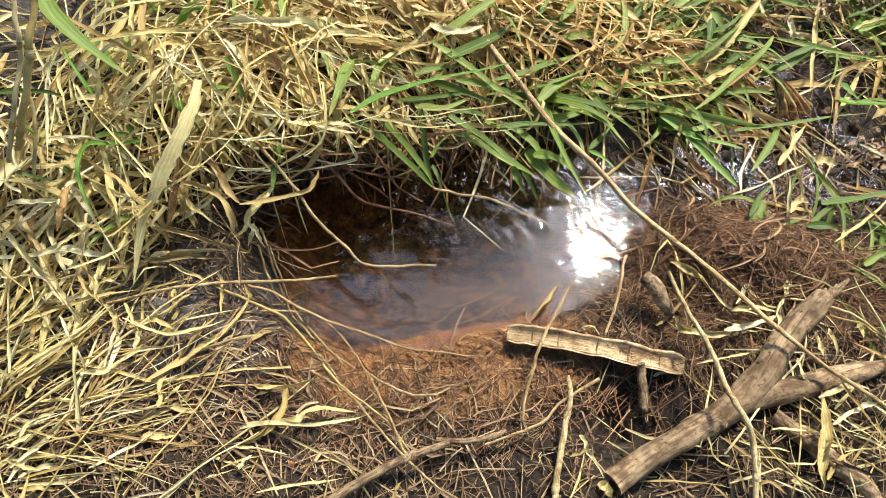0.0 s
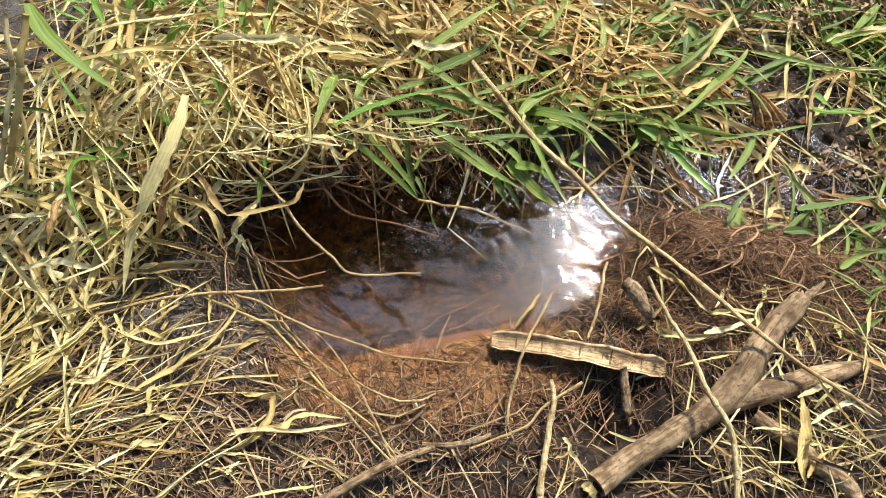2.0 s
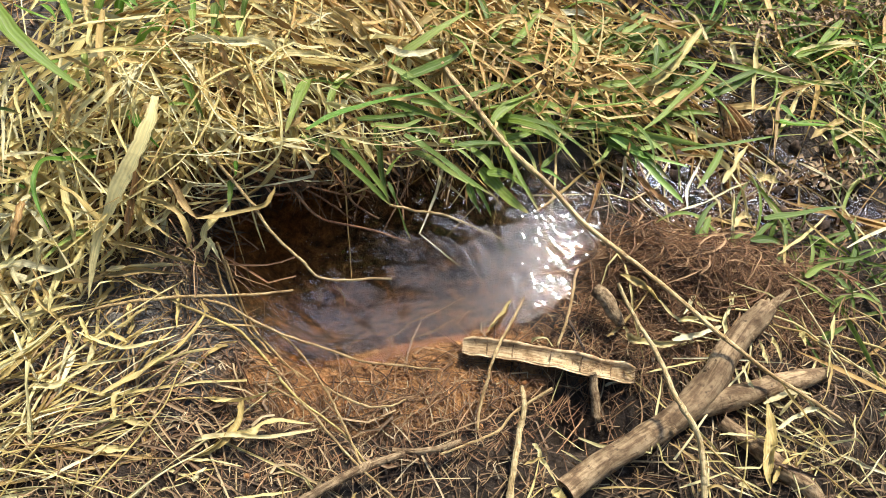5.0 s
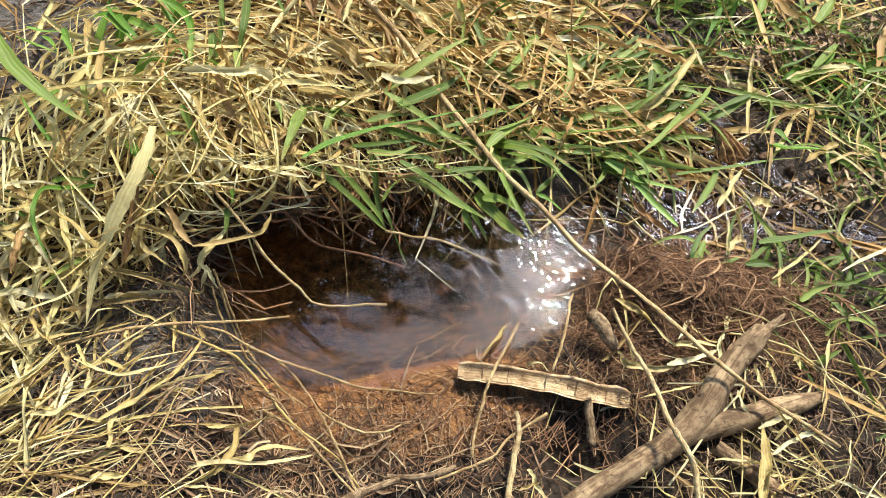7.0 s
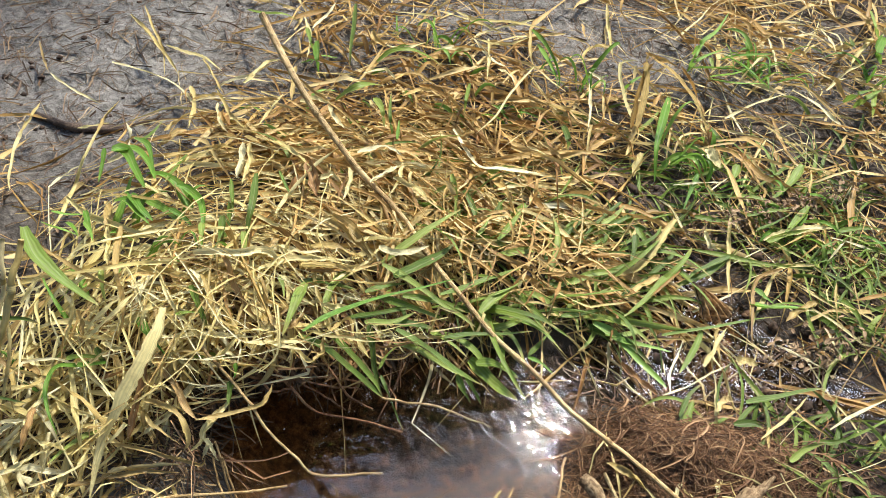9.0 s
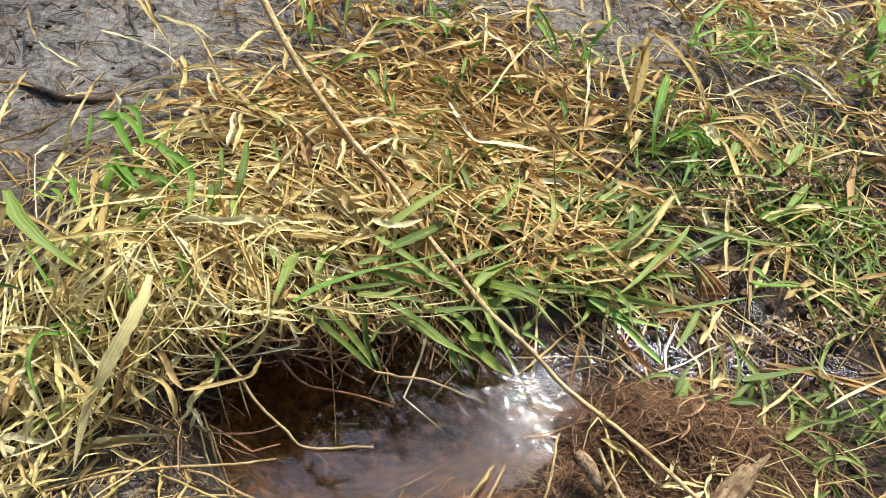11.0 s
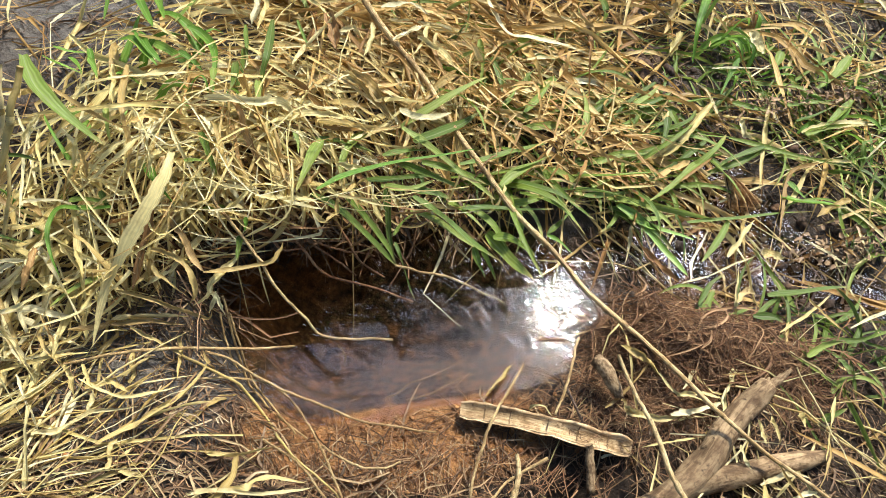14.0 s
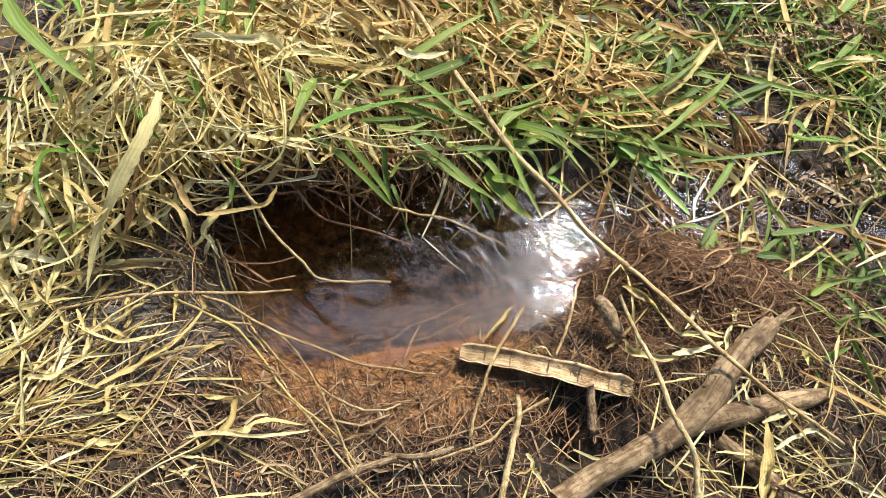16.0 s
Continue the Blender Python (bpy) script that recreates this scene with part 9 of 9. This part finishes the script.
blade(bank_grass, GREEN_BRIGHT, 0.0115, (-0.434, 0.168, 0.184), (-0.411, 0.132, 0.197), (-0.395, 0.107, 0.204))
blade(bank_grass, GREEN, 0.0151, (-0.199, 0.175, 0.242), (-0.192, 0.135, 0.231), (-0.194, 0.100, 0.214))
blade(bank_grass, GREEN, 0.0122, (-0.179, 0.254, 0.233), (-0.158, 0.165, 0.257), (-0.157, 0.132, 0.242), (-0.153, 0.101, 0.221))
blade(bank_grass, GREEN, 0.0077, (-0.216, 0.238, 0.228), (-0.196, 0.184, 0.242), (-0.184, 0.151, 0.238))
blade(bank_grass, GREEN, 0.0072, (-0.153, 0.292, 0.209), (-0.132, 0.253, 0.213), (-0.118, 0.236, 0.211))
blade(bank_grass, GREEN_BRIGHT, 0.0108, (-0.281, 0.143, 0.242), (-0.261, 0.142, 0.229), (-0.246, 0.133, 0.223))
blade(dry_tussock, STRAW, 0.0067, (-0.348, 0.220, 0.221), (-0.335, 0.236, 0.217), (-0.298, 0.211, 0.222), (-0.263, 0.190, 0.215))
blade(dry_tussock, STRAW, 0.0076, (-0.385, 0.245, 0.202), (-0.333, 0.190, 0.235), (-0.289, 0.171, 0.237))
blade(dry_tussock, STRAW, 0.0074, (-0.392, 0.193, 0.204), (-0.337, 0.157, 0.242), (-0.290, 0.152, 0.250), (-0.261, 0.165, 0.230))
blade(dry_tussock, STRAW, 0.0096, (-0.506, 0.235, 0.137), (-0.443, 0.178, 0.169), (-0.384, 0.138, 0.197), (-0.323, 0.107, 0.222), (-0.268, 0.105, 0.221))
blade(far_tuft, STRAW, 0.0071, (-0.506, 0.396, 0.161), (-0.505, 0.322, 0.155), (-0.523, 0.282, 0.114), (-0.481, 0.165, 0.169), (-0.436, 0.067, 0.238))
blade(far_tuft, STRAW, 0.0062, (-0.697, 0.452, 0.083), (-0.694, 0.402, 0.073), (-0.646, 0.302, 0.099), (-0.600, 0.229, 0.139))
blade(far_tuft, STRAW, 0.0058, (-0.553, 0.261, 0.125), (-0.551, 0.309, 0.111), (-0.512, 0.313, 0.142))
blade(dry_tussock, STRAW, 0.0115, (-0.407, 0.190, 0.188), (-0.383, 0.148, 0.199), (-0.370, 0.104, 0.199))
blade(dry_tussock, STRAW, 0.0128, (-0.243, 0.390, 0.172), (-0.214, 0.297, 0.209), (-0.205, 0.235, 0.233))
blade(dry_tussock, STRAW, 0.0089, (-0.233, 0.392, 0.171), (-0.208, 0.314, 0.201), (-0.189, 0.215, 0.241))
blade(dry_tussock, STRAW, 0.0081, (-0.216, 0.193, 0.232), (-0.173, 0.164, 0.248), (-0.138, 0.156, 0.233), (-0.105, 0.169, 0.204))
blade(dry_tussock, STRAW, 0.0086, (-0.127, 0.176, 0.229), (-0.123, 0.236, 0.213), (-0.110, 0.282, 0.210), (-0.092, 0.330, 0.209), (-0.075, 0.405, 0.182))
blade(dry_tussock, STRAW_RUSSET, 0.0172, (-0.109, 0.320, 0.212), (-0.095, 0.286, 0.209), (-0.081, 0.256, 0.198))
blade(dry_tussock, STRAW, 0.0091, (-0.006, 0.327, 0.178), (0.015, 0.367, 0.168), (0.042, 0.421, 0.147))
blade(dry_tussock, STRAW, 0.0081, (0.039, 0.425, 0.144), (0.038, 0.369, 0.151), (0.025, 0.321, 0.157))
blade(dry_tussock, STRAW, 0.0091, (0.029, 0.366, 0.160), (0.072, 0.370, 0.135), (0.098, 0.349, 0.129))
blade(dry_tussock, STRAW, 0.0088, (-0.048, 0.350, 0.183), (-0.038, 0.312, 0.183), (-0.044, 0.272, 0.183))
blade(dry_tussock, STRAW_YELLOW, 0.0087, (-0.085, 0.288, 0.208), (-0.070, 0.314, 0.198), (-0.054, 0.305, 0.189))
blade(dry_tussock, STRAW, 0.0080, (-0.188, 0.405, 0.175), (-0.142, 0.353, 0.199), (-0.099, 0.304, 0.215))
blade(dry_tussock, STRAW, 0.0084, (-0.236, 0.432, 0.154), (-0.185, 0.401, 0.170), (-0.136, 0.369, 0.190), (-0.086, 0.418, 0.173))
blade(dry_tussock, STRAW, 0.0097, (-0.314, 0.410, 0.153), (-0.286, 0.422, 0.155), (-0.247, 0.400, 0.166))
blade(dry_tussock, STRAW, 0.0083, (-0.352, 0.301, 0.193), (-0.329, 0.341, 0.176), (-0.287, 0.381, 0.169))
blade(dry_tussock, STRAW, 0.0092, (-0.329, 0.246, 0.215), (-0.314, 0.326, 0.178), (-0.287, 0.364, 0.170))
blade(dry_tussock, STRAW, 0.0083, (-0.041, 0.397, 0.179), (0.003, 0.444, 0.160), (0.036, 0.440, 0.149))

fill_tuft(water_grass, GREEN, 8, 0.167, 0.145, 0.090, 0.040, -0.55, 0.7, 0.10, 0.22, 0.06, 0.012, 0.021)
fill_tuft(water_grass, GREEN, 2, 0.061, 0.068, 0.045, 0.024, -0.9, 0.7, 0.08, 0.17, 0.04, 0.011, 0.019, 0.03)
fill_tuft(channel_grass, GREEN, 8, 0.354, 0.219, 0.081, 0.040, -0.1, 1.0, 0.09, 0.20, 0.05, 0.010, 0.018)
fill_tuft(channel_grass, GREEN, 8, 0.485, 0.331, 0.054, 0.064, 0.5, 1.0, 0.08, 0.18, 0.05, 0.009, 0.015)
fill_tuft(bank_grass, GREEN_BRIGHT, 4, -0.322, 0.157, 0.045, 0.035, 0.0, 2.5, 0.08, 0.16, 0.09, 0.013, 0.022)
